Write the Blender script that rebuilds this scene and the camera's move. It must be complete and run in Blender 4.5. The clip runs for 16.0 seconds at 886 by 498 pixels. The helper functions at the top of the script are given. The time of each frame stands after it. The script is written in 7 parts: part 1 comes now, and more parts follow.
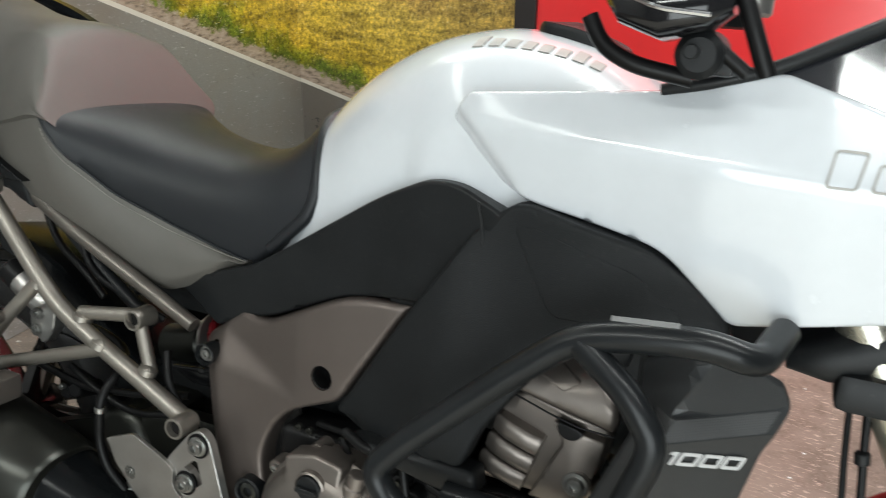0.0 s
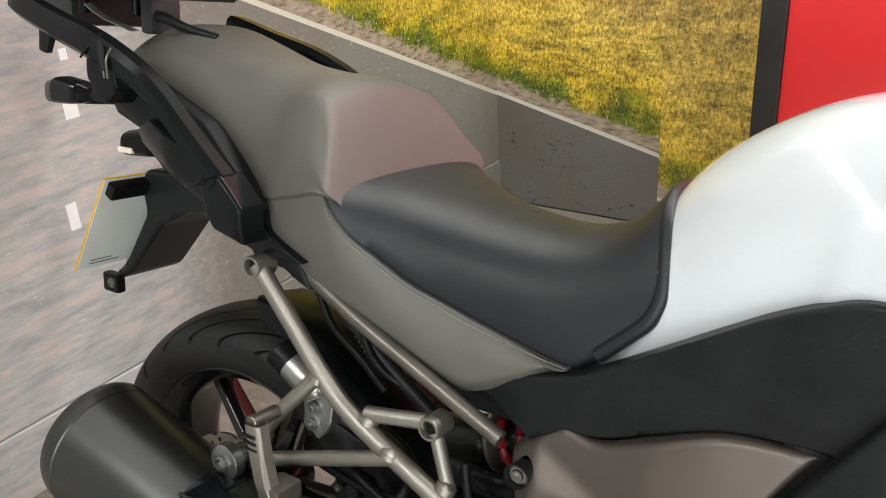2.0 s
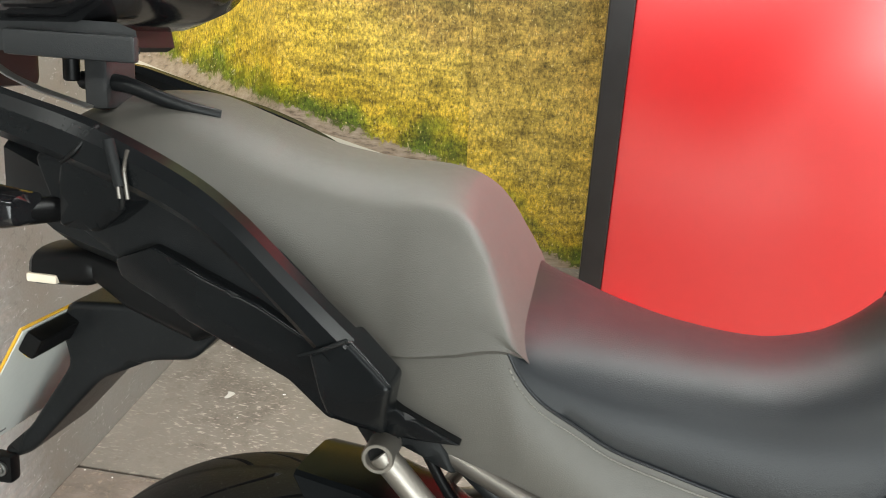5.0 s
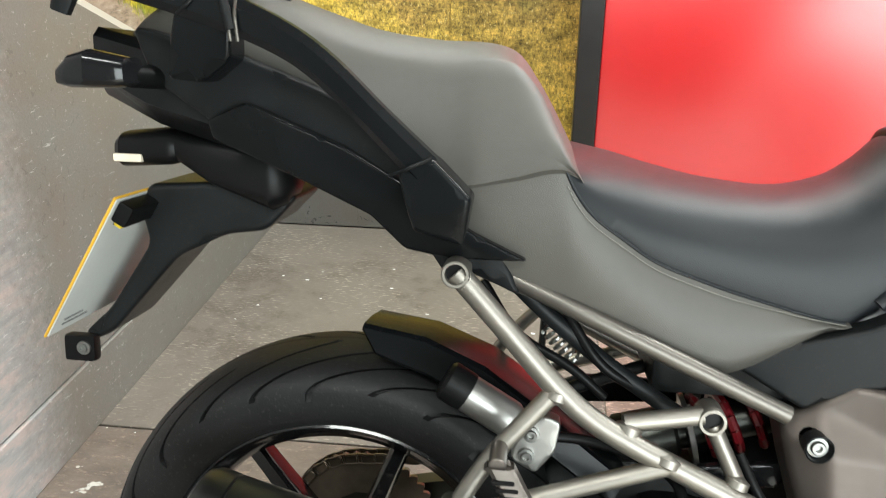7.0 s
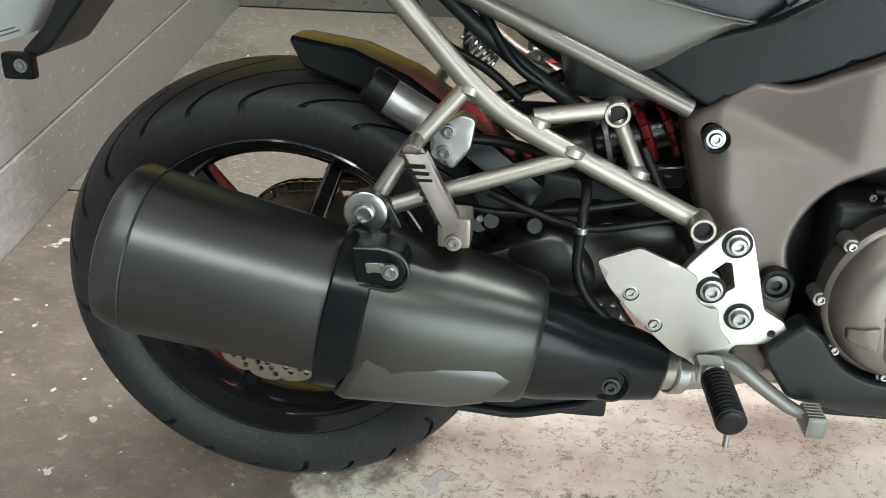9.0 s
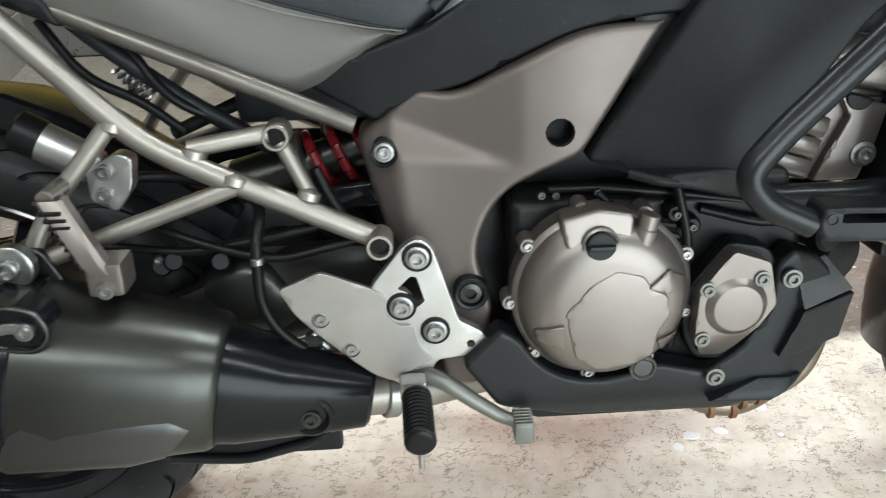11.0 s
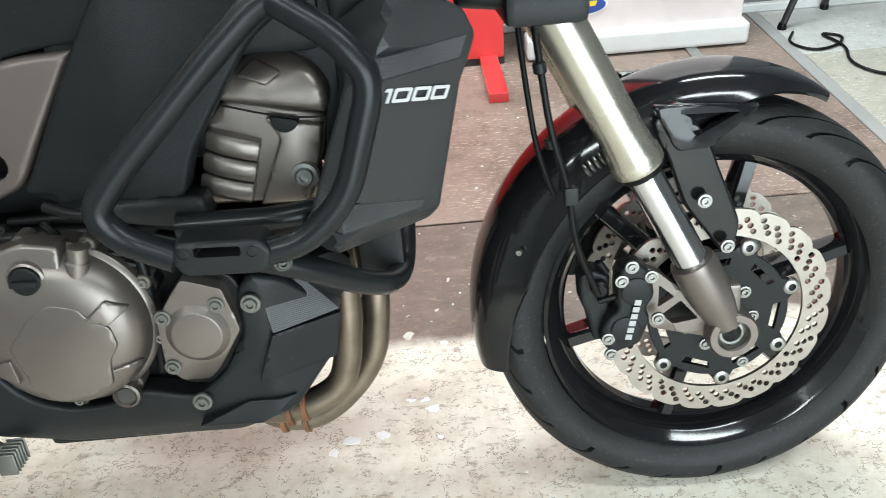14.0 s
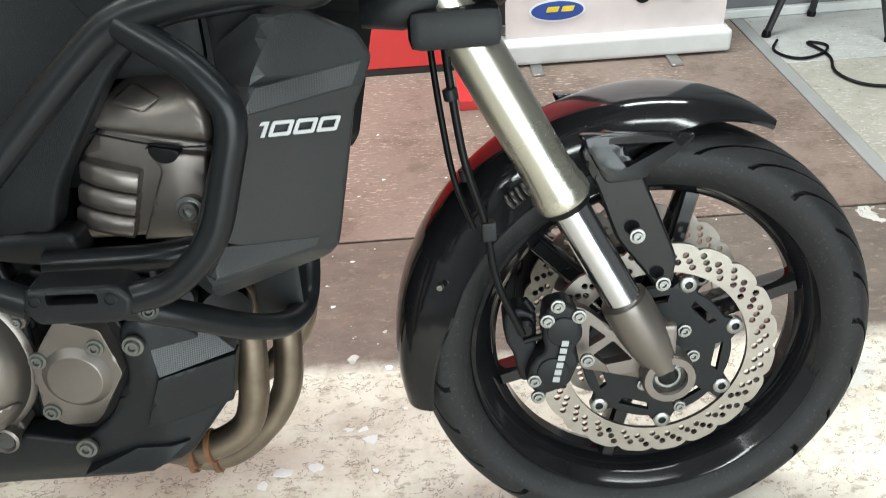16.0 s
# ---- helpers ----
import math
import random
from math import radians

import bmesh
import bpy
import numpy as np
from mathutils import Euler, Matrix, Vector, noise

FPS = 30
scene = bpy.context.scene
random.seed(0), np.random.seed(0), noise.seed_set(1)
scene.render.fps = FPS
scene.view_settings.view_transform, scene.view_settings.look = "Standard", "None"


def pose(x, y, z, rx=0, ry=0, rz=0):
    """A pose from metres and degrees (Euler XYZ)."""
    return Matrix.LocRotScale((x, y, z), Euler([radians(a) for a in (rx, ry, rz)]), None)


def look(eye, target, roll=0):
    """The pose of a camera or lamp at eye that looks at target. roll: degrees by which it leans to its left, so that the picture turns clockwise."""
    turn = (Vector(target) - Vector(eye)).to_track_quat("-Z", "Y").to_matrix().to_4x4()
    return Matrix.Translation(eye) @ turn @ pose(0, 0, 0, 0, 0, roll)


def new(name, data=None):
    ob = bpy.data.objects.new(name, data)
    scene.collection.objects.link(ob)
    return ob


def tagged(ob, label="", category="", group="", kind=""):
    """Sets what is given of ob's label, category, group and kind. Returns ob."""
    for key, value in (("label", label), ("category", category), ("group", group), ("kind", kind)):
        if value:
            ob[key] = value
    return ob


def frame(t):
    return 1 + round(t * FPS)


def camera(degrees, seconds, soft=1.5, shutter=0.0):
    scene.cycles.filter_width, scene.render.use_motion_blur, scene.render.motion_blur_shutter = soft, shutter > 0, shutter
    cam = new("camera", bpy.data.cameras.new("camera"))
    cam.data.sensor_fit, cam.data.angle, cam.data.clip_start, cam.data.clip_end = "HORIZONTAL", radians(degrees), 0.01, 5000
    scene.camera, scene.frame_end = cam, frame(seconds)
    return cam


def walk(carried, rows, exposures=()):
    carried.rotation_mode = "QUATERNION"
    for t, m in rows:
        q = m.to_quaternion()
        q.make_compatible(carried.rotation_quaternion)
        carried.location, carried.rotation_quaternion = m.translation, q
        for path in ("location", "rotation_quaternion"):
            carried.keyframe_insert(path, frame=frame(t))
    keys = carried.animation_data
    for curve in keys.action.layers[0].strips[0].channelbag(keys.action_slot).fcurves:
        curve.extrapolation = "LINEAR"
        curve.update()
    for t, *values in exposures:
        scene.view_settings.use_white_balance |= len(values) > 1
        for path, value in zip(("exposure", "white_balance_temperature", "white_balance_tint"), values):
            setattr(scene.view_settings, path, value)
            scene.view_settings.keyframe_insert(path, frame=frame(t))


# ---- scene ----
cam = camera(56.1, 16.0, soft=0.65, shutter=0.3)
# The motorcycle rests on its side stand, leaning away from the eye; the path is written in its upright frame.
LEAN = Matrix.Rotation(radians(-10.3), 4, "X")
PATH = [
    (0, (1.183, -0.967, 1.01), (0.426, 0.82, 0.525), 5.0),
    (0.5, (1.098, -0.93, 1.03), (0.183, 0.771, 0.513), 4.0),
    (1, (1.025, -0.911, 1.035), (0.028, 0.74, 0.505), 3.5),
    (1.5, (0.972, -0.896, 1.057), (-0.075, 0.724, 0.528), 3.1),
    (2, (0.889, -0.89, 1.07), (-0.164, 0.726, 0.539), 2.6),
    (2.5, (0.794, -0.876, 1.079), (-0.163, 0.801, 0.558), 2.5),
    (3, (0.694, -0.888, 1.082), (-0.123, 0.87, 0.591), 1.9),
    (3.2, (0.656, -0.893, 1.084), (-0.102, 0.895, 0.608), 2.1),
    (5.3, (0.229, -0.826, 1.12), (-0.014, 1.101, 0.641), 3.3),
    (5.5, (0.187, -0.845, 1.11), (-0.024, 1.089, 0.647), 2.7),
    (6, (0.139, -0.908, 1.069), (-0.051, 1.037, 0.645), 2.0),
    (6.5, (0.173, -0.959, 1.023), (-0.04, 0.986, 0.609), 1.6),
    (7, (0.22, -0.988, 0.96), (0.013, 0.956, 0.54), 1.8),
    (7.2, (0.237, -1.001, 0.935), (0.046, 0.894, 0.513), 2.0),
    (7.5, (0.26, -1.021, 0.902), (0.072, 0.889, 0.34), 2.1),
    (7.8, (0.28, -1.038, 0.878), (0.086, 0.776, 0.191), 1.8),
    (8, (0.289, -1.048, 0.863), (0.095, 0.793, 0.105), 1.7),
    (8.2, (0.293, -1.055, 0.851), (0.117, 0.77, 0.052), 1.9),
    (10.3, (0.422, -1.061, 0.852), (0.331, 0.755, 0.018), -0.2),
    (10.5, (0.457, -1.062, 0.838), (0.43, 0.775, 0.048), -1.1),
    (11, (0.545, -1.015, 0.837), (0.628, 0.829, 0.069), -1.8),
    (11.5, (0.647, -0.968, 0.846), (0.72, 0.873, 0.067), -2.5),
    (12, (0.711, -0.934, 0.855), (0.781, 0.887, 0.031), -3.1),
    (12.5, (0.769, -0.931, 0.855), (0.83, 0.889, 0.029), -4.1),
    (13, (0.891, -0.961, 0.856), (0.938, 0.861, 0.033), -4.2),
    (13.5, (1.043, -0.999, 0.865), (1.078, 0.819, 0.033), -4.5),
    (14, (1.149, -1.014, 0.857), (1.178, 0.806, 0.028), -4.6),
    (14.5, (1.203, -0.987, 0.843), (1.216, 0.828, 0.002), -4.4),
    (15, (1.226, -0.971, 0.836), (1.231, 0.84, -0.012), -4.6),
    (15.5, (1.239, -0.962, 0.836), (1.267, 0.842, -0.026), -4.5),
    (16, (1.256, -0.938, 0.863), (1.274, 0.878, 0.024), -4.0),
]
EXPOSURE = [
    (0.0, -0.47, 6450, 4), (0.5, -0.45, 6450, 4), (1.0, -0.33, 6500, 5), (2.5, -0.16, 6700, 7), (5.5, 0.15, 6550, 3), (7.0, 0.2, 6450, 2), (8.0, 0.15, 6250, 2),
    (10.5, 0.05, 6150, 2), (11.5, 0.05, 6100, 2), (13.0, 0.48, 5950, 0), (13.5, 0.4, 5980, 0), (14.2, -0.1, 6120, 1), (15.5, -0.2, 6250, 2), (16.0, -0.2, 6250, 2),
]
walk(cam, [(t, LEAN @ look(eye, target, roll)) for t, eye, target, roll in PATH], EXPOSURE)

# ---- light ----
world = bpy.data.worlds.new("room_air")
scene.world = world
world.use_nodes = True
world.node_tree.nodes["Background"].inputs[0].default_value = (0.75, 0.85, 1.0, 1)
world.node_tree.nodes["Background"].inputs[1].default_value = 0.05


def area_lamp(name, eye, target, sx, sy, watts, colour):
    lamp = bpy.data.lights.new(name, "AREA")
    lamp.shape, lamp.size, lamp.size_y, lamp.energy, lamp.color = "RECTANGLE", sx, sy, watts, colour
    ob = new(name, lamp)
    down = eye[0] == target[0] and eye[1] == target[1]
    ob.matrix_world = Matrix.Translation(eye) if down else look(eye, target)
    return ob


area_lamp("shop_window_daylight", (2.1, -3.05, 1.0), (1.0, 1.0, 0.4), 2.6, 1.9, 138, (0.93, 0.97, 1.0))
# Unseen overhead lamps, added to brighten the side wall, silencer and floor.
area_lamp("unseen_overhead_fill", (-0.62, -0.45, 2.62), (-0.62, -0.45, 0), 0.22, 2.4, 11, (0.98, 0.98, 0.96))
area_lamp("unseen_overhead_fill", (0.1, -1.95, 2.6), (0.1, -1.95, 0), 1.8, 0.22, 52, (0.98, 0.98, 0.96))
area_lamp("unseen_overhead_fill", (2.3, -0.8, 2.62), (2.3, -0.8, 0), 1.8, 0.16, 36, (0.97, 0.98, 0.98))
# Added wall washer, tilted at the printed back wall.
area_lamp("unseen_overhead_fill", (0.0, 1.25, 2.6), (-0.1, 2.09, 0.8), 1.6, 0.16, 62, (0.98, 0.98, 0.96))
# Added to light the far side of the machine and the floor behind.
area_lamp("unseen_overhead_fill", (1.75, 1.05, 2.62), (1.75, 1.05, 0), 1.8, 0.16, 78, (0.97, 0.98, 0.98))

# ---- materials ----
def node_mat(name):
    m = bpy.data.materials.new(name)
    m.use_nodes = True
    nt = m.node_tree
    return m, nt, nt.nodes["Principled BSDF"]


def add(nt, kind, **values):
    n = nt.nodes.new(kind)
    for k, v in values.items():
        if k in n.inputs:
            n.inputs[k].default_value = v
    return n


def noise_of(nt, coord, scale, detail=4.0, rough=0.55):
    n = add(nt, "ShaderNodeTexNoise", Scale=scale, Detail=detail, Roughness=rough)
    nt.links.new(coord, n.inputs["Vector"])
    return n.outputs["Fac"]


def ramp(nt, fac, stops):
    r = nt.nodes.new("ShaderNodeValToRGB")
    el = r.color_ramp.elements
    while len(el) < len(stops):
        el.new(0.5)
    for e, (p, c) in zip(el, stops):
        e.position, e.color = p, (*c, 1) if len(c) == 3 else c
    nt.links.new(fac, r.inputs[0])
    return r.outputs[0]


def mix(nt, fac, a, b, blend="MIX"):
    n = nt.nodes.new("ShaderNodeMix")
    n.data_type, n.blend_type = "RGBA", blend
    for socket, v in ((n.inputs[0], fac), (n.inputs[6], a), (n.inputs[7], b)):
        if hasattr(v, "is_output"):
            nt.links.new(v, socket)
        else:
            socket.default_value = v if isinstance(v, float) else (*v, 1)
    return n.outputs[2]


def calc(nt, op, a, b=0.0, c=0.0):
    n = nt.nodes.new("ShaderNodeMath")
    n.operation = op
    for socket, v in zip(n.inputs, (a, b, c)):
        if hasattr(v, "is_output"):
            nt.links.new(v, socket)
        else:
            socket.default_value = v
    return n.outputs[0]


def bump(nt, bsdf, height, strength, distance):
    b = nt.nodes.new("ShaderNodeBump")
    b.inputs["Strength"].default_value, b.inputs["Distance"].default_value = strength, distance
    nt.links.new(height, b.inputs["Height"])
    nt.links.new(b.outputs[0], bsdf.inputs["Normal"])


def surface(name, colour, rough=0.5, metal=0.0, var=0.2, scale=14.0, grain=0.0, grain_scale=900.0, coat=0.0, dust=0.0, spec=0.5, coat_rough=0.06, uneven=0.18):
    """A surface with slow blotches, fine grain in colour, gloss and relief, and a little dust."""
    m, nt, p = node_mat(name)
    co = nt.nodes.new("ShaderNodeTexCoord").outputs["Object"]
    slow, fast = noise_of(nt, co, scale, 5), noise_of(nt, co, scale * 11, 3)
    lo, hi = [c * (1 - var) for c in colour], [min(1, c * (1 + var)) for c in colour]
    base = ramp(nt, slow, [(0.3, lo), (0.7, hi)])
    base = mix(nt, calc(nt, "MULTIPLY", fast, 0.25), base, [c * 0.75 for c in colour])
    if dust:
        speck = ramp(nt, noise_of(nt, co, 210, 6, 0.7), [(0.58, (0, 0, 0)), (0.75, (dust, dust, dust))])
        base = mix(nt, speck, base, (0.42, 0.4, 0.36))
    nt.links.new(base, p.inputs["Base Color"])
    r = calc(nt, "MULTIPLY_ADD", slow, uneven, rough - uneven / 2)
    nt.links.new(calc(nt, "MULTIPLY_ADD", fast, uneven * 0.45, r), p.inputs["Roughness"])
    p.inputs["Metallic"].default_value, p.inputs["Coat Weight"].default_value = metal, coat
    p.inputs["Coat Roughness"].default_value, p.inputs["Specular IOR Level"].default_value = coat_rough, spec
    if grain:
        bump(nt, p, noise_of(nt, co, grain_scale, 2), grain, 0.0006)
    return m


BLACK_PLASTIC = surface("satin_black_plastic", (0.0078, 0.0087, 0.0095), 0.37, grain=0.25, grain_scale=1500, dust=0.035, spec=0.24)
DARK_PLASTIC = surface("textured_dark_plastic", (0.0085, 0.0094, 0.0102), 0.47, grain=0.6, grain_scale=900, dust=0.03, spec=0.19)
GLOSS_BLACK = surface("gloss_black_paint", (0.009, 0.009, 0.01), 0.1, dust=0.02, spec=0.42, uneven=0.03)
BAR_BLACK = surface("powder_coated_black_steel", (0.0085, 0.0095, 0.0105), 0.3, grain=0.03, grain_scale=1500, dust=0.008, spec=0.24, uneven=0.02)
SATIN_BLACK = surface("smooth_satin_black", (0.005, 0.0057, 0.0064), 0.22, dust=0.006, spec=0.17, uneven=0.05)
# Tube silver darkened for the shade under the seat; also the rail ribs' metal.
RIB_AND_SHADED_TUBE = surface("rib_and_shaded_tube_silver", (0.15, 0.137, 0.122), 0.34, metal=0.8, var=0.1, scale=20)
RUBBER = surface("tyre_rubber", (0.013, 0.013, 0.0135), 0.5, grain=0.5, grain_scale=350, dust=0.12, var=0.3, spec=0.28)
HOSE_BLACK = surface("black_rubber_hose", (0.005, 0.005, 0.0053), 0.34, spec=0.17)
WHITE_PAINT = surface("pearl_white_paint", (0.565, 0.59, 0.618), 0.2, var=0.02, coat=0.9, scale=5)
SEAT_GREY = surface("grey_seat_vinyl", (0.085, 0.08, 0.071), 0.43, var=0.08, scale=9, grain=0.6, grain_scale=1100, spec=0.5)
SEAT_BROWN = surface("taupe_seat_vinyl", (0.1, 0.082, 0.075), 0.45, var=0.07, scale=9, grain=0.5, grain_scale=1100)
SEAT_BLACK = surface("black_seat_vinyl", (0.014, 0.0155, 0.018), 0.33, var=0.1, scale=9, grain=0.55, grain_scale=1000, spec=0.3)
THREAD = surface("pale_stitching_thread", (0.2, 0.19, 0.17), 0.8)
BRONZE = surface("bronze_grey_metallic_paint", (0.128, 0.107, 0.0965), 0.4, metal=0.68, var=0.06, scale=6, grain=0.15, grain_scale=2000)
ENGINE = surface("warm_grey_engine_paint", (0.185, 0.163, 0.147), 0.34, metal=0.8, var=0.08, scale=12, grain=0.08, grain_scale=1400)
TUBE_SILVER = surface("champagne_silver_tube", (0.29, 0.268, 0.238), 0.38, metal=0.85, var=0.08, scale=20, grain=0.15)
BRIGHT = surface("satin_aluminium", (0.43, 0.422, 0.405), 0.3, metal=0.9, var=0.08, scale=25, grain=0.2)
HEEL = surface("matt_heel_guard_alloy", (0.31, 0.295, 0.275), 0.4, metal=0.85, var=0.08, scale=18)
STEEL = surface("zinc_bolt_steel", (0.3, 0.3, 0.288), 0.28, metal=0.95, var=0.15, scale=90)
PEDAL = surface("dull_cast_pedal_alloy", (0.16, 0.16, 0.145), 0.45, metal=0.8, var=0.1, scale=20)
CHROME = surface("hard_chrome", (0.6, 0.6, 0.62), 0.16, metal=1.0, var=0.05)
FORK = surface("champagne_anodised_fork", (0.5, 0.48, 0.41), 0.24, metal=0.9, var=0.05, scale=8)
DISC = surface("brushed_brake_steel", (0.33, 0.3, 0.265), 0.36, metal=0.95, var=0.12, scale=40, grain=0.3, grain_scale=600)
HEADER = surface("heat_stained_steel", (0.2, 0.163, 0.125), 0.36, metal=0.9, var=0.35, scale=18)
RUST = surface("rusty_clamp_steel", (0.2, 0.095, 0.045), 0.55, metal=0.4, var=0.4, scale=60)
CAN = surface("black_exhaust_coating", (0.007, 0.007, 0.0067), 0.34, var=0.1, scale=7, dust=0.01, spec=0.9, uneven=0.012)
SHIELD = surface("dark_pewter_heat_shield", (0.05, 0.051, 0.046), 0.3, metal=0.85, var=0.12, scale=8)
SPRING_RED = surface("red_spring_paint", (0.15, 0.007, 0.011), 0.28, coat=0.4)
RED_PAINT = surface("red_display_lacquer", (0.72, 0.02, 0.024), 0.28, var=0.03, scale=2, spec=0.9, uneven=0.02, coat=1.0, coat_rough=0.25)
# Pale warm colour carries the reflected brightness of the clear lens.
AMBER = surface("clear_lamp_lens", (0.85, 0.74, 0.6), 0.18, coat=0.5)
TAIL_RED = surface("red_lamp_lens", (0.12, 0.012, 0.012), 0.15, coat=0.6)
PLATE_WHITE = surface("plate_back_white", (0.62, 0.63, 0.6), 0.4, var=0.04)
PLATE_EDGE = surface("plate_face_yellow", (0.75, 0.42, 0.04), 0.35, var=0.04)
YELLOW = surface("yellow_tag", (0.75, 0.55, 0.03), 0.5)
GREY_LIGHT = surface("pale_grey_print", (0.32, 0.32, 0.32), 0.5)
GREY_MARK = surface("grey_print", (0.14, 0.14, 0.14), 0.5)
LOGO_GREY = surface("chrome_grey_emblem", (0.3, 0.29, 0.27), 0.4, metal=0.1)
WHITE_PRINT = surface("white_print", (0.8, 0.8, 0.8), 0.4, var=0.03)
PALE_PRINT = surface("worn_pale_print", (0.5, 0.5, 0.5), 0.35, var=0.08, scale=40)
BLUE_PRINT = surface("blue_print", (0.02, 0.06, 0.3), 0.4)
GREY_WALL = surface("grey_wall_paint", (0.3, 0.3, 0.29), 0.6, var=0.14, scale=3, grain=0.4, grain_scale=160)
DARK_WALL = surface("dark_grey_wall_paint", (0.16, 0.165, 0.17), 0.6, var=0.1, scale=3)
CEILING = surface("unseen_dark_ceiling", (0.22, 0.22, 0.22), 0.7, var=0.03, scale=2)
WHITE_METAL = surface("white_coated_metal", (0.66, 0.66, 0.65), 0.35, var=0.05)
ROOM_DARK = surface("unseen_dark_wall", (0.13, 0.13, 0.13), 0.6, var=0.1, scale=3)
BLACK_FRAME = surface("black_frame_metal", (0.02, 0.018, 0.018), 0.35)
DARK_GLASS = surface("smoked_screen", (0.012, 0.013, 0.016), 0.07, coat=0.7)
MOULDED = surface("fine_moulded_black_plastic", (0.024, 0.0255, 0.027), 0.4, var=0.12, grain=0.45, grain_scale=700, dust=0.03, spec=0.5)
CLOTH_BLACK = surface("black_tripod_metal", (0.02, 0.02, 0.022), 0.4)


def mural(name, u_axis, a, b, near=None, lift=1.0, far=0.0):
    """Printed photograph: road below a sloping white edge line, stony shoulder, green verge, yellow meadow."""
    m, nt, p = node_mat(name)
    co = nt.nodes.new("ShaderNodeTexCoord").outputs["Object"]
    sep = nt.nodes.new("ShaderNodeSeparateXYZ")
    nt.links.new(co, sep.inputs[0])
    u, z = sep.outputs[u_axis], sep.outputs[2]
    s = calc(nt, "SUBTRACT", calc(nt, "SUBTRACT", z, a), calc(nt, "MULTIPLY", u, b))
    wob = calc(nt, "MULTIPLY_ADD", noise_of(nt, co, 22, 6, 0.7), 0.12, -0.06)
    s2 = calc(nt, "ADD", s, wob)
    fine, mid, big = noise_of(nt, co, 230, 6, 0.8), noise_of(nt, co, 46, 7, 0.75), noise_of(nt, co, 5, 3)
    # lift raises the road colours in place of light on that wall
    road = ramp(nt, fine, [(0.3, [lift * c for c in (0.075, 0.072, 0.066)]), (0.62, [lift * c for c in (0.105, 0.102, 0.095)]), (0.8, [lift * c for c in (0.19, 0.185, 0.175)])])
    road = mix(nt, ramp(nt, noise_of(nt, co, 2.6, 4, 0.6), [(0.4, (0, 0, 0)), (0.65, (0.55, 0.55, 0.55))]), road, [lift * c for c in (0.085, 0.07, 0.055)])
    crack = nt.nodes.new("ShaderNodeTexVoronoi")
    crack.feature = "DISTANCE_TO_EDGE"
    crack.inputs["Scale"].default_value = 3.2
    warp = nt.nodes.new("ShaderNodeVectorMath")
    warp.operation = "MULTIPLY_ADD"
    noise_col = add(nt, "ShaderNodeTexNoise", Scale=9.0, Detail=5.0)
    nt.links.new(co, noise_col.inputs["Vector"])
    nt.links.new(noise_col.outputs["Color"], warp.inputs[0])
    warp.inputs[1].default_value = (0.25, 0.25, 0.25)
    nt.links.new(co, warp.inputs[2])
    nt.links.new(warp.outputs[0], crack.inputs["Vector"])
    line = calc(nt, "MULTIPLY", calc(nt, "LESS_THAN", crack.outputs["Distance"], 0.008), calc(nt, "GREATER_THAN", mid, 0.53))
    road = mix(nt, calc(nt, "MULTIPLY", line, 0.2 if near else 0.8), road, (0.02, 0.02, 0.02))
    # flat stones of the shoulder, drawn out along the road
    flat = nt.nodes.new("ShaderNodeMapping")
    flat.inputs["Scale"].default_value = (1.0, 1.0, 3.2)
    nt.links.new(co, flat.inputs[0])
    stony = noise_of(nt, flat.outputs[0], 26, 6, 0.65)
    gravel = ramp(nt, stony, [(0.3, (0.1, 0.075, 0.055)), (0.46, (0.31, 0.24, 0.185)), (0.7, (0.46, 0.37, 0.3))])
    # grass: hue by the distance from the road, blades as upright streaks of light and dark
    band = calc(nt, "ADD", s2, calc(nt, "MULTIPLY_ADD", big, 0.5, -0.25))
    hue = ramp(nt, band, [(0.05, (0.11, 0.15, 0.016)), (0.11, (0.27, 0.25, 0.018)), (0.17, (0.53, 0.37, 0.035)), (0.4, (0.56, 0.4, 0.075)), (0.52 + far * 1.5, (0.42, 0.28, 0.07)), (0.66 + far * 1.3, (0.27, 0.2, 0.05)), (0.8 + far, (0.12, 0.12, 0.03))])
    blade = nt.nodes.new("ShaderNodeMapping")
    blade.inputs["Scale"].default_value = (1.0, 1.0, 0.6)
    nt.links.new(co, blade.inputs[0])
    tuft = noise_of(nt, blade.outputs[0], 125, 5, 0.75)
    light = calc(nt, "MAXIMUM", calc(nt, "MINIMUM", calc(nt, "MULTIPLY_ADD", tuft, 5.0, -1.5), 2.0), 0.25)
    clump = calc(nt, "MAXIMUM", calc(nt, "MINIMUM", calc(nt, "MULTIPLY_ADD", noise_of(nt, flat.outputs[0], 8.0, 7, 0.68), 3.2, -0.72), 1.15), 0.42)
    grass = mix(nt, 1.0, hue, calc(nt, "MULTIPLY", light, clump), "MULTIPLY")
    straw = ramp(nt, noise_of(nt, blade.outputs[0], 120, 3, 0.6), [(0.63, (0, 0, 0)), (0.68, (0.7, 0.7, 0.7))])
    grass = mix(nt, straw, grass, (0.85, 0.7, 0.32))
    col = mix(nt, calc(nt, "GREATER_THAN", s, -0.008), road, (0.6, 0.57, 0.5))
    col = mix(nt, calc(nt, "GREATER_THAN", s, 0.008), col, gravel)
    soft = ramp(nt, calc(nt, "ADD", s2, calc(nt, "MULTIPLY_ADD", tuft, 0.06, -0.03)), [(0.052, (0, 0, 0)), (0.062, (1, 1, 1))])
    col = mix(nt, soft, col, grass)
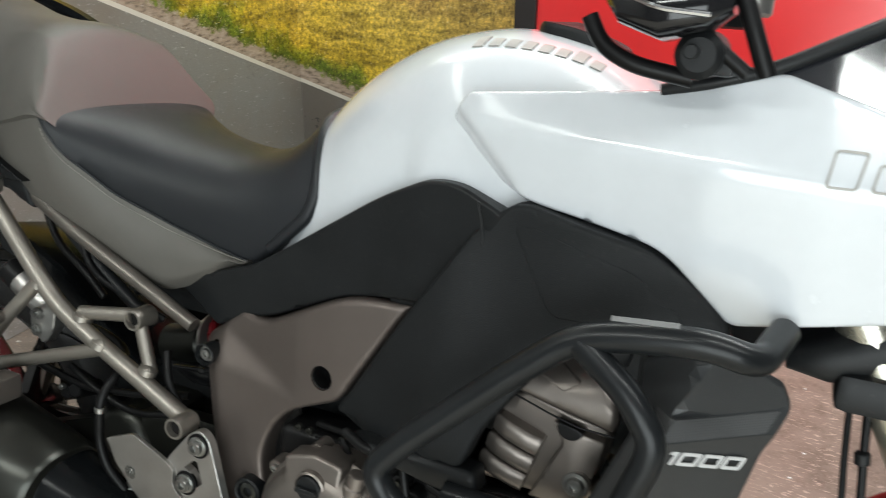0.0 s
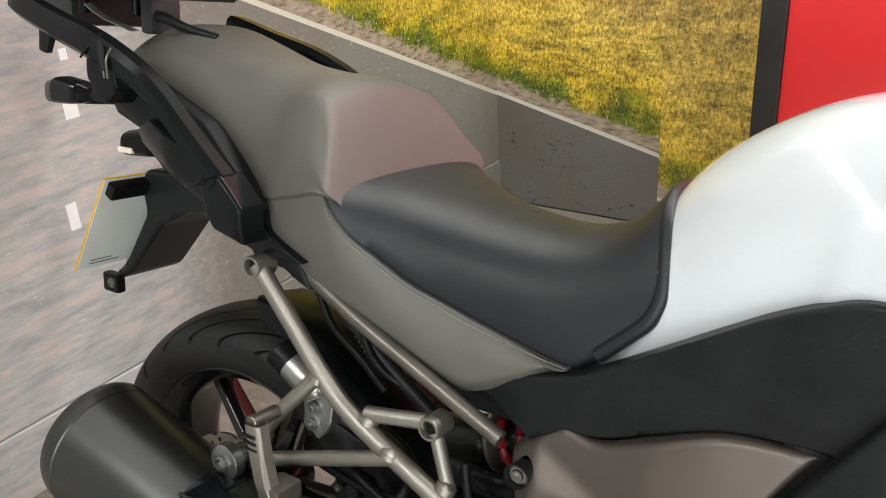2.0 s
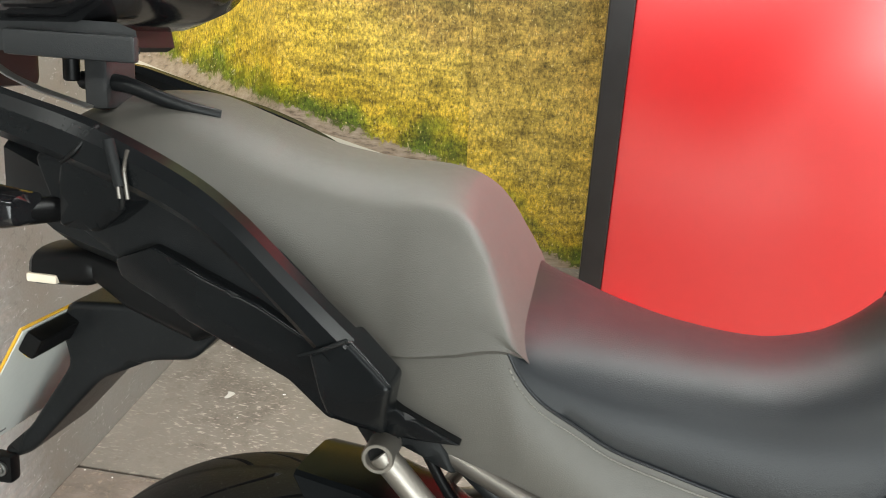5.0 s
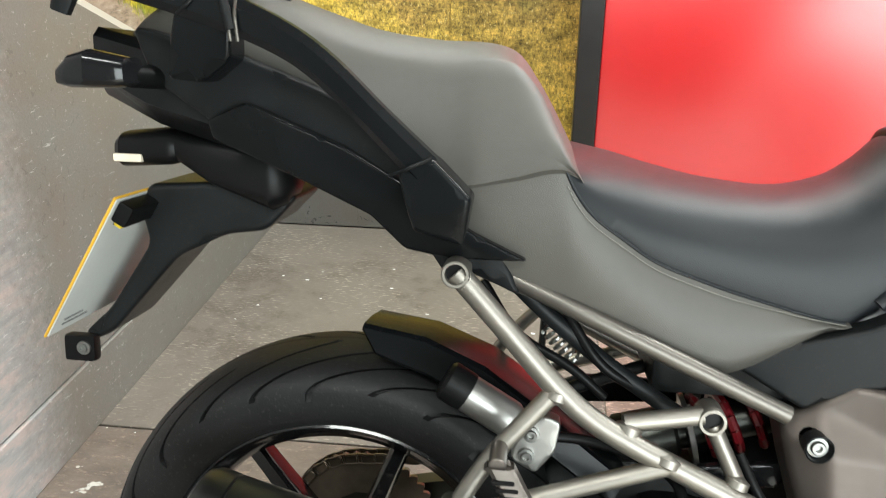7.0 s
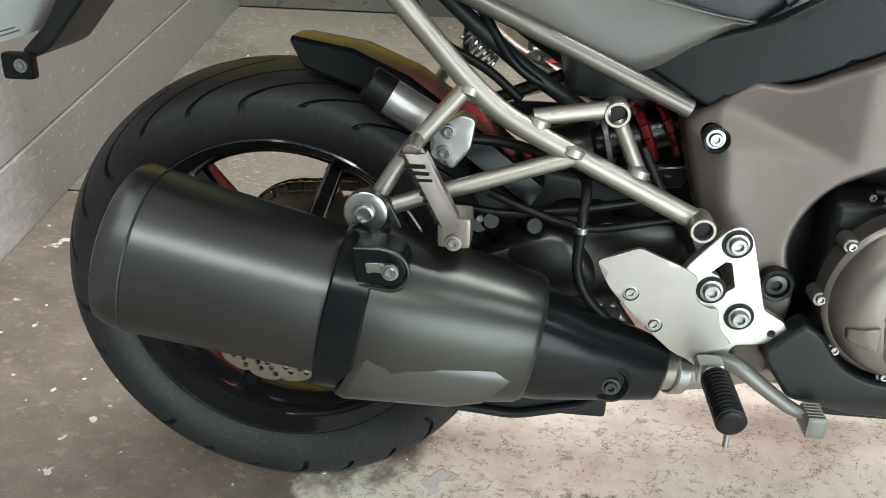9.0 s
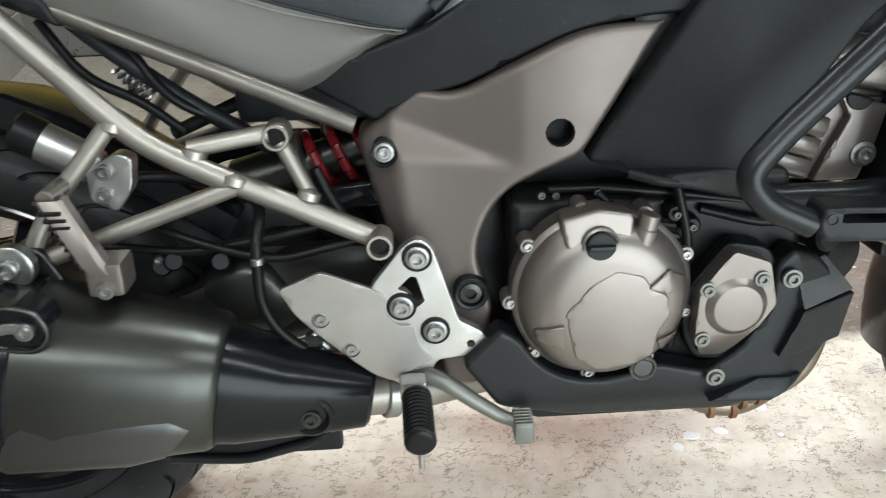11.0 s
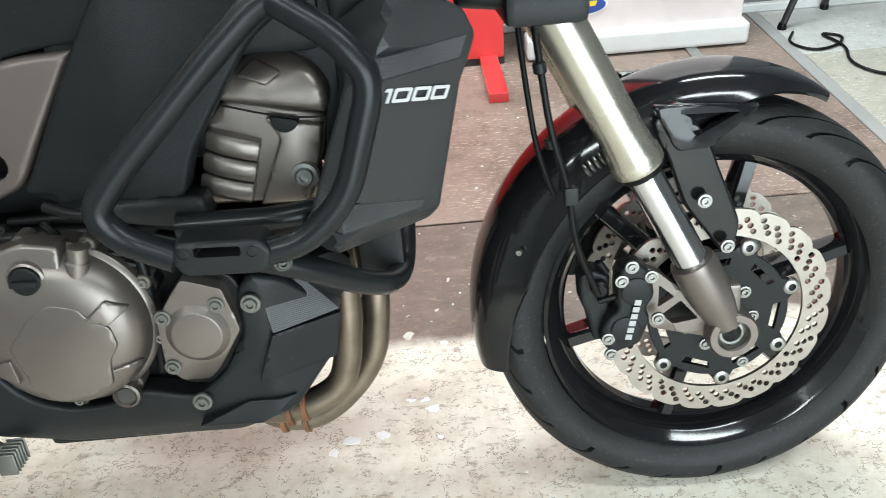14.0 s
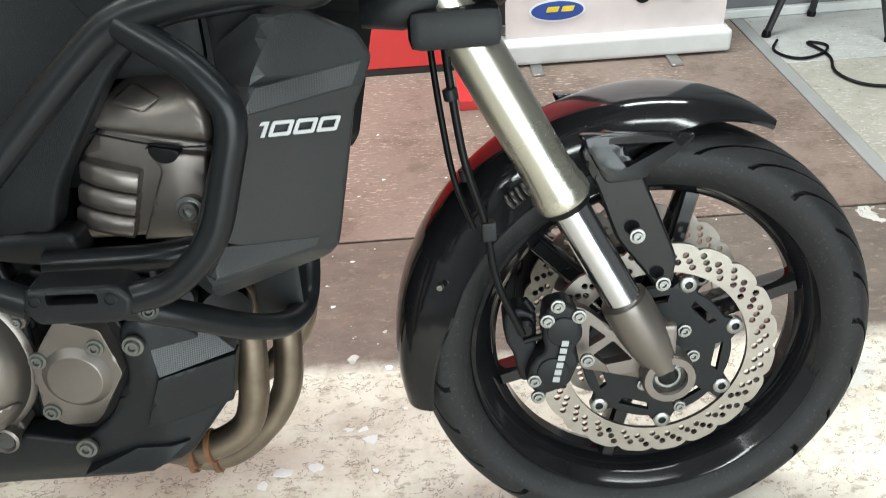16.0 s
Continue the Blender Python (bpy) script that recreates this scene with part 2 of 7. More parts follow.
    if near:
        # scuffed grey roadway in the foreground of the print, with pinkish stony streaks
        stretch = nt.nodes.new("ShaderNodeMapping")
        stretch.inputs["Scale"].default_value = (1.0, 3.0, 16.0)
        stretch.inputs["Rotation"].default_value = (radians(24), 0, 0)
        nt.links.new(co, stretch.inputs[0])
        rough = noise_of(nt, stretch.outputs[0], 3.0, 7, 0.65)
        pave = ramp(nt, rough, [(0.34, (0.29, 0.295, 0.3)), (0.5, (0.41, 0.415, 0.418)), (0.62, (0.56, 0.47, 0.44))])
        pave = mix(nt, calc(nt, "MULTIPLY", fine, 0.45), pave, (0.31, 0.31, 0.3))
        edge = ramp(nt, calc(nt, "ADD", u, calc(nt, "MULTIPLY", mid, 0.3)), [(near[0], (1, 1, 1)), (near[1], (0, 0, 0))])
        col = mix(nt, edge, col, pave)
        slash = nt.nodes.new("ShaderNodeMapping")
        slash.inputs["Scale"].default_value = (1.0, 10.0, 55.0)
        slash.inputs["Rotation"].default_value = (radians(38), 0, 0)
        nt.links.new(co, slash.inputs[0])
        scuff = ramp(nt, noise_of(nt, slash.outputs[0], 2.2, 6, 0.7), [(0.63, (0, 0, 0)), (0.69, (0.75, 0.75, 0.75))])
        col = mix(nt, scuff, col, (0.6, 0.6, 0.58))
        specks = ramp(nt, noise_of(nt, co, 70, 5, 0.7), [(0.62, (0, 0, 0)), (0.68, (0.6, 0.6, 0.6))])
        col = mix(nt, specks, col, (0.55, 0.54, 0.52))
    nt.links.new(col, p.inputs["Base Color"])
    p.inputs["Roughness"].default_value, p.inputs["Specular IOR Level"].default_value = 0.32, 0.6
    # The rear flank facet comes first; its lighter colour carries the window light.
    bump(nt, p, noise_of(nt, co, 25, 3), 0.12, 0.004)
    return m


# The side and back prints are brightened by lift instead of by a lamp.
MURAL_BACK = mural("road_and_meadow_print", 0, 0.243, -0.26, lift=1.5)
MURAL_SIDE = mural("brightened_road_print_side", 1, 1.324, -0.425, (0.6, 0.8), 2.3)
MURAL_PANEL = mural("road_and_meadow_print_panel", 0, 0.081, -0.41, far=0.2)


def worn_floor(name, pale, brown, amount, flake):
    """Painted boards: worn paint, bare brown patches and lifted flakes."""
    m, nt, p = node_mat(name)
    co = nt.nodes.new("ShaderNodeTexCoord").outputs["Object"]
    big, mid, fine = noise_of(nt, co, 2.3, 6, 0.6), noise_of(nt, co, 13, 7, 0.7), noise_of(nt, co, 120, 5, 0.7)
    base = ramp(nt, mid, [(0.3, [c * 0.75 for c in pale]), (0.6, pale), (0.8, [min(1, c * 1.15) for c in pale])])
    worn = ramp(nt, calc(nt, "ADD", calc(nt, "MULTIPLY", big, 0.6), calc(nt, "MULTIPLY", mid, 0.4)), [(amount - 0.03, (0, 0, 0)), (amount + 0.05, (1, 1, 1))])
    base = mix(nt, worn, base, ramp(nt, fine, [(0.3, [c * 0.6 for c in brown]), (0.7, [c * 1.2 for c in brown])]))
    spots = ramp(nt, noise_of(nt, co, 8, 3, 0.5), [(flake, (0, 0, 0)), (flake + 0.008, (1, 1, 1))])
    base = mix(nt, spots, base, (0.5, 0.48, 0.44))
    flecks = ramp(nt, noise_of(nt, co, 62, 4, 0.6), [(0.61, (0, 0, 0)), (0.66, (0.6, 0.6, 0.6))])
    base = mix(nt, flecks, base, (0.16, 0.13, 0.1))
    drag = nt.nodes.new("ShaderNodeMapping")
    drag.inputs["Scale"].default_value = (1.0, 2.6, 1.0)
    drag.inputs["Rotation"].default_value = (0, 0, radians(28))
    nt.links.new(co, drag.inputs[0])
    scuffs = ramp(nt, noise_of(nt, drag.outputs[0], 44, 5, 0.7), [(0.55, (0, 0, 0)), (0.62, (0.7, 0.7, 0.7))])
    scuffs = mix(nt, ramp(nt, noise_of(nt, co, 3.5, 3), [(0.42, (0.15, 0.15, 0.15)), (0.58, (1, 1, 1))]), (0, 0, 0), scuffs)
    base = mix(nt, scuffs, base, [min(0.75, c * 2.6) for c in pale])
    base = mix(nt, calc(nt, "MULTIPLY", fine, 0.3), base, [c * 0.7 for c in pale])
    nt.links.new(base, p.inputs["Base Color"])
    nt.links.new(calc(nt, "MULTIPLY_ADD", mid, 0.3, 0.35), p.inputs["Roughness"])
    h = calc(nt, "ADD", calc(nt, "MULTIPLY", mid, 0.5), calc(nt, "ADD", calc(nt, "MULTIPLY", spots, 0.6), calc(nt, "MULTIPLY", fine, 0.25)))
    bump(nt, p, h, 0.5, 0.004)
    return m


def main_floor(name):
    """The board under the machine: cream paint, brown at the rear and behind it, with worn and lifted patches."""
    m, nt, p = node_mat(name)
    co = nt.nodes.new("ShaderNodeTexCoord").outputs["Object"]
    sep = nt.nodes.new("ShaderNodeSeparateXYZ")
    nt.links.new(co, sep.inputs[0])
    x, y = sep.outputs[0], sep.outputs[1]
    big, mid, fine = noise_of(nt, co, 3.2, 6, 0.62), noise_of(nt, co, 14, 7, 0.7), noise_of(nt, co, 130, 5, 0.7)
    lay = nt.nodes.new("ShaderNodeMapping")
    lay.inputs["Scale"].default_value = (1.0, 1.7, 1.0)
    nt.links.new(co, lay.inputs[0])
    drawn = lay.outputs[0]
    cream = ramp(nt, mid, [(0.3, (0.55, 0.49, 0.4)), (0.52, (0.72, 0.67, 0.575)), (0.75, (0.82, 0.78, 0.7))])
    brown = ramp(nt, noise_of(nt, drawn, 9, 7, 0.75), [(0.3, (0.06, 0.045, 0.036)), (0.52, (0.135, 0.102, 0.083)), (0.74, (0.24, 0.195, 0.165))])
    brown = mix(nt, calc(nt, "MULTIPLY", fine, 0.45), brown, (0.1, 0.082, 0.068))
    # cream lies ahead of the rear wheel and on the near side of a line under the far side of the machine
    ahead = ramp(nt, calc(nt, "ADD", calc(nt, "SUBTRACT", x, -0.1), calc(nt, "MULTIPLY_ADD", big, 0.9, -0.45)), [(0.2, (0, 0, 0)), (0.27, (1, 1, 1))])
    beside = ramp(nt, calc(nt, "ADD", calc(nt, "SUBTRACT", 0.86, y), calc(nt, "MULTIPLY_ADD", mid, 0.06, -0.03)), [(0.51, (0, 0, 0)), (0.55, (1, 1, 1))])
    bare = ramp(nt, calc(nt, "ADD", calc(nt, "MULTIPLY", big, 0.55), calc(nt, "MULTIPLY", mid, 0.45)), [(0.6, (1, 1, 1)), (0.64, (0, 0, 0))])
    mask = mix(nt, 1.0, mix(nt, 1.0, ahead, beside, "MULTIPLY"), bare, "MULTIPLY")
    base = mix(nt, mask, brown, cream)
    patch = ramp(nt, noise_of(nt, co, 6.5, 4, 0.55), [(0.675, (0, 0, 0)), (0.681, (1, 1, 1))])
    base = mix(nt, patch, base, (0.58, 0.57, 0.53))
    flecks = ramp(nt, noise_of(nt, drawn, 30, 6, 0.72), [(0.565, (0, 0, 0)), (0.63, (0.6, 0.6, 0.6))])
    base = mix(nt, flecks, base, (0.3, 0.225, 0.16))
    thin = ramp(nt, noise_of(nt, co, 80, 4, 0.6), [(0.65, (0, 0, 0)), (0.69, (0.6, 0.6, 0.6))])
    base = mix(nt, thin, base, (0.15, 0.11, 0.085))
    rims = calc(nt, "LESS_THAN", calc(nt, "ABSOLUTE", calc(nt, "SUBTRACT", noise_of(nt, co, 20, 5, 0.62), 0.56)), 0.006)
    rims = calc(nt, "MULTIPLY", calc(nt, "MULTIPLY", rims, calc(nt, "GREATER_THAN", noise_of(nt, co, 33, 2, 0.5), 0.47)), 0.8)
    base = mix(nt, rims, base, (0.16, 0.115, 0.08))
    for fine_scale, level, half in ((17, 0.55, 0.0065), (27, 0.52, 0.0085)):
        curl = calc(nt, "LESS_THAN", calc(nt, "ABSOLUTE", calc(nt, "SUBTRACT", noise_of(nt, drawn, fine_scale, 3, 0.55), level)), half)
        curl = calc(nt, "MULTIPLY", calc(nt, "MULTIPLY", curl, calc(nt, "GREATER_THAN", noise_of(nt, co, fine_scale * 0.9, 2, 0.5), 0.56)), 0.62)
        base = mix(nt, curl, base, (0.21, 0.155, 0.11))
    chips = ramp(nt, noise_of(nt, co, 30, 3, 0.5), [(0.7, (0, 0, 0)), (0.708, (0.75, 0.75, 0.75))])
    base = mix(nt, chips, base, (0.7, 0.68, 0.63))
    base = mix(nt, calc(nt, "MULTIPLY", fine, 0.22), base, (0.35, 0.32, 0.28))
    nt.links.new(base, p.inputs["Base Color"])
    nt.links.new(calc(nt, "MULTIPLY_ADD", mid, 0.3, 0.32), p.inputs["Roughness"])
    h = calc(nt, "ADD", calc(nt, "MULTIPLY", mid, 0.5), calc(nt, "ADD", calc(nt, "MULTIPLY", patch, 0.5), calc(nt, "MULTIPLY", flecks, -0.5)))
    bump(nt, p, h, 0.6, 0.004)
    return m


FLOOR_MAIN = main_floor("cream_and_brown_worn_floor_paint")
FLOOR_BROWN = worn_floor("brown_worn_floor_paint", (0.235, 0.205, 0.18), (0.18, 0.148, 0.122), 0.5, 0.69)
FLOOR_PINK = worn_floor("pinkish_worn_floor_paint", (0.27, 0.205, 0.17), (0.175, 0.125, 0.1), 0.5, 0.75)
FLOOR_TAN = worn_floor("tan_worn_floor_paint", (0.19, 0.166, 0.142), (0.132, 0.11, 0.092), 0.53, 0.72)
TILE_GREY = worn_floor("grey_floor_tile", (0.5, 0.495, 0.475), (0.4, 0.39, 0.365), 0.62, 0.78)
TILE_CREAM = worn_floor("cream_floor_tile", (0.42, 0.4, 0.34), (0.33, 0.3, 0.25), 0.62, 0.78)


def weave(name, colour, cell):
    """Moulded plastic with a fine woven relief."""
    m, nt, p = node_mat(name)
    co = nt.nodes.new("ShaderNodeTexCoord").outputs["Object"]
    sep = nt.nodes.new("ShaderNodeSeparateXYZ")
    nt.links.new(co, sep.inputs[0])
    w1 = calc(nt, "SINE", calc(nt, "MULTIPLY", calc(nt, "ADD", sep.outputs[0], sep.outputs[2]), 6.2832 / cell))
    w2 = calc(nt, "SINE", calc(nt, "MULTIPLY", calc(nt, "SUBTRACT", sep.outputs[0], sep.outputs[2]), 6.2832 / cell))
    h = calc(nt, "MULTIPLY_ADD", calc(nt, "MULTIPLY", w1, w2), 0.5, 0.5)
    slow = noise_of(nt, co, 12, 4)
    base = ramp(nt, slow, [(0.3, [c * 0.85 for c in colour]), (0.7, [c * 1.15 for c in colour])])
    nt.links.new(base, p.inputs["Base Color"])
    nt.links.new(calc(nt, "MULTIPLY_ADD", slow, 0.15, 0.36), p.inputs["Roughness"])
    bump(nt, p, h, 0.45, 0.0007)
    return m


# Base colour raised to carry the sheen on the facets.
WEAVE = weave("woven_texture_black_plastic", (0.046, 0.047, 0.048), 0.004)

# ---- mesh tools ----
from mathutils import geometry


def finish(bm, sharp=38):
    bmesh.ops.recalc_face_normals(bm, faces=bm.faces[:])
    for f in bm.faces:
        f.smooth = True
    for e in bm.edges:
        e.smooth = len(e.link_faces) == 2 and e.calc_face_angle(0) < radians(sharp)
    return bm


def mesh_of(name, bm, material, sharp=38):
    me = bpy.data.meshes.new(name)
    finish(bm, sharp)
    bm.to_mesh(me)
    bm.free()
    me.materials.append(material)
    return me


def attach(ob, parent):
    """Hangs ob under parent, or beside it where parent is itself a part of a part."""
    if parent and parent.parent and parent.parent.parent:
        ob.matrix_basis = parent.matrix_basis @ ob.matrix_basis
        parent = parent.parent
    ob.parent = parent


def part(name, bm, material, parent=None, label="", sharp=38, even=True):
    ob = new(name, mesh_of(name, bm, material, sharp))
    if even:
        ob.modifiers.new("even_shading", "WEIGHTED_NORMAL").keep_sharp = True
    attach(ob, parent)
    return tagged(ob, label)


def mirrored(ob):
    """The same piece on the other side of the motorcycle."""
    me = ob.data.copy()
    me.transform(Matrix.Diagonal((1, -1, 1, 1)))
    me.flip_normals()
    twin = new(ob.name, me)
    twin.parent = ob.parent
    return twin


def thing(name, label, category, group="", m=None):
    ob = new(name)
    ob.empty_display_size = 0.05
    if m:
        ob.matrix_world = m
    return tagged(ob, label, category, group)


def from_lists(verts, faces):
    bm = bmesh.new()
    vs = [bm.verts.new(v) for v in verts]
    for f in faces:
        if len(set(f)) > 2:
            try:
                bm.faces.new([vs[i] for i in f])
            except ValueError:
                pass
    return bm


def merge(*bms):
    out = bmesh.new()
    for b in bms:
        me = bpy.data.meshes.new("tmp")
        b.to_mesh(me)
        b.free()
        out.from_mesh(me)
        bpy.data.meshes.remove(me)
    return out


def box(x0, x1, y0, y1, z0, z1, bevel=0.0, seg=2):
    bm = bmesh.new()
    bmesh.ops.create_cube(bm, size=1)
    bmesh.ops.transform(bm, matrix=Matrix.Translation(((x0 + x1) / 2, (y0 + y1) / 2, (z0 + z1) / 2)) @ Matrix.Diagonal((x1 - x0, y1 - y0, z1 - z0, 1)), verts=bm.verts[:])
    if bevel:
        bmesh.ops.bevel(bm, geom=bm.edges[:], offset=bevel, segments=seg, profile=0.6, affect="EDGES")
    return bm


def moved(bm, m):
    bmesh.ops.transform(bm, matrix=m, verts=bm.verts[:])
    return bm


def loft(rings, cap=True, closed=True):
    n = len(rings[0])
    verts = [p for r in rings for p in r]
    faces = []
    for k in range(len(rings) - 1):
        for i in range(n if closed else n - 1):
            j = (i + 1) % n
            faces.append((k * n + i, k * n + j, (k + 1) * n + j, (k + 1) * n + i))
    if cap:
        faces += [tuple(range(n)), tuple(range((len(rings) - 1) * n, len(rings) * n))]
    return from_lists(verts, faces)


def bend(points, r):
    """A polyline with rounded corners."""
    pts = [Vector(p) for p in points]
    out = [pts[0]]
    for a, b, c in zip(pts, pts[1:], pts[2:]):
        d = min(r, (b - a).length * 0.48, (c - b).length * 0.48)
        p, q = b + (a - b).normalized() * d, b + (c - b).normalized() * d
        out += [p.lerp(b, t).lerp(b.lerp(q, t), t) for t in (0, 0.2, 0.4, 0.6, 0.8, 1)]
    return out + [pts[-1]]


def tube(points, r, fillet=0.03, seg=14, hollow=0.0):
    """A round tube along a bent line; r may be a list for the ends."""
    pts = bend(points, fillet)
    radius = r if isinstance(r, (list, tuple)) else (r, r)
    rings, side = [], None
    for i, p in enumerate(pts):
        d = (pts[min(i + 1, len(pts) - 1)] - pts[max(i - 1, 0)]).normalized()
        side = d.orthogonal().normalized() if side is None else (side - d * side.dot(d)).normalized()
        up = d.cross(side)
        k = i / (len(pts) - 1)
        rr = radius[0] * (1 - k) + radius[1] * k
        rings.append([p + (side * math.cos(a) + up * math.sin(a)) * rr for a in (2 * math.pi * j / seg for j in range(seg))])
    if hollow:
        def inner(ring, c):
            return [c + (q - c) * (1 - hollow) for q in ring]
        depth = (pts[0] - pts[1]).normalized() * min(0.02, (pts[0] - pts[1]).length * 0.8)
        rings = [inner(rings[0], pts[0])] + rings
        rings = [[q - depth for q in rings[0]]] + rings
        depth = (pts[-1] - pts[-2]).normalized() * min(0.02, (pts[-1] - pts[-2]).length * 0.8)
        rings = rings + [inner(rings[-1], pts[-1])]
        rings = rings + [[q - depth for q in rings[-1]]]
    return loft(rings)


def turned(centre, axis, profile, seg=32, closed=False):
    """A turned body: profile of (radius, distance along the axis)."""
    c, d = Vector(centre), Vector(axis).normalized()
    s = d.orthogonal().normalized()
    u = d.cross(s)
    rings = [[c + d * h + (s * math.cos(a) + u * math.sin(a)) * max(r, 1e-4) for a in (2 * math.pi * j / seg for j in range(seg))] for r, h in profile]
    if closed:
        rings.append(rings[0])
        bm = loft(rings, cap=False)
        bmesh.ops.remove_doubles(bm, verts=bm.verts[:], dist=1e-6)
        return bm
    return loft(rings)


def rod(a, b, r, seg=14, edge=0.0):
    a, b = Vector(a), Vector(b)
    n = (b - a).length
    e = edge or min(r * 0.15, n * 0.2)
    return turned(a, b - a, [(r - e, 0), (r, e), (r, n - e), (r - e, n)], seg)


def outline(pts, r=0.01, seg=5):
    """A closed outline with its corners rounded; a corner may carry its own radius."""
    n, out = len(pts), []
    for i in range(n):
        a, b, c = Vector(pts[i - 1][:2]), Vector(pts[i][:2]), Vector(pts[(i + 1) % n][:2])
        rr = pts[i][2] if len(pts[i]) > 2 else r
        d = min(rr, (b - a).length * 0.45, (c - b).length * 0.45)
        if d < 0.0015:
            out.append(b)
            continue
        p, q = b + (a - b).normalized() * d, b + (c - b).normalized() * d
        out += [p.lerp(b, t / seg).lerp(b.lerp(q, t / seg), t / seg) for t in range(seg + 1)]
    return [(p.x, p.y) for p in out]


def inside(px, pz, poly):
    ok = np.zeros(len(px), bool)
    x, z = np.array([p[0] for p in poly]), np.array([p[1] for p in poly])
    for i in range(len(poly)):
        j = i - 1
        cut = (z[i] > pz) != (z[j] > pz)
        with np.errstate(divide="ignore", invalid="ignore"):
            ok ^= cut & (px < (x[j] - x[i]) * (pz - z[i]) / (z[j] - z[i]) + x[i])
    return ok


def edge_distance(px, pz, poly):
    best = np.full(len(px), 9.0)
    for i in range(len(poly)):
        ax, az = poly[i - 1]
        bx, bz = poly[i]
        dx, dz = bx - ax, bz - az
        k = np.clip(((px - ax) * dx + (pz - az) * dz) / max(dx * dx + dz * dz, 1e-12), 0, 1)
        best = np.minimum(best, np.hypot(px - ax - k * dx, pz - az - k * dz))
    return best


def slab(poly, y, thick=0.004, lip=0.004, step=0.02, holes=(), ridges=()):
    """A moulded panel with the outline poly in x and z. y: the depth of its face, a number or a function of x and z; its rim is rounded over lip.
    holes: (x, z, radius) or closed outlines. ridges: lines of mesh edges, for creases."""
    depth = y if callable(y) else (lambda a, b: a * 0 + y)
    rim = []
    for i in range(len(poly)):
        a, b = Vector(poly[i - 1]), Vector(poly[i])
        n = max(1, int((b - a).length / step))
        rim += [a.lerp(b, k / n) for k in range(n)]
    loops = [[(p.x, p.y) for p in rim]]
    gaps = [[(h[0] + h[2] * math.cos(2 * math.pi * k / 14), h[1] + h[2] * math.sin(2 * math.pi * k / 14)) for k in range(14)] if isinstance(h[0], (int, float)) else list(h) for h in holes]
    loops += gaps
    pts, edges = [], []
    for lp in loops:
        s = len(pts)
        pts += lp
        edges += [(s + k, s + (k + 1) % len(lp)) for k in range(len(lp))]
    for line in ridges:
        s = len(pts)
        pts += list(line)
        edges += [(s + k, s + k + 1) for k in range(len(line) - 1)]
    xs, zs = [p[0] for p in poly], [p[1] for p in poly]
    gx, gz = np.meshgrid(np.arange(min(xs), max(xs), step), np.arange(min(zs), max(zs), step * 0.866))
    gx = gx + (np.arange(gx.shape[0]) % 2)[:, None] * step / 2
    gx, gz = gx.ravel(), gz.ravel()
    far = edge_distance(gx, gz, loops[0]) if len(gx) else gx
    keep = inside(gx, gz, poly) & (far > max(lip * 1.3, step * 0.35))
    for gp in gaps:
        keep &= ~inside(gx, gz, gp) & (edge_distance(gx, gz, gp) > step * 0.3)
    pts += list(zip(gx[keep].tolist(), gz[keep].tolist()))
    if lip > 0:
        m = len(loops[0])
        for w in (0.08, 0.3, 0.62, 1.0):
            for k in range(m):
                a, b = Vector(loops[0][k - 1]), Vector(loops[0][(k + 1) % m])
                t = (b - a).normalized()
                for sgn in (1, -1):
                    q = Vector(loops[0][k]) + Vector((-t.y, t.x)) * sgn * lip * w
                    px, pz = np.array([q.x]), np.array([q.y])
                    if inside(px, pz, poly)[0] and edge_distance(px, pz, loops[0])[0] > lip * w * 0.97:
                        pts.append((q.x, q.y))
    co, _, tris, _, _, _ = geometry.delaunay_2d_cdt([Vector(p) for p in pts], edges, [], 0, 1e-5)
    vx, vz = np.array([c.x for c in co]), np.array([c.y for c in co])
    tri = np.array([t for t in tris if len(t) == 3])
    cx, cz = vx[tri].mean(1), vz[tri].mean(1)
    ok = inside(cx, cz, loops[0])
    for gp in gaps:
        ok &= ~inside(cx, cz, gp)
    tri = tri[ok]
    vy = depth(vx, vz) + np.zeros(len(vx))
    back = vy + thick
    if lip > 0:
        d = np.clip(edge_distance(vx, vz, loops[0]) / lip, 0, 1)
        vy = vy + min(lip, thick * 0.9) * (1 - np.sqrt(np.clip(1 - (1 - d) ** 2, 0, 1)))
    n = len(vx)
    verts = list(zip(vx, vy, vz)) + list(zip(vx, back, vz))
    faces = [tuple(t) for t in tri] + [(t[2] + n, t[1] + n, t[0] + n) for t in tri]
    count = {}
    for t in tri:
        for a, b in ((t[0], t[1]), (t[1], t[2]), (t[2], t[0])):
            count[(a, b)] = count.get((a, b), 0) + 1
    faces += [(b, a, a + n, b + n) for a, b in count if (b, a) not in count]
    bm = from_lists(verts, faces)
    bmesh.ops.delete(bm, geom=[v for v in bm.verts if not v.link_faces], context="VERTS")
    return bm


def soft(v, w=0.012):
    """A clip at zero with a rounded corner."""
    return 0.5 * (v + np.sqrt(v * v + w * w))


def soft_span(v, top, w=0.003):
    return soft(v, w) - soft(v - top, w)


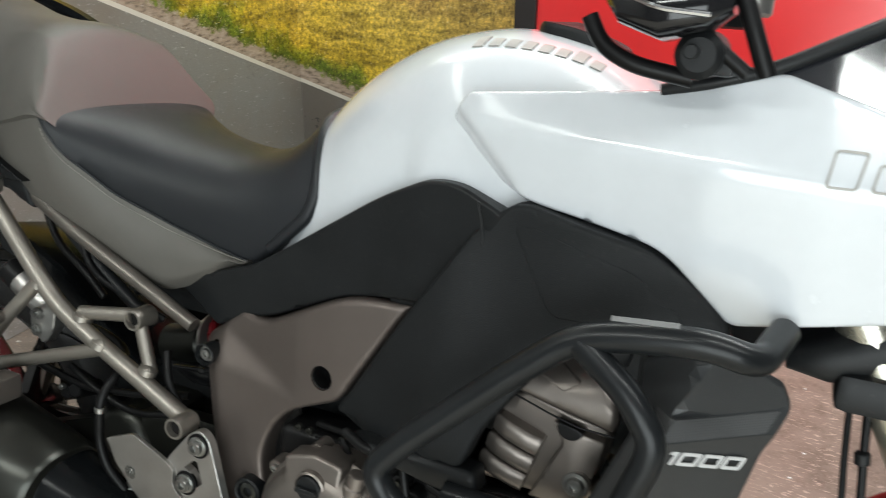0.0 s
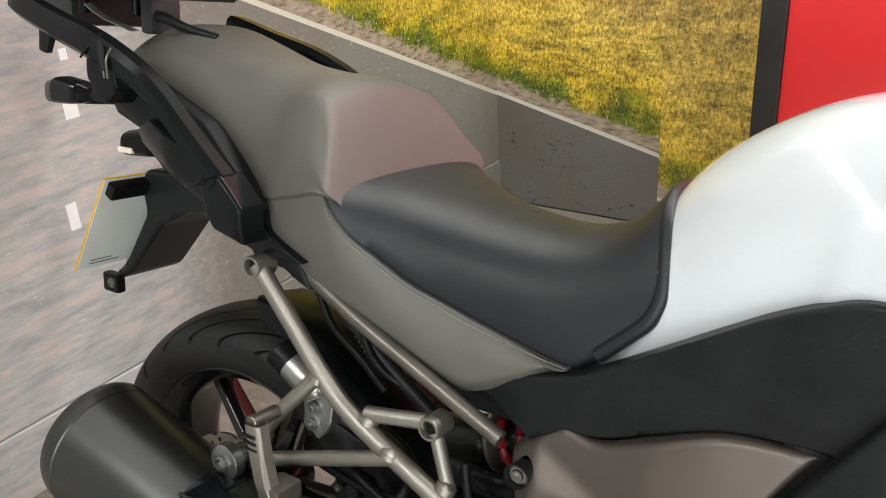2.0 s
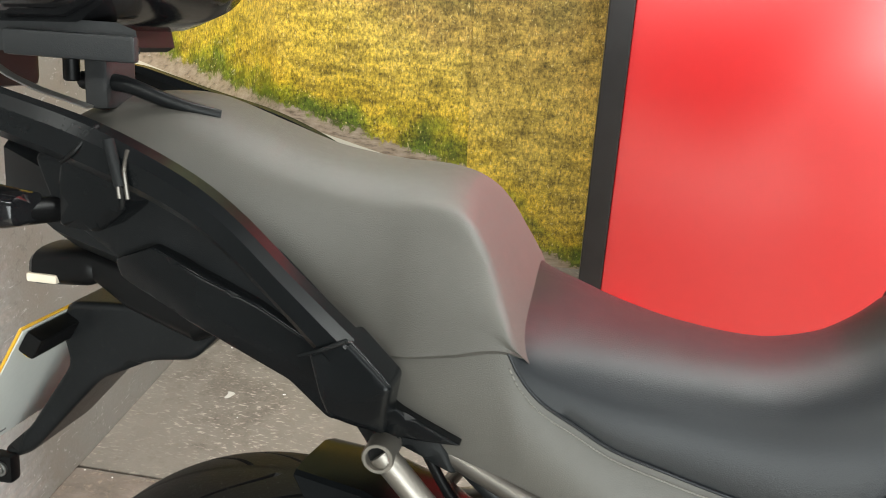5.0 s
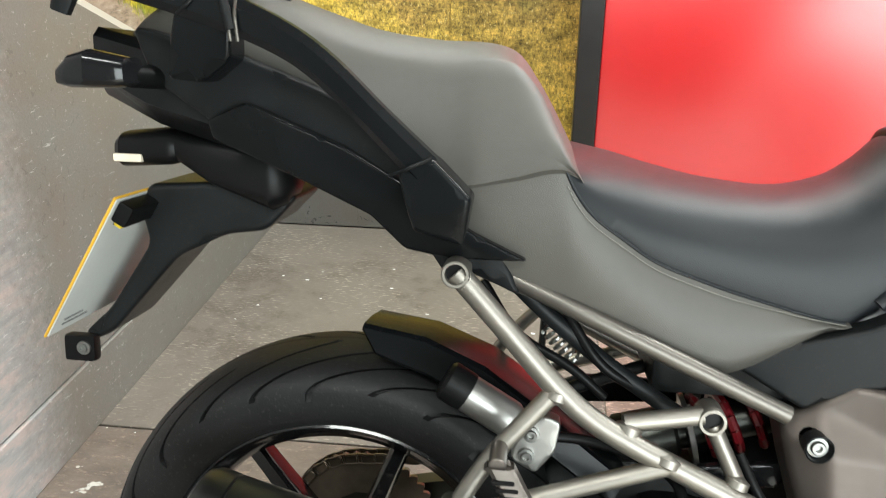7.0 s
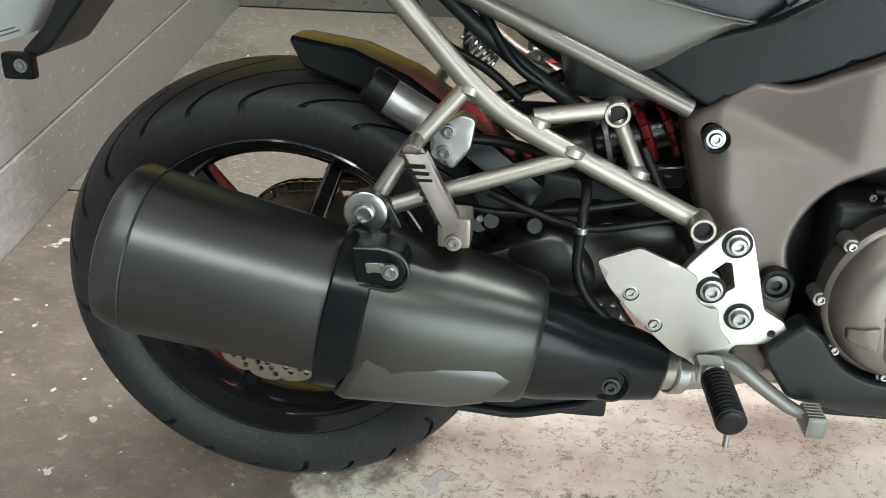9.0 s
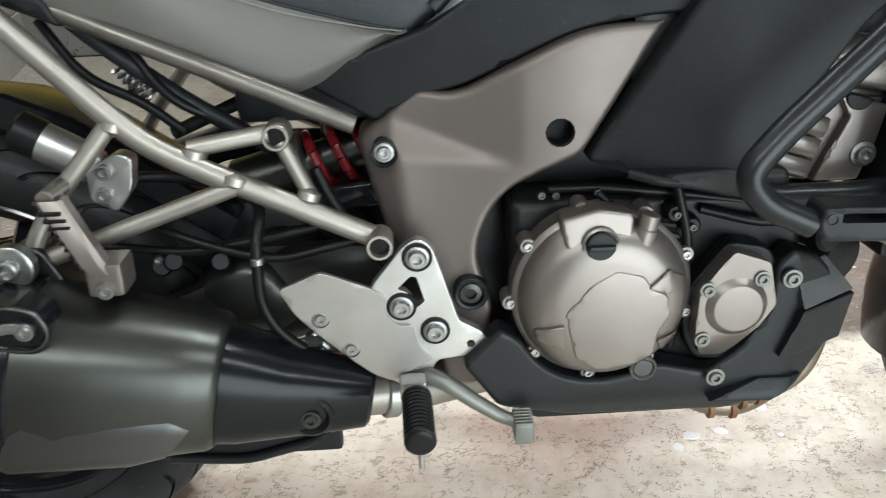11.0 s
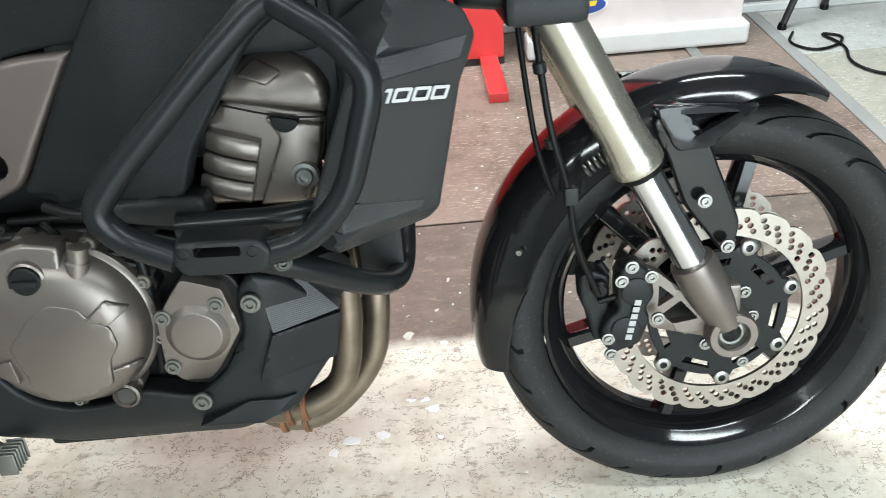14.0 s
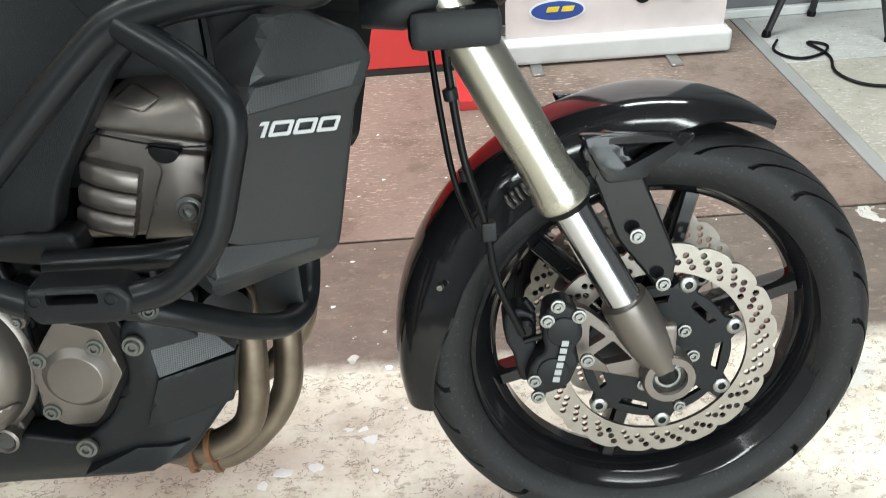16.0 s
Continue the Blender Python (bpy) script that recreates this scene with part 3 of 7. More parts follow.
def curve_at(stations, x):
    """Smooth interpolation in a table of (x, value)."""
    xs, vs = [s[0] for s in stations], [s[1] for s in stations]
    if x <= xs[0]:
        return vs[0]
    if x >= xs[-1]:
        return vs[-1]
    i = max(k for k in range(len(xs)) if xs[k] <= x)
    i = min(i, len(xs) - 2)
    t = (x - xs[i]) / (xs[i + 1] - xs[i])

    def slope(k):
        a, b = max(k - 1, 0), min(k + 1, len(xs) - 1)
        return (vs[b] - vs[a]) / (xs[b] - xs[a])
    h = xs[i + 1] - xs[i]
    return (2 * t ** 3 - 3 * t ** 2 + 1) * vs[i] + (t ** 3 - 2 * t ** 2 + t) * h * slope(i) + (-2 * t ** 3 + 3 * t ** 2) * vs[i + 1] + (t ** 3 - t ** 2) * h * slope(i + 1)


BOLTS = {}


def bolt(parent, x, y, z, r=0.008, material=None, name="bolt", axis=(0, -1, 0), washer=True):
    """A socket-head bolt whose head looks along axis."""
    material = material or STEEL
    key = (round(r, 4), material.name, washer)
    if key not in BOLTS:
        w = r * 1.45 if washer else r
        prof = [(w, -0.002), (w, 0.0012), (w * 0.98, 0.0018)] if washer else [(r, -0.003)]
        prof += [(r, 0.002), (r, r * 0.55), (r * 0.86, r * 0.75), (r * 0.52, r * 0.75), (r * 0.48, r * 0.25), (0.0002, r * 0.22)]
        BOLTS[key] = mesh_of("bolt", turned((0, 0, 0), (0, 0, 1), prof, 18), material)
    ob = new(name, BOLTS[key])
    attach(ob, parent)
    ob.matrix_basis = Matrix.Translation((x, y, z)) @ Vector(axis).to_track_quat("Z", "Y").to_matrix().to_4x4()
    return ob

# ---- the room ----
def structure(name, bm, material, label=""):
    return tagged(part(name, bm, material), label, kind="structure")


def wall_part(name, bm, material, parent, label=""):
    return part(name, bm, material, parent, label, even=False)


# floor: painted boards laid over one sub-floor
structure("floor", box(-0.9, 5.0, -3.4, 2.3, -0.12, -0.006), FLOOR_BROWN, "worn brown painted workshop floor")
floor = bpy.data.objects["floor"]
wall_part("board", box(-0.757, 2.285, -3.3, 0.725, -0.006, 0.0, 0.0015, 1), FLOOR_MAIN, floor, "cream floor board with brown areas and worn patches")
wall_part("board", box(-0.757, 0.42, 0.732, 2.07, -0.006, 0.0, 0.0015, 1), FLOOR_TAN, floor, "tan scuffed floor board")
wall_part("board", box(0.424, 2.285, 0.732, 2.07, -0.006, 0.0, 0.0015, 1), FLOOR_PINK, floor, "pinkish brown worn floor board")
for i in range(4):
    for j in range(9):
        x0, y0 = 2.33 + i * 0.62, -3.3 + j * 0.6
        pale = TILE_CREAM if (i, j) in ((0, 7), (0, 6), (1, 5), (2, 7)) else TILE_GREY
        wall_part("tile", box(x0, x0 + 0.616, y0, y0 + 0.596, -0.006, 0.0, 0.0015, 1), pale, floor)
wall_part("edge_strip", box(2.287, 2.327, -3.3, 2.07, -0.006, 0.0015, 0.001, 1), GREY_WALL, floor, "grey joint strip")

left = structure("wall_left", box(-0.92, -0.762, -3.4, 2.3, 0.0, 2.75), GREY_WALL, "grey painted wall under a printed mural")
wall_part("mural_sheet", box(-0.762, -0.757, -0.2, 2.085, 0.17, 2.2), MURAL_SIDE, left, "printed road mural on the side wall")
for y0, y1, z0, z1 in ((0.312, 0.33, 0.912, 0.936), (0.293, 0.326, 0.79, 0.838), (0.243, 0.268, 0.553, 0.613)):
    wall_part("printed_dash", box(-0.757, -0.7564, y0, y1, z0, z1), WHITE_PRINT, left, "white dash of the printed road marking")
part("skirting", box(-0.762, -0.75, -3.3, 2.085, 0.0, 0.165, 0.004, 2), MURAL_SIDE, left, "scuffed plinth under the printed road")
back = structure("wall_back", box(-0.92, 1.42, 2.09, 2.25, 0.0, 2.75), GREY_WALL, "grey painted wall under a printed mural")
wall_part("mural_sheet", box(-0.757, -0.06, 2.085, 2.09, 0.0, 2.2), MURAL_BACK, back, "printed mural of a road and yellow meadow")
wall_part("mural_sheet", box(-0.085, 0.36, 2.06, 2.066, 0.0, 2.2), MURAL_PANEL, back, "overlapping mural panel of meadow and road edge")
structure("wall_back_right", box(1.42, 5.0, 1.9, 2.25, 0.0, 2.75), DARK_WALL, "dark grey painted wall")
part("skirting", box(1.42, 5.0, 1.875, 1.9, 0.0, 0.03, 0.004, 1), WHITE_METAL, bpy.data.objects["wall_back_right"], "narrow white floor trim")
# Unseen walls and ceiling, kept dark to deepen reflections and cut stray light.
structure("unseen_wall_right", box(5.0, 5.15, -3.4, 2.25, 0.0, 2.75), ROOM_DARK, "unseen dark wall that closes the room")
near = structure("unseen_wall_front", merge(box(-0.92, 0.75, -3.4, -3.25, 0, 2.75), box(3.45, 5.0, -3.4, -3.25, 0, 2.75), box(0.75, 3.45, -3.4, -3.25, 0, 0.05), box(0.75, 3.45, -3.4, -3.25, 2.1, 2.75)), ROOM_DARK, "unseen dark wall with a wide shop window")
structure("ceiling", box(-0.92, 5.15, -3.4, 2.25, 2.75, 2.85), CEILING, "unseen dark ceiling that closes the room")


# red free-standing display wall with a black edge post
def display_panel():
    t = thing("display_panel", "tall glossy red display wall with black edge post", "display panel")
    part("panel", box(0.392, 1.43, 1.62, 1.665, 0.02, 2.3, 0.006), RED_PAINT, t)
    part("edge_post", box(0.325, 0.392, 1.61, 1.675, 0.0, 2.3, 0.006), BLACK_FRAME, t, "black edge post")
    part("base_rail", box(0.392, 1.43, 1.618, 1.667, 0.0, 0.02), BLACK_FRAME, t, "black base rail")
    part("foot", box(1.352, 1.408, 1.335, 1.62, 0.0, 0.03, 0.004), RED_PAINT, t, "red projecting foot")
    part("foot", box(0.45, 0.505, 1.335, 1.62, 0.0, 0.03, 0.004), RED_PAINT, t, "red projecting foot")


display_panel()


def oval(cx, cz, a, b, y, n=40, thick=0.0015):
    return slab([(cx + a * math.cos(2 * math.pi * k / n), cz + b * math.sin(2 * math.pi * k / n)) for k in range(n)], y, thick, 0, 0.05)


def roll_up_banner():
    t = thing("roll_up_banner", "white roll-up banner in a silver floor cassette with two feet", "banner")
    part("cassette", box(1.5, 2.195, 1.6, 1.69, 0.006, 0.075, 0.014, 3), WHITE_METAL, t, "silver-white cassette")
    for x in (1.6, 2.015):
        part("foot", box(x - 0.018, x + 0.018, 1.53, 1.76, 0.0, 0.007, 0.002, 1), BRIGHT, t, "flat metal foot")
    part("sheet", box(1.515, 2.18, 1.648, 1.65, 0.07, 2.05), PRINT_PALE, t, "pale printed banner sheet")
    part("logo", oval(1.67, 0.155, 0.085, 0.034, 1.645), WHITE_PRINT, t, "oval emblem with a blue field")
    part("logo", oval(1.67, 0.155, 0.078, 0.028, 1.643), BLUE_PRINT, t, "blue oval emblem")
    for x in (1.635, 1.68):
        part("logo_bar", slab(outline([(x, 0.152), (x + 0.035, 0.152), (x + 0.042, 0.168), (x + 0.006, 0.168)], 0.003), 1.641, 0.0015, 0), YELLOW, t, "yellow emblem bar")
    for x in (1.925, 2.06):
        bm = turned((x, 1.645, 0.185), (0, 1, 0), [(0.014, 0), (0.026, 0), (0.026, 0.0015), (0.014, 0.0015)], 24, True)
        part("printed_wheel", bm, HOSE_BLACK, t, "printed picture of a wheel")
    part("printed_machine", slab(outline([(1.915, 0.19), (1.96, 0.175), (2.03, 0.175), (2.075, 0.195), (2.05, 0.24), (1.98, 0.23), (1.9, 0.245)], 0.01), 1.6445, 0.0015, 0), GREY_MARK, t, "printed picture of a dark machine")


PRINT_PALE = surface("pale_pink_print", (0.66, 0.58, 0.57), 0.4, var=0.12, scale=4)
roll_up_banner()


def tripod():
    t = thing("tripod", "black metal tripod stand on the tiled floor", "tripod")
    for p in ((2.345, 1.71), (2.68, 1.6), (2.55, 1.86)):
        part("leg", tube([(p[0], p[1], 0.008), (2.53, 1.73, 0.62)], (0.011, 0.014), seg=10), CLOTH_BLACK, t)
        part("rubber_foot", turned((p[0], p[1], 0), (0, 0, 1), [(0.014, 0), (0.015, 0.01), (0.011, 0.022)], 12), HOSE_BLACK, t)
    part("column", rod((2.53, 1.73, 0.3), (2.53, 1.73, 1.5), 0.013), CLOTH_BLACK, t)


tripod()


def floor_cable():
    r = random.Random(4)
    pts = [(2.36, 1.66), (2.31, 1.58), (2.36, 1.5), (2.45, 1.53), (2.5, 1.6), (2.43, 1.64), (2.47, 1.52), (2.42, 1.4), (2.46, 1.3), (2.6, 1.27), (2.9, 1.25), (3.3, 1.4)]
    ob = part("power_cable", tube([(x, y, 0.006 + 0.001 * r.random()) for x, y in pts], 0.0045, 0.08, 8), HOSE_BLACK)
    tagged(ob, "thin black power cable coiled loosely on the floor", "cable")


floor_cable()


def flakes():
    """Lifted flakes of paint lying on the boards."""
    r = random.Random(11)
    verts, faces = [], []
    spots = [(1.28, 0.42), (1.2, 0.3), (1.1, 0.2), (0.5, -0.12), (0.35, -0.2), (-0.25, -0.2), (-0.2, -0.27), (0.3, 0.9), (0.2, 1.3), (1.0, 0.1), (0.62, -0.22), (1.35, -0.25)]
    for k in range(230):
        if k < 60:
            x, y = r.uniform(0.45, 2.2), r.uniform(-0.8, 0.33)
        elif k < 150:
            x, y = r.uniform(0.5, 2.1), r.uniform(0.35, 1.3)
        elif k < 190:
            x, y = r.uniform(-0.7, 0.4), r.uniform(-0.5, 1.9)
        else:
            sx, sy = r.choice(spots)
            x, y = r.gauss(sx, 0.03), r.gauss(sy, 0.025)
        size = r.uniform(0.002, 0.0065) * (3.0 if k > 189 else 1)
        n, s = r.randint(5, 8), len(verts)
        a0 = r.random() * 6
        for j in range(n):
            a, q = a0 + 2 * math.pi * j / n, size * r.uniform(0.45, 1.2)
            verts.append((x + q * math.cos(a), y + q * math.sin(a) * 0.7, 0.0006 + r.random() * 0.0016))
        for j in range(n):
            verts.append((verts[s + j][0], verts[s + j][1], 0.0))
        faces.append(tuple(range(s, s + n)))
        faces += [(s + j, s + (j + 1) % n, s + n + (j + 1) % n, s + n + j) for j in range(n)]
    ob = part("paint_flakes", from_lists(verts, faces), WHITE_PRINT)
    tagged(ob, "loose pale flakes of floor paint", "debris", kind="stuff")


flakes()

# ---- the motorcycle, in its own upright frame: x forward, z up, its right side towards -y ----
bike = thing("motorcycle", "white adventure touring motorcycle with black fairings leaning on its side stand", "motorcycle", m=Matrix.Translation((0, 0, -0.004)) @ LEAN)
FX, FZ, RX, RZ = 1.52, 0.30, 0.0, 0.315


def tyre(cx, cz, big, half, rim, grooves, slant):
    """A treaded tyre turned about the y axis; its columns sweep back over the shoulders, and some are sunk as grooves."""
    prof = [(rim, -half * 0.72), (rim + 0.008, -half * 0.86), (rim + (big - rim) * 0.3, -half * 0.985), (rim + (big - rim) * 0.45, -half * 1.0)]
    for k in range(1, 40):
        a = math.pi * (k / 40)
        prof.append((rim + (big - rim) * 0.5 + (big - rim) * 0.5 * math.sin(a) ** 0.82, -half * math.cos(a)))
    prof += [(rim + (big - rim) * 0.45, half), (rim + (big - rim) * 0.3, half * 0.985), (rim + 0.008, half * 0.86), (rim, half * 0.72)]
    step = 2 * math.pi / grooves
    cuts = [0.0, 0.004, 0.028, 0.032] + [0.032 + (step - 0.032) * q / 7 for q in range(1, 7)]
    rings = []
    for r, y in prof:
        k, ring = abs(y) / half, []
        lean = slant * k ** 1.6 + (step * 0.5 if y > 0 else 0.0)
        tread = r > rim + (big - rim) * 0.5
        up, out = Vector(((r - rim) / (big - rim) * 2 - 1, y / half)).normalized()
        for g in range(grooves):
            low, high = ((0.14, 0.985), (0.5, 0.999), (0.3, 0.99))[g % 3]
            for c, off in enumerate(cuts):
                a = g * step + off + lean
                sunk = 0.008 if tread and low < k < high and c in (1, 2) else 0.0
                rr = r - sunk * up
                ring.append((cx + rr * math.cos(a), y - sunk * out, cz + rr * math.sin(a)))
        rings.append(ring)
    return loft(rings, cap=False)


def about_y(cx, cz, profile, seg=96, closed=True):
    bm = turned((cx, 0, cz), (0, 1, 0), profile, seg, closed)
    return bm


def rim_profile(half):
    return [(0.229, -half), (0.224, -half - 0.003), (0.219, -half + 0.002), (0.212, -half + 0.012), (0.203, -half + 0.02), (0.199, -half + 0.035), (0.195, -0.01), (0.195, 0.01),
            (0.199, half - 0.035), (0.203, half - 0.02), (0.212, half - 0.012), (0.219, half - 0.002), (0.224, half + 0.003), (0.229, half), (0.216, half - 0.02), (0.208, 0), (0.216, -half + 0.02)]


def spoke(cx, cz, a, r0, r1, w0, w1, d0, d1):
    rings = []
    for k in range(7):
        t = k / 6
        r, w, d = r0 + (r1 - r0) * t, w0 + (w1 - w0) * t + 0.012 * max(0, t - 0.8), d0 + (d1 - d0) * t
        c, u = Vector((cx + r * math.cos(a), 0, cz + r * math.sin(a))), Vector((-math.sin(a), 0, math.cos(a)))
        ring = []
        for s, y in ((-1, -0.6), (-0.6, -1), (0.6, -1), (1, -0.6), (1, 0.6), (0.6, 1), (-0.6, 1), (-1, 0.6)):
            ring.append(c + u * (s * w / 2) + Vector((0, y * d / 2, 0)))
        rings.append(ring)
    return loft(rings)


def petal_disc(cx, cz, big, inner, y, petals, thick=0.005, rows=3, per=2):
    edge = []
    n = petals * 10
    for k in range(n):
        a = 2 * math.pi * k / n
        wave = abs(math.sin(a * petals / 2))
        edge.append((cx + (big - 0.0055 * (1 - wave) ** 2.2) * math.cos(a), cz + (big - 0.0055 * (1 - wave) ** 2.2) * math.sin(a)))
    holes = [[(cx + inner * math.cos(2 * math.pi * k / 64), cz + inner * math.sin(2 * math.pi * k / 64)) for k in range(64)]]
    count = petals * per
    for k in range(count):
        for j in range(rows):
            a = 2 * math.pi * (k + 0.32 * j) / count
            r = inner + 0.009 + (big - inner - 0.02) * (j + (0.5 if k % 2 else 0.0)) / (rows - 0.5)
            hx, hz = cx + r * math.cos(a), cz + r * math.sin(a)
            holes.append([(hx + 0.0042 * math.cos(2 * math.pi * q / 9), hz + 0.0042 * math.sin(2 * math.pi * q / 9)) for q in range(9)])
    return slab(edge, y, thick, 0, 0.012, holes)


def wheel(name, cx, cz, big, half, rim_half, spokes, turn, label, shift=(0, 0)):
    w = new(name)
    w.parent = bike
    tagged(w, label)
    part("tyre", tyre(cx + shift[0], cz + shift[1], big, half, 0.222, 24, 0.62), RUBBER, w, "black road tyre with slanted grooves", 28)
    rim = part("rim", about_y(cx, cz, rim_profile(rim_half)), GLOSS_BLACK, w, "gloss black cast rim")
    for k in range(spokes):
        part("spoke", spoke(cx, cz, turn + 2 * math.pi * k / spokes, 0.03, 0.197, 0.032, 0.022, 0.05, 0.036), GLOSS_BLACK, rim)
    part("hub", about_y(cx, cz, [(0.004, -0.06), (0.03, -0.06), (0.038, -0.04), (0.034, 0), (0.038, 0.04), (0.03, 0.06), (0.004, 0.06)], 40, False), GLOSS_BLACK, w)
    return w


front = wheel("front_wheel", FX, FZ, 0.291, 0.06, 0.048, 6, radians(16), "front wheel with six-spoke black rim", (-0.007, -0.007))
rear = wheel("rear_wheel", RX, RZ, 0.313, 0.09, 0.072, 6, radians(68), "rear wheel with wide black rim")

# front discs, carriers and rivets
for s in (-1, 1):
    y = s * 0.064
    part("brake_disc", petal_disc(FX, FZ, 0.15, 0.113, y - 0.0025, 20), DISC, front, "drilled petal brake disc", 30)
    arms = []
    for k in range(70):
        a = 2 * math.pi * k / 70
        r = 0.104 if (k % 10) in (9, 0, 1) else 0.093
        arms.append((FX + r * math.cos(a + 0.33), FZ + r * math.sin(a + 0.33)))
    slots = []
    for k in range(7):
        a = 0.33 + 2 * math.pi * (k + 0.5) / 7
        slots.append([(FX + r * math.cos(a + d), FZ + r * math.sin(a + d)) for r, d in ((0.073, -0.24), (0.083, -0.25), (0.083, 0.25), (0.073, 0.24))])
    carrier = part("disc_carrier", slab(arms, y - 0.004, 0.007, 0.0015, 0.02, slots), BLACK_PLASTIC, front, "black disc carrier")
    for k in range(7):
        a = 0.33 + 2 * math.pi * k / 7
        part("rivet", turned((FX + 0.1 * math.cos(a), y, FZ + 0.1 * math.sin(a)), (0, -1, 0), [(0.011, -0.004), (0.011, 0.005), (0.009, 0.0065), (0.005, 0.0065), (0.0045, 0.002), (0.0002, 0.002)], 18), STEEL, carrier)
        b = a + math.pi / 7
        bolt(carrier, FX + 0.045 * math.cos(b), y - 0.005, FZ + 0.045 * math.sin(b), 0.006)

# rear disc, sprocket, chain
part("brake_disc", petal_disc(RX, RZ, 0.125, 0.085, -0.088, 16, 0.005, 3, 2), DISC, rear, "drilled petal rear disc", 30)
teeth = []
for k in range(43 * 4):
    a = 2 * math.pi * k / (43 * 4)
    r = (0.104, 0.109, 0.111, 0.109)[k % 4]
    teeth.append((RX + r * math.cos(a), RZ + r * math.sin(a)))
part("sprocket", slab(teeth, 0.094, 0.007, 0, 0.03, [(RX, RZ, 0.05)]), HEADER, rear, "toothed steel sprocket")


def chain():
    bms = []
    path = [(RX + 0.104 * math.cos(a), RZ + 0.104 * math.sin(a)) for a in (radians(90 - 6.4 * k) for k in range(-14, 1))]
    start, end = Vector(path[-1]), Vector((0.56, 0.46))
    n = int((end - start).length / 0.0159)
    path += [tuple(start.lerp(end, k / n)) for k in range(1, n)]
    for k, (p, q) in enumerate(zip(path, path[1:])):
        m = ((p[0] + q[0]) / 2, (p[1] + q[1]) / 2)
        a = math.atan2(q[1] - p[1], q[0] - p[0])
        for y in ((0.088, 0.091), (0.104, 0.107)):
            b = box(-0.0105, 0.0105, y[0] + 0.002 * (k % 2), y[1] + 0.002 * (k % 2), -0.0075, 0.0075, 0.003, 1)
            bms.append(moved(b, Matrix.Translation((m[0], 0, m[1])) @ Matrix.Rotation(-a, 4, "Y")))
    return merge(*bms)


part("drive_chain", chain(), HEADER, bike, "oily steel drive chain")

# ---- fork ----
AX, AZ = 1.40, 0.528          # a point of the fork's axis
FD = Vector((-0.53, 0, 1)).normalized()


def on_fork(z, y):
    return Vector((AX - 0.53 * (z - AZ), y, z))


for s in (-1, 1):
    y = s * 0.108
    leg = part("fork_tube", turned(on_fork(0.535, y), FD, [(0.0225, -0.006), (0.029, -0.006), (0.0315, -0.002), (0.0315, 0.012), (0.0295, 0.016), (0.0275, 0.05), (0.0275, 0.33), (0.025, 0.335)], 40), FORK, bike, "champagne anodised fork tube")
    part("dust_seal", turned(on_fork(0.535, y), FD, [(0.0218, -0.014), (0.026, -0.014), (0.027, -0.008), (0.027, -0.004), (0.0218, -0.004)], 32), HOSE_BLACK, leg)
    part("slider", rod(on_fork(0.37, y), on_fork(0.56, y), 0.0213, 36), CHROME, bike, "chromed fork slider")
    base = turned(on_fork(0.395, y), -FD, [(0.022, -0.012), (0.0275, -0.01), (0.029, 0.0), (0.029, 0.035), (0.026, 0.06), (0.02, 0.095)], 32)
    foot = part("axle_clamp", merge(base, turned((FX, y - s * -0.018 - 0.017 - s * 0.017, FZ), (0, 1, 0), [(0.0212, 0), (0.03, 0), (0.0325, 0.004), (0.0325, 0.03), (0.03, 0.034), (0.0212, 0.034)], 36, True), box(FX - 0.03, FX + 0.008, y - 0.012, y + 0.012, FZ + 0.005, FZ + 0.07, 0.006)), ENGINE, bike, "cast alloy axle clamp")
    part("axle", turned((FX, y, FZ), (0, s, 0), [(0.0208, -0.02), (0.0208, 0.011), (0.0165, 0.013), (0.0155, 0.009), (0.0125, 0.009), (0.0115, -0.015), (0.0002, -0.015)], 28), STEEL, foot, "hollow steel axle end")
    bolt(foot, FX + 0.012, y - 0.02, FZ - 0.036, 0.005)


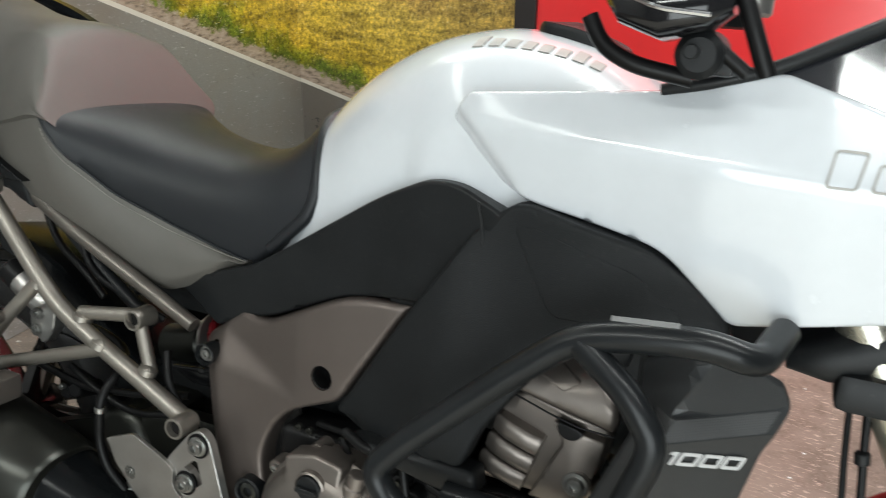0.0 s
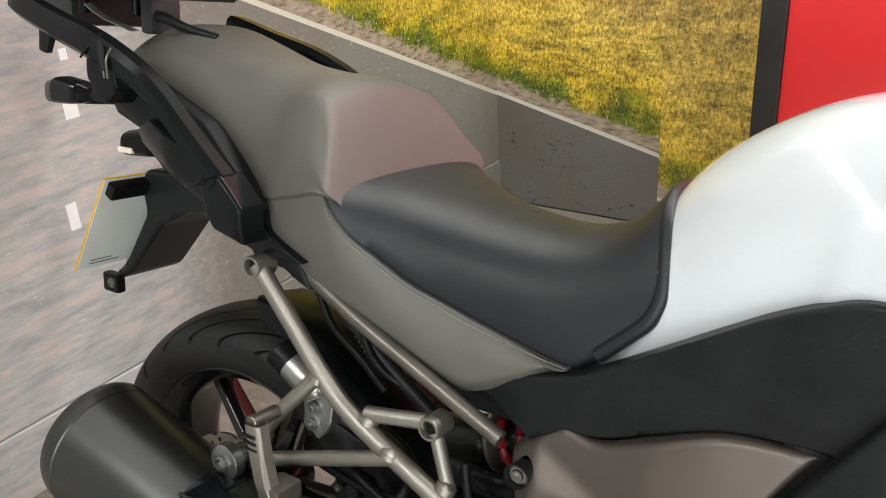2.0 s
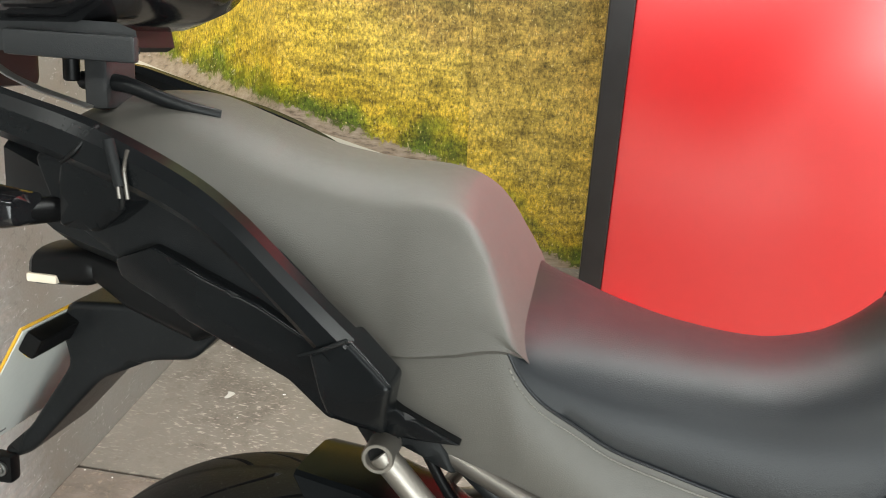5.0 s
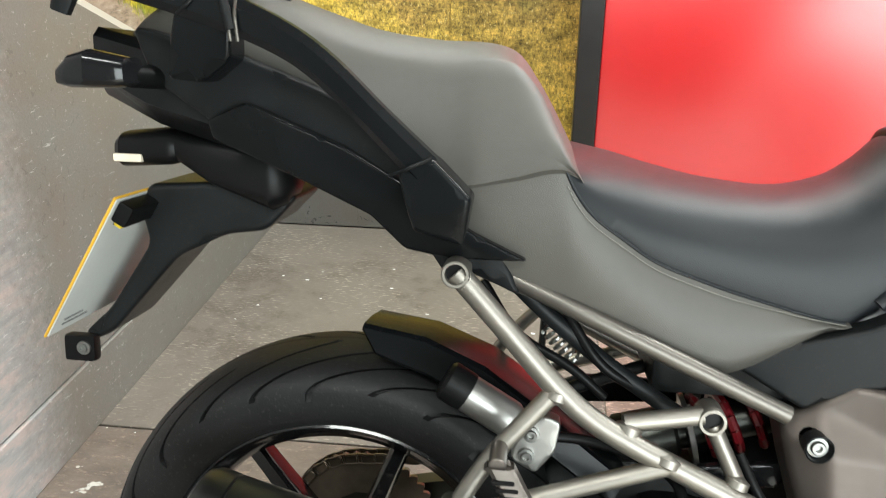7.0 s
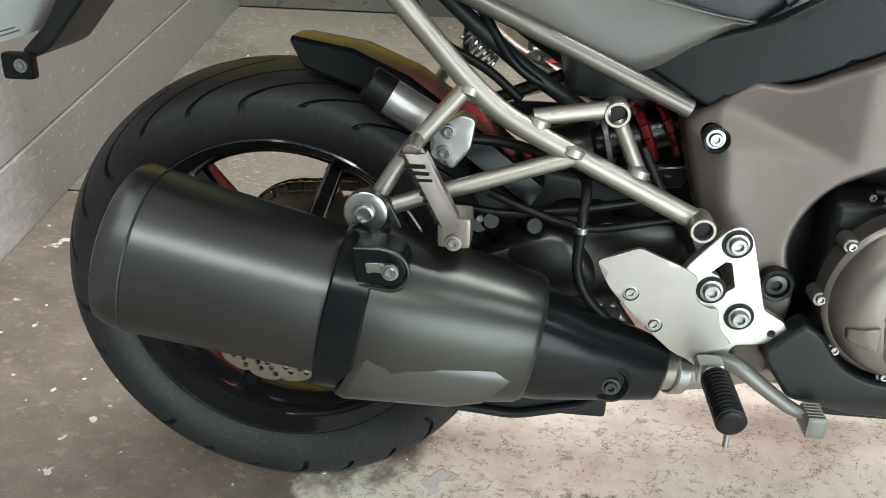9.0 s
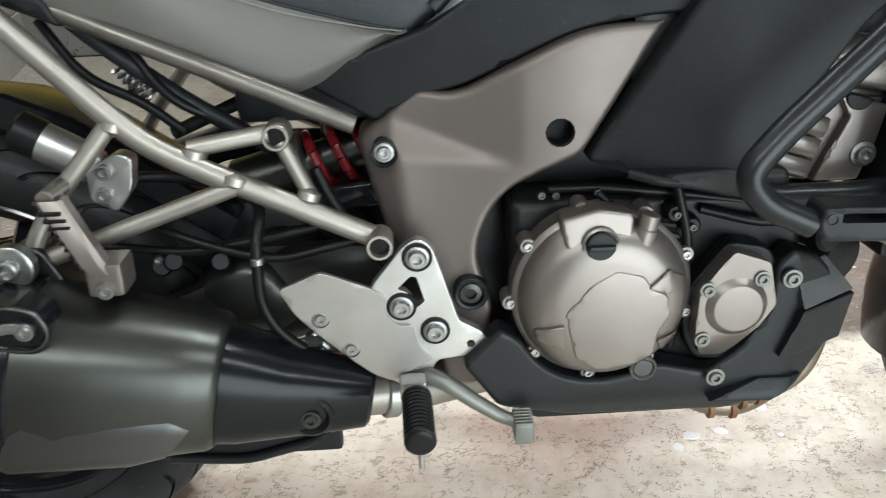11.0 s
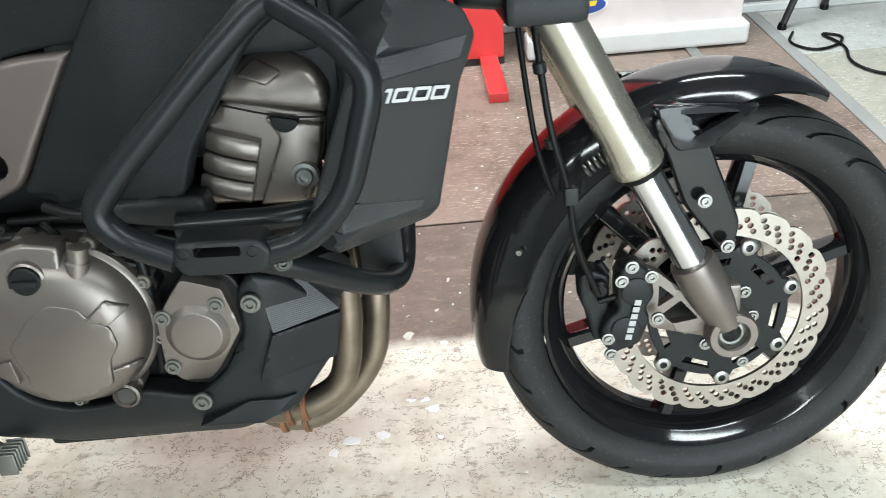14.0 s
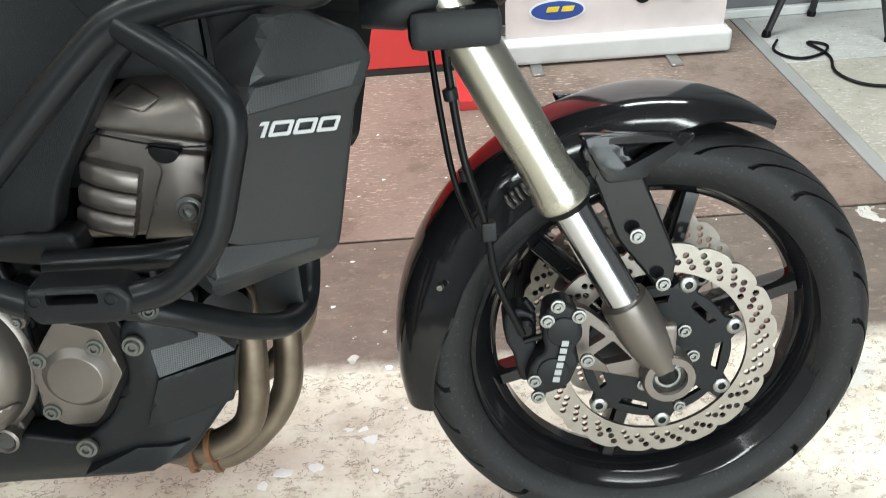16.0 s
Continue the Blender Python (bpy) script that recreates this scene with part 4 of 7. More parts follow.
# caliper bracket and caliper on both legs
def caliper(s):
    y = s * 0.1
    face = y - 0.024 if s < 0 else y + 0.024
    sh = outline([(1.375, 0.408), (1.398, 0.413), (1.413, 0.398), (1.418, 0.366, 0.012), (1.407, 0.351, 0.006), (1.414, 0.334, 0.01), (1.4, 0.299, 0.012), (1.366, 0.288), (1.35, 0.31), (1.358, 0.338, 0.01), (1.374, 0.35, 0.008), (1.37, 0.376, 0.012)], 0.008)
    c = part("brake_caliper", slab(sh, face if s < 0 else face - 0.03, 0.03, 0.005, 0.01), BLACK_PLASTIC, bike, "black four-piston brake caliper")
    for z in (0.323, 0.376):
        x = 1.382 if z < 0.35 else 1.394
        part("piston_boss", turned((x, face, z), (0, s, 0), [(0.019, -0.006), (0.0185, 0.0018), (0.0165, 0.0032), (0.001, 0.0034)], 30), BLACK_PLASTIC, c)
    for k in range(6):
        x, z = 1.3845 + 0.0021 * k, 0.312 + 0.0095 * k
        part("maker_mark", slab(outline([(x - 0.004, z), (x + 0.004, z - 0.001), (x + 0.0052, z + 0.006), (x - 0.0028, z + 0.007)], 0.001), face - 0.0048 if s < 0 else face + 0.004, 0.0012, 0, 0.01), GREY_LIGHT, c, "pale printed mark")
    plate = part("caliper_bracket", slab(outline([(1.405, 0.4), (1.425, 0.392), (1.475, 0.345), (1.505, 0.318), (1.5, 0.289), (1.46, 0.3), (1.418, 0.312), (1.412, 0.335)], 0.008), y - 0.006, 0.014, 0.002, 0.014,
                 [outline([(1.428, 0.372), (1.448, 0.354), (1.427, 0.341)], 0.003), outline([(1.432, 0.33), (1.456, 0.348), (1.48, 0.32), (1.447, 0.315)], 0.003)]), ENGINE, bike, "cast alloy caliper bracket")
    for x, z in ((1.388, 0.41), (1.412, 0.395), (1.422, 0.336), (1.36, 0.313), (1.364, 0.29), (1.376, 0.392)):
        bolt(c, x, face - 0.001 if s < 0 else face + 0.001, z, 0.0058, axis=(0, s, 0))
    inner = slab(outline([(1.328, 0.392), (1.345, 0.4), (1.366, 0.392), (1.366, 0.35), (1.362, 0.3), (1.346, 0.3), (1.338, 0.34), (1.33, 0.355)], 0.006), y - 0.006 if s < 0 else y - 0.02, 0.03, 0.005, 0.01)
    part("rear_half", inner, BLACK_PLASTIC, c)
    part("banjo", turned((1.352, y + s * 0.008, 0.378), (0, s, 0), [(0.011, -0.004), (0.011, 0.008), (0.007, 0.012), (0.001, 0.012)], 18), HOSE_BLACK, c)
    part("pad_pin", rod((1.35, y + s * 0.012, 0.36), (1.376, y + s * 0.012, 0.366), 0.0038, 10), HOSE_BLACK, c)
    part("bleed_nipple", rod((1.362, y + s * 0.006, 0.396), (1.352, y + s * 0.006, 0.412), 0.0045, 10), HOSE_BLACK, c)


caliper(-1)
caliper(1)

# brake hose and loom beside the fork
part("brake_hose", tube([(1.275, -0.1, 0.76), (1.283, -0.125, 0.66), (1.292, -0.135, 0.585), (1.312, -0.13, 0.52), (1.318, -0.128, 0.45), (1.348, -0.122, 0.375)], 0.0043, 0.05, 10), HOSE_BLACK, bike, "black brake hose")
part("brake_hose", tube([(1.262, -0.07, 0.76), (1.268, -0.09, 0.66), (1.28, -0.1, 0.56), (1.3, -0.095, 0.5)], 0.0036, 0.05, 10), HOSE_BLACK, bike, "black wiring sheath")
for z, x in ((0.66, 1.282), (0.575, 1.293)):
    part("hose_clip", turned((x, -0.128, z), (-0.15, 0, 1), [(0.0065, -0.006), (0.0075, -0.005), (0.0075, 0.005), (0.0065, 0.006)], 14), BLACK_PLASTIC, bike)
part("hose_clip", box(1.306, 1.322, -0.137, -0.122, 0.5, 0.522, 0.003), BLACK_PLASTIC, bike)


# ---- front mudguard ----
def mudguard():
    rings = []
    n = 54
    for k in range(n + 1):
        a = radians(61 + (192 - 61) * k / n)
        deg = math.degrees(a)
        t = max(0.0, min(1.0, (92 - deg) / 31))
        r = 0.318 - 0.017 * t ** 2.2
        half = 0.006 + 0.0725 * (1 - t ** 1.7)
        drop = 0.055 if deg > 110 else (0.022 + 0.0011 * max(0, deg - 80)) * (1 - 0.9 * t ** 1.5)
        if deg > 165:
            half, drop = 0.079 - 0.0004 * (deg - 165), 0.055 - 0.001 * (deg - 165)
        prof = []
        for j in range(17):
            b = -1 + 2 * j / 16
            yy = half * math.copysign(abs(b) ** 0.75, b)
            prof.append((r - drop * abs(b) ** 3.2 + 0.006 * (1 - abs(b)), yy))
        inner = [(p[0] - 0.0035, p[1] * 0.965) for p in reversed(prof)]
        rings.append([(FX + q * math.cos(a), y, FZ + q * math.sin(a)) for q, y in prof + inner])
    return loft(rings)


guard = part("front_mudguard", mudguard(), GLOSS_BLACK, bike, "gloss black front mudguard", 50)
for s in (-1, 1):
    y = s * 0.088
    arm = slab(outline([(1.418, 0.575), (1.452, 0.6), (1.49, 0.545), (1.5, 0.52), (1.535, 0.437), (1.53, 0.4), (1.512, 0.398), (1.497, 0.42), (1.463, 0.465), (1.44, 0.53)], 0.012), lambda x, z: y + s * -0.004 + 0.25 * s * (0.6 - z) * -0.1, 0.012, 0.004, 0.014)
    part("mudguard_bracket", arm, GLOSS_BLACK, guard, "gloss black mudguard stay")
    tri = slab(outline([(1.416, 0.597), (1.48, 0.594), (1.548, 0.585), (1.546, 0.578), (1.49, 0.54), (1.447, 0.54)], 0.006), lambda x, z: y - 0.006 + s * -0.18 * np.clip(x - 1.46, 0, 1), 0.01, 0.003, 0.012, [outline([(1.447, 0.585), (1.524, 0.579), (1.469, 0.556)], 0.003)])
    part("mudguard_bracket", tri, GLOSS_BLACK, guard, "gloss black triangular stay")
    for x, z in ((1.483, 0.475), (1.515, 0.412)):
        bolt(guard, x, y - 0.006 if s < 0 else y + 0.016, z, 0.0062, axis=(0, s, 0))
    bolt(guard, 1.258, s * 0.079, 0.421, 0.004, axis=(-0.3, s, 0), washer=False)
    part("reinforcing_coil", merge(*[turned((1.372 - 0.006 * k, s * 0.082, 0.545 - 0.0045 * k), (0.8, 0, 0.6), [(0.008, -0.002), (0.0095, 0), (0.008, 0.002)], 12) for k in range(6)]), STEEL, guard)


# ---- tank, seat ----
TANK_TOP = [(0.555, 0.825), (0.605, 0.885), (0.64, 0.935), (0.685, 0.975), (0.75, 1.012), (0.81, 1.03), (0.87, 1.036), (0.95, 1.024), (1.03, 0.988), (1.09, 0.95)]
TANK_LOW = [(0.555, 0.708), (0.605, 0.735), (0.63, 0.748), (0.70, 0.795), (0.76, 0.835), (0.82, 0.86), (0.88, 0.868), (1.09, 0.875)]
TANK_HALF = [(0.555, 0.094), (0.605, 0.108), (0.65, 0.118), (0.7, 0.135), (0.76, 0.15), (0.83, 0.166), (0.92, 0.172), (1.09, 0.165)]


def tank():
    rings = []
    for k in range(40):
        x = 0.555 + (1.09 - 0.555) * k / 39
        zt, zb, w = curve_at(TANK_TOP, x), curve_at(TANK_LOW, x), curve_at(TANK_HALF, x)
        ring = [(x, -w * 0.95, zb - 0.04)]
        for j in range(33):
            b = -1 + 2 * j / 32
            ang = b * math.pi / 2
            y = w * math.copysign(abs(math.sin(ang)) ** 0.95, b)
            z = zb + (zt - zb) * abs(math.cos(ang)) ** 0.88
            y *= 1 - 0.12 * max(0, 0.5 - (z - zb) / (zt - zb)) * (1 if x < 0.8 else 0.2)
            ring.append((x, y, z))
        ring.append((x, w * 0.95, zb - 0.04))
        rings.append(ring)
    return loft(rings)


part("fuel_tank", tank(), WHITE_PAINT, bike, "pearl white fuel tank", 60)
def filler_trim():
    rim = [(0.87, 0.0), (0.885, -0.036), (0.94, -0.044), (0.978, -0.034), (0.986, 0.0), (0.978, 0.034), (0.94, 0.044), (0.885, 0.036)]
    ring = outline(rim, 0.025, 4)
    rings = []
    for grow, lift in ((1.0, -0.03), (1.0, 0.004), (0.95, 0.0095), (0.3, 0.0115)):
        rings.append([(0.935 + (x - 0.935) * grow, y * grow, curve_at(TANK_TOP, x) + lift) for x, y in ring])
    return loft(rings)


part("filler_trim", filler_trim(), BLACK_PLASTIC, bike, "black filler surround")


def tank_point(x, b, out=0.0):
    zt, zb, w = curve_at(TANK_TOP, x), curve_at(TANK_LOW, x), curve_at(TANK_HALF, x)
    ang = b * math.pi / 2
    n = Vector((0, math.sin(ang), math.cos(ang)))
    return Vector((x, w * math.copysign(abs(math.sin(ang)) ** 0.95, b), zb + (zt - zb) * abs(math.cos(ang)) ** 0.88)) + n * out


def tank_bar(x0, x1, b0, b1, slant):
    """A raised bar that lies on the flank of the tank."""
    top, low = [], []
    for i in range(4):
        for j in range(4):
            v = j / 3
            x, b = x0 + (x1 - x0) * i / 3 + slant * v, b0 + (b1 - b0) * v
            top.append(tank_point(x, b, 0.0016))
            low.append(tank_point(x, b, -0.002))
    verts, faces = top + low, []
    for i in range(3):
        for j in range(3):
            q = (i * 4 + j, i * 4 + 4 + j, i * 4 + 5 + j, i * 4 + 1 + j)
            faces += [q, tuple(16 + c for c in reversed(q))]
    rim = [0, 4, 8, 12, 13, 14, 15, 11, 7, 3, 2, 1]
    faces += [(rim[k], rim[(k + 1) % 12], 16 + rim[(k + 1) % 12], 16 + rim[k]) for k in range(12)]
    return from_lists(verts, faces)


# the maker's name as plain bars
for k in range(8):
    x0 = 0.826 + 0.0192 * k
    tall = 0.115 if k in (0, 6) else 0.085
    part("name_bar", tank_bar(x0, x0 + 0.0125, -0.36, -0.36 + tall * 0.82, 0.002), LOGO_GREY, bike, "grey raised emblem bar")


def strip_surface(x0, x1, n, half, first, last):
    """A skin whose half section half(x) runs from the middle outwards; columns first..last of it, on both sides."""
    rows = [half(x0 + (x1 - x0) * k / n) for k in range(n + 1)]
    xs = [x0 + (x1 - x0) * k / n for k in range(n + 1)]
    out = []
    for side in ((-1,), (1,)) if first > 0 else ((-1, 1),):
        rings = []
        for x, row in zip(xs, rows):
            cut = row[first:last + 1]
            if len(side) == 2:
                line = [(x + p[2], -p[0], p[1]) for p in reversed(cut)] + [(x + p[2], p[0], p[1]) for p in cut[1:]]
            else:
                line = [(x + p[2], side[0] * p[0], p[1]) for p in cut]
            mid_y = sum(q[1] for q in line) / len(line)
            under = [(q[0], q[1] * 0.92 + mid_y * 0.08 - (side[0] * 0.012 if len(side) == 1 else 0), q[2] - 0.012) for q in reversed(line)]
            rings.append(line + under)
        out.append(loft(rings))
    return out


R_TOP = [(0.16, 0.885), (0.24, 0.886), (0.3, 0.878), (0.36, 0.863), (0.42, 0.851), (0.5, 0.846), (0.55, 0.861), (0.58, 0.885), (0.6, 0.905), (0.615, 0.913)]
R_SEAM_Y = [(0.08, 0.13), (0.13, 0.148), (0.17, 0.165), (0.25, 0.172), (0.28, 0.162), (0.33, 0.143), (0.39, 0.127), (0.45, 0.12), (0.55, 0.115), (0.63, 0.11)]
R_SEAM_Z = [(0.08, 0.835), (0.16, 0.852), (0.2, 0.862), (0.25, 0.872), (0.262, 0.851), (0.28, 0.828), (0.31, 0.805), (0.35, 0.778), (0.4, 0.758), (0.45, 0.742), (0.55, 0.718), (0.58, 0.722), (0.615, 0.742)]
R_LOW_Z = [(0.08, 0.80), (0.166, 0.764), (0.27, 0.728), (0.35, 0.696), (0.41, 0.672), (0.435, 0.67), (0.5, 0.697), (0.56, 0.722), (0.63, 0.735)]
R_LOW_Y = [(0.08, 0.128), (0.166, 0.143), (0.25, 0.147), (0.33, 0.144), (0.41, 0.138), (0.56, 0.12), (0.63, 0.115)]


def ease(t):
    t = min(1.0, max(0.0, t))
    return t * t * (3 - 2 * t)


def rider_half(x):
    zt, ys, zs = curve_at(R_TOP, x), curve_at(R_SEAM_Y, x), curve_at(R_SEAM_Z, x)
    yl, zl = curve_at(R_LOW_Y, x), min(curve_at(R_LOW_Z, x), zs - 0.004)
    row = []
    for j in range(13):
        a = math.pi / 2 * j / 12
        row.append((ys * math.sin(a) ** 0.9, zs + (zt - zs) * math.cos(a) ** 0.62, 0.0))
    for j in range(1, 9):
        t = j / 8
        row.append((ys + (yl - ys) * t + 0.008 * math.sin(math.pi * t), zs + (zl - zs) * t, 0.0))
    k = max(0.0, (x - 0.47) / 0.145) ** 2.2
    return [(y, z, 0.03 * k * math.sin(math.pi * min(1, max(0, (z - 0.725) / 0.2))) - 0.042 * k * ease((0.81 - z) / 0.085)) for y, z, _ in row]


P_TOP = [(-0.265, 0.975), (-0.24, 1.01), (-0.2, 1.035), (-0.15, 1.05), (-0.1, 1.05), (-0.03, 1.028), (0.034, 1.008), (0.106, 0.998), (0.165, 0.996), (0.197, 0.985), (0.222, 0.953), (0.241, 0.922), (0.261, 0.885), (0.28, 0.85)]
P_CREST_Y = [(-0.265, 0.03), (-0.24, 0.06), (-0.18, 0.088), (-0.05, 0.104), (0.1, 0.11), (0.17, 0.112), (0.2, 0.115), (0.224, 0.128), (0.241, 0.146), (0.257, 0.164), (0.27, 0.15), (0.28, 0.13)]
P_CREST_Z = [(-0.265, 0.965), (-0.24, 0.995), (-0.2, 1.012), (-0.1, 1.02), (-0.05, 1.006), (0.03, 0.98), (0.114, 0.968), (0.17, 0.974), (0.2, 0.968), (0.222, 0.945), (0.241, 0.912), (0.257, 0.882), (0.27, 0.86), (0.28, 0.845)]
P_LOW_Z = [(-0.265, 0.95), (-0.2, 0.965), (-0.1, 0.945), (0.0, 0.9), (0.075, 0.852), (0.114, 0.846), (0.16, 0.853), (0.2, 0.863), (0.25, 0.873), (0.28, 0.85)]
P_LOW_Y = [(-0.265, 0.04), (-0.2, 0.095), (-0.1, 0.12), (0.0, 0.132), (0.08, 0.138), (0.13, 0.152), (0.17, 0.169), (0.25, 0.177), (0.27, 0.155), (0.28, 0.13)]


def pillion_half(x):
    zt, yc, zc, yl, zl = (curve_at(c, x) for c in (P_TOP, P_CREST_Y, P_CREST_Z, P_LOW_Y, P_LOW_Z))
    zl = min(zl, zc - 0.004)
    row = []
    for j in range(10):
        t = j / 9
        row.append((yc * t, zt + (zc - zt) * t ** (3.0 - 1.1 * ease((x - 0.1) / 0.12)), 0.0))
    for j in range(1, 9):
        t = j / 8
        row.append((yc + (yl - yc) * t + 0.008 * math.sin(math.pi * min(1, t * 1.15)), zc + (zl - zc) * t, 0.0))
    return row


seat = new("seat")
seat.parent = bike
tagged(seat, "stepped two-tone seat, black rider part and grey passenger part")
part("rider_cushion", strip_surface(0.236, 0.615, 44, rider_half, 0, 12)[0], SEAT_BLACK, seat, "black vinyl rider cushion", 60)
for bm in strip_surface(0.085, 0.575, 44, rider_half, 12, 20):
    part("side_panel", bm, SEAT_GREY, seat, "grey vinyl seat flank", 60)
pillion = part("passenger_cushion", strip_surface(-0.265, 0.28, 100, pillion_half, 0, 17)[0], SEAT_GREY, seat, "grey vinyl passenger hump with a taupe front", 60)
pillion.data.materials.append(SEAT_BROWN)
for face in pillion.data.polygons:
    face.material_index = 1 if face.center.x > 0.19 and face.normal.x > 0.5 else 0


def stitching(side):
    pts, out = [], []
    for k in range(110):
        x = 0.254 + 0.301 * k / 109
        row = rider_half(x)
        p, q = row[13], row[12]
        pts.append(Vector((x, side * (p[0] + 0.0016), p[1] + (q[1] - p[1]) * 0.35)))
    for a, b in zip(pts, pts[1:]):
        out.append(tube([a, a.lerp(b, 0.68)], 0.0008, 0, 6))
    return merge(*out)


for s in (-1, 1):
    part("stitching", stitching(s), THREAD, seat, "pale stitching")
piping = [Vector((0.252 + 0.303 * k / 40, -(rider_half(0.252 + 0.303 * k / 40)[12][0] + 0.001), rider_half(0.252 + 0.303 * k / 40)[12][1])) for k in range(41)]
part("seam", tube(piping, 0.0016, 0, 8), SEAT_BLACK, seat)

nose = [(0.613 + dx, y, z - 0.003) for y, z, dx in rider_half(0.615)[:13]]
nose = [(x, -y, z) for x, y, z in reversed(nose)] + nose[1:]
part("nose_roll", tube(nose, 0.0085, 0.01, 12), SEAT_BLACK, seat, "rolled front edge of the seat", 60)

# ---- body panels ----
def knee_y(x, z):
    return -0.118 - 0.16 * np.clip(x - 0.45, 0, 0.3) - 0.2 * np.clip(x - 0.75, 0, 0.25) + 0.05 * np.clip(z - 0.8, 0, 1)


knee = part("knee_panel", slab(outline([(0.43, 0.672, 0.006), (0.575, 0.722), (0.63, 0.756, 0.03), (0.762, 0.842, 0.03), (0.825, 0.872, 0.03), (0.865, 0.872, 0.02), (0.945, 0.84, 0.02), (0.985, 0.76), (0.91, 0.725), (0.823, 0.735, 0.03), (0.735, 0.722, 0.04), (0.61, 0.662, 0.02), (0.565, 0.652, 0.01), (0.515, 0.625, 0.006)], 0.012), knee_y, 0.03, 0.005, 0.018), BLACK_PLASTIC, bike, "matt black knee panel")
mirrored(knee)
part("panel_groove", tube([(0.893, -0.2045, 0.862), (0.9, -0.2035, 0.835), (0.902, -0.2025, 0.812)], 0.0013, 0.01, 8), HOSE_BLACK, bike)


def fairing_y(x, z):
    tuck = np.clip((z - 0.69) / 0.15, 0, 1) * np.clip((1.02 - x) / 0.1, 0, 1)
    return 0.02 * tuck * tuck * (3 - 2 * tuck) - 0.185 - 0.35 * np.clip(x - 0.75, 0, 0.12) + 0.05 * np.clip(z - 0.72, -0.2, 0.2) + 0.12 * np.clip(x - 1.06, 0, 1)


fair = part("side_fairing", slab(outline([(0.735, 0.588, 0.008), (0.825, 0.732), (0.89, 0.83), (0.925, 0.862), (0.945, 0.866), (1.07, 0.845, 0.02), (1.118, 0.815, 0.02), (1.147, 0.785), (1.15, 0.768), (1.04, 0.76, 0.03), (0.995, 0.728, 0.02), (0.926, 0.628, 0.015), (0.912, 0.585, 0.01), (0.86, 0.577, 0.01), (0.79, 0.572, 0.01)], 0.008), fairing_y, 0.03, 0.006, 0.02), DARK_PLASTIC, bike, "matt black side fairing")
mirrored(fair)
inset = part("fairing_inset", slab(outline([(0.93, 0.845), (0.96, 0.845), (1.06, 0.822), (1.105, 0.79), (1.11, 0.772), (0.985, 0.765)], 0.012), lambda x, z: fairing_y(x, z) - 0.001, 0.006, 0.0015, 0.02), DARK_PLASTIC, fair, "dark grey inset panel")
part("fairing_flange", slab(outline([(0.775, 0.582, 0.004), (0.86, 0.588), (0.93, 0.586), (0.935, 0.56), (0.89, 0.552), (0.83, 0.567)], 0.008), lambda x, z: -0.24 + 0.3 * np.abs(z - 0.575) + 0 * x, 0.03, 0.006, 0.014), BLACK_PLASTIC, bike, "black lower fairing edge")


def upper_y(x, z):
    ridge = 0.938 - 0.03 * (x - 0.87)
    bevel = 0.75 * soft(1.802 - x - z, 0.003) + 0.25 * soft(0.872 - x, 0.006)
    return -0.186 - 0.2 * np.clip(x - 0.86, 0, 0.25) + 0.28 * np.clip(x - 1.2, 0, 1) ** 1.2 + 0.5 * soft(z - ridge, 0.004) + 0.2 * soft(ridge - z, 0.004) + bevel


upper = part("upper_fairing", slab(outline([(0.839, 0.937, 0.004), (0.858, 0.966, 0.006), (1.073, 0.989), (1.155, 1.012), (1.235, 0.988), (1.3, 0.965), (1.42, 0.9), (1.45, 0.855), (1.34, 0.815), (1.268, 0.812), (1.145, 0.786, 0.01), (1.112, 0.818, 0.03), (1.077, 0.846, 0.02), (1.015, 0.857, 0.03), (0.94, 0.866, 0.02), (0.876, 0.888, 0.01)], 0.008), upper_y, 0.02, 0.004, 0.008), WHITE_PAINT, bike, "pearl white upper fairing", 60)
mirrored(upper)
for k in range(3):
    x0 = 1.2 + 0.034 * k
    letter = slab(outline([(x0, 0.925), (x0 + 0.024, 0.925), (x0 + 0.03, 0.948 if k else 0.956), (x0 + 0.004, 0.948 if k else 0.956)], 0.004), lambda x, z: upper_y(x, z) - 0.0015, 0.002, 0, 0.01,
                  [outline([(x0 + 0.0022, 0.927), (x0 + 0.0225, 0.927), (x0 + 0.0275, 0.946 if k else 0.954), (x0 + 0.0055, 0.946 if k else 0.954)], 0.003)])
    part("name_bar", letter, LOGO_GREY, upper, "grey outlined emblem bar")

# frame cover
def cover_y(x, z):
    low = np.clip(0.6 - z, 0, 1)
    flank = 0.75 * soft_span(0.536 + 0.1 * (0.6 - z) - x, 0.06)
    wide = 0.044 * np.clip((0.67 - x) / 0.15, 0, 1)
    facet = 0.6 * (wide - soft_span(0.634 - 0.365 * (x - 0.52) - z, wide, 0.0008))
    return -0.158 - 0.024 * np.clip((x - 0.54) / 0.2, 0, 1) ** 2 * (3 - 2 * np.clip((x - 0.54) / 0.2, 0, 1)) - 0.05 * low + flank + facet + 0.06 * np.clip(z - 0.64, 0, 1)


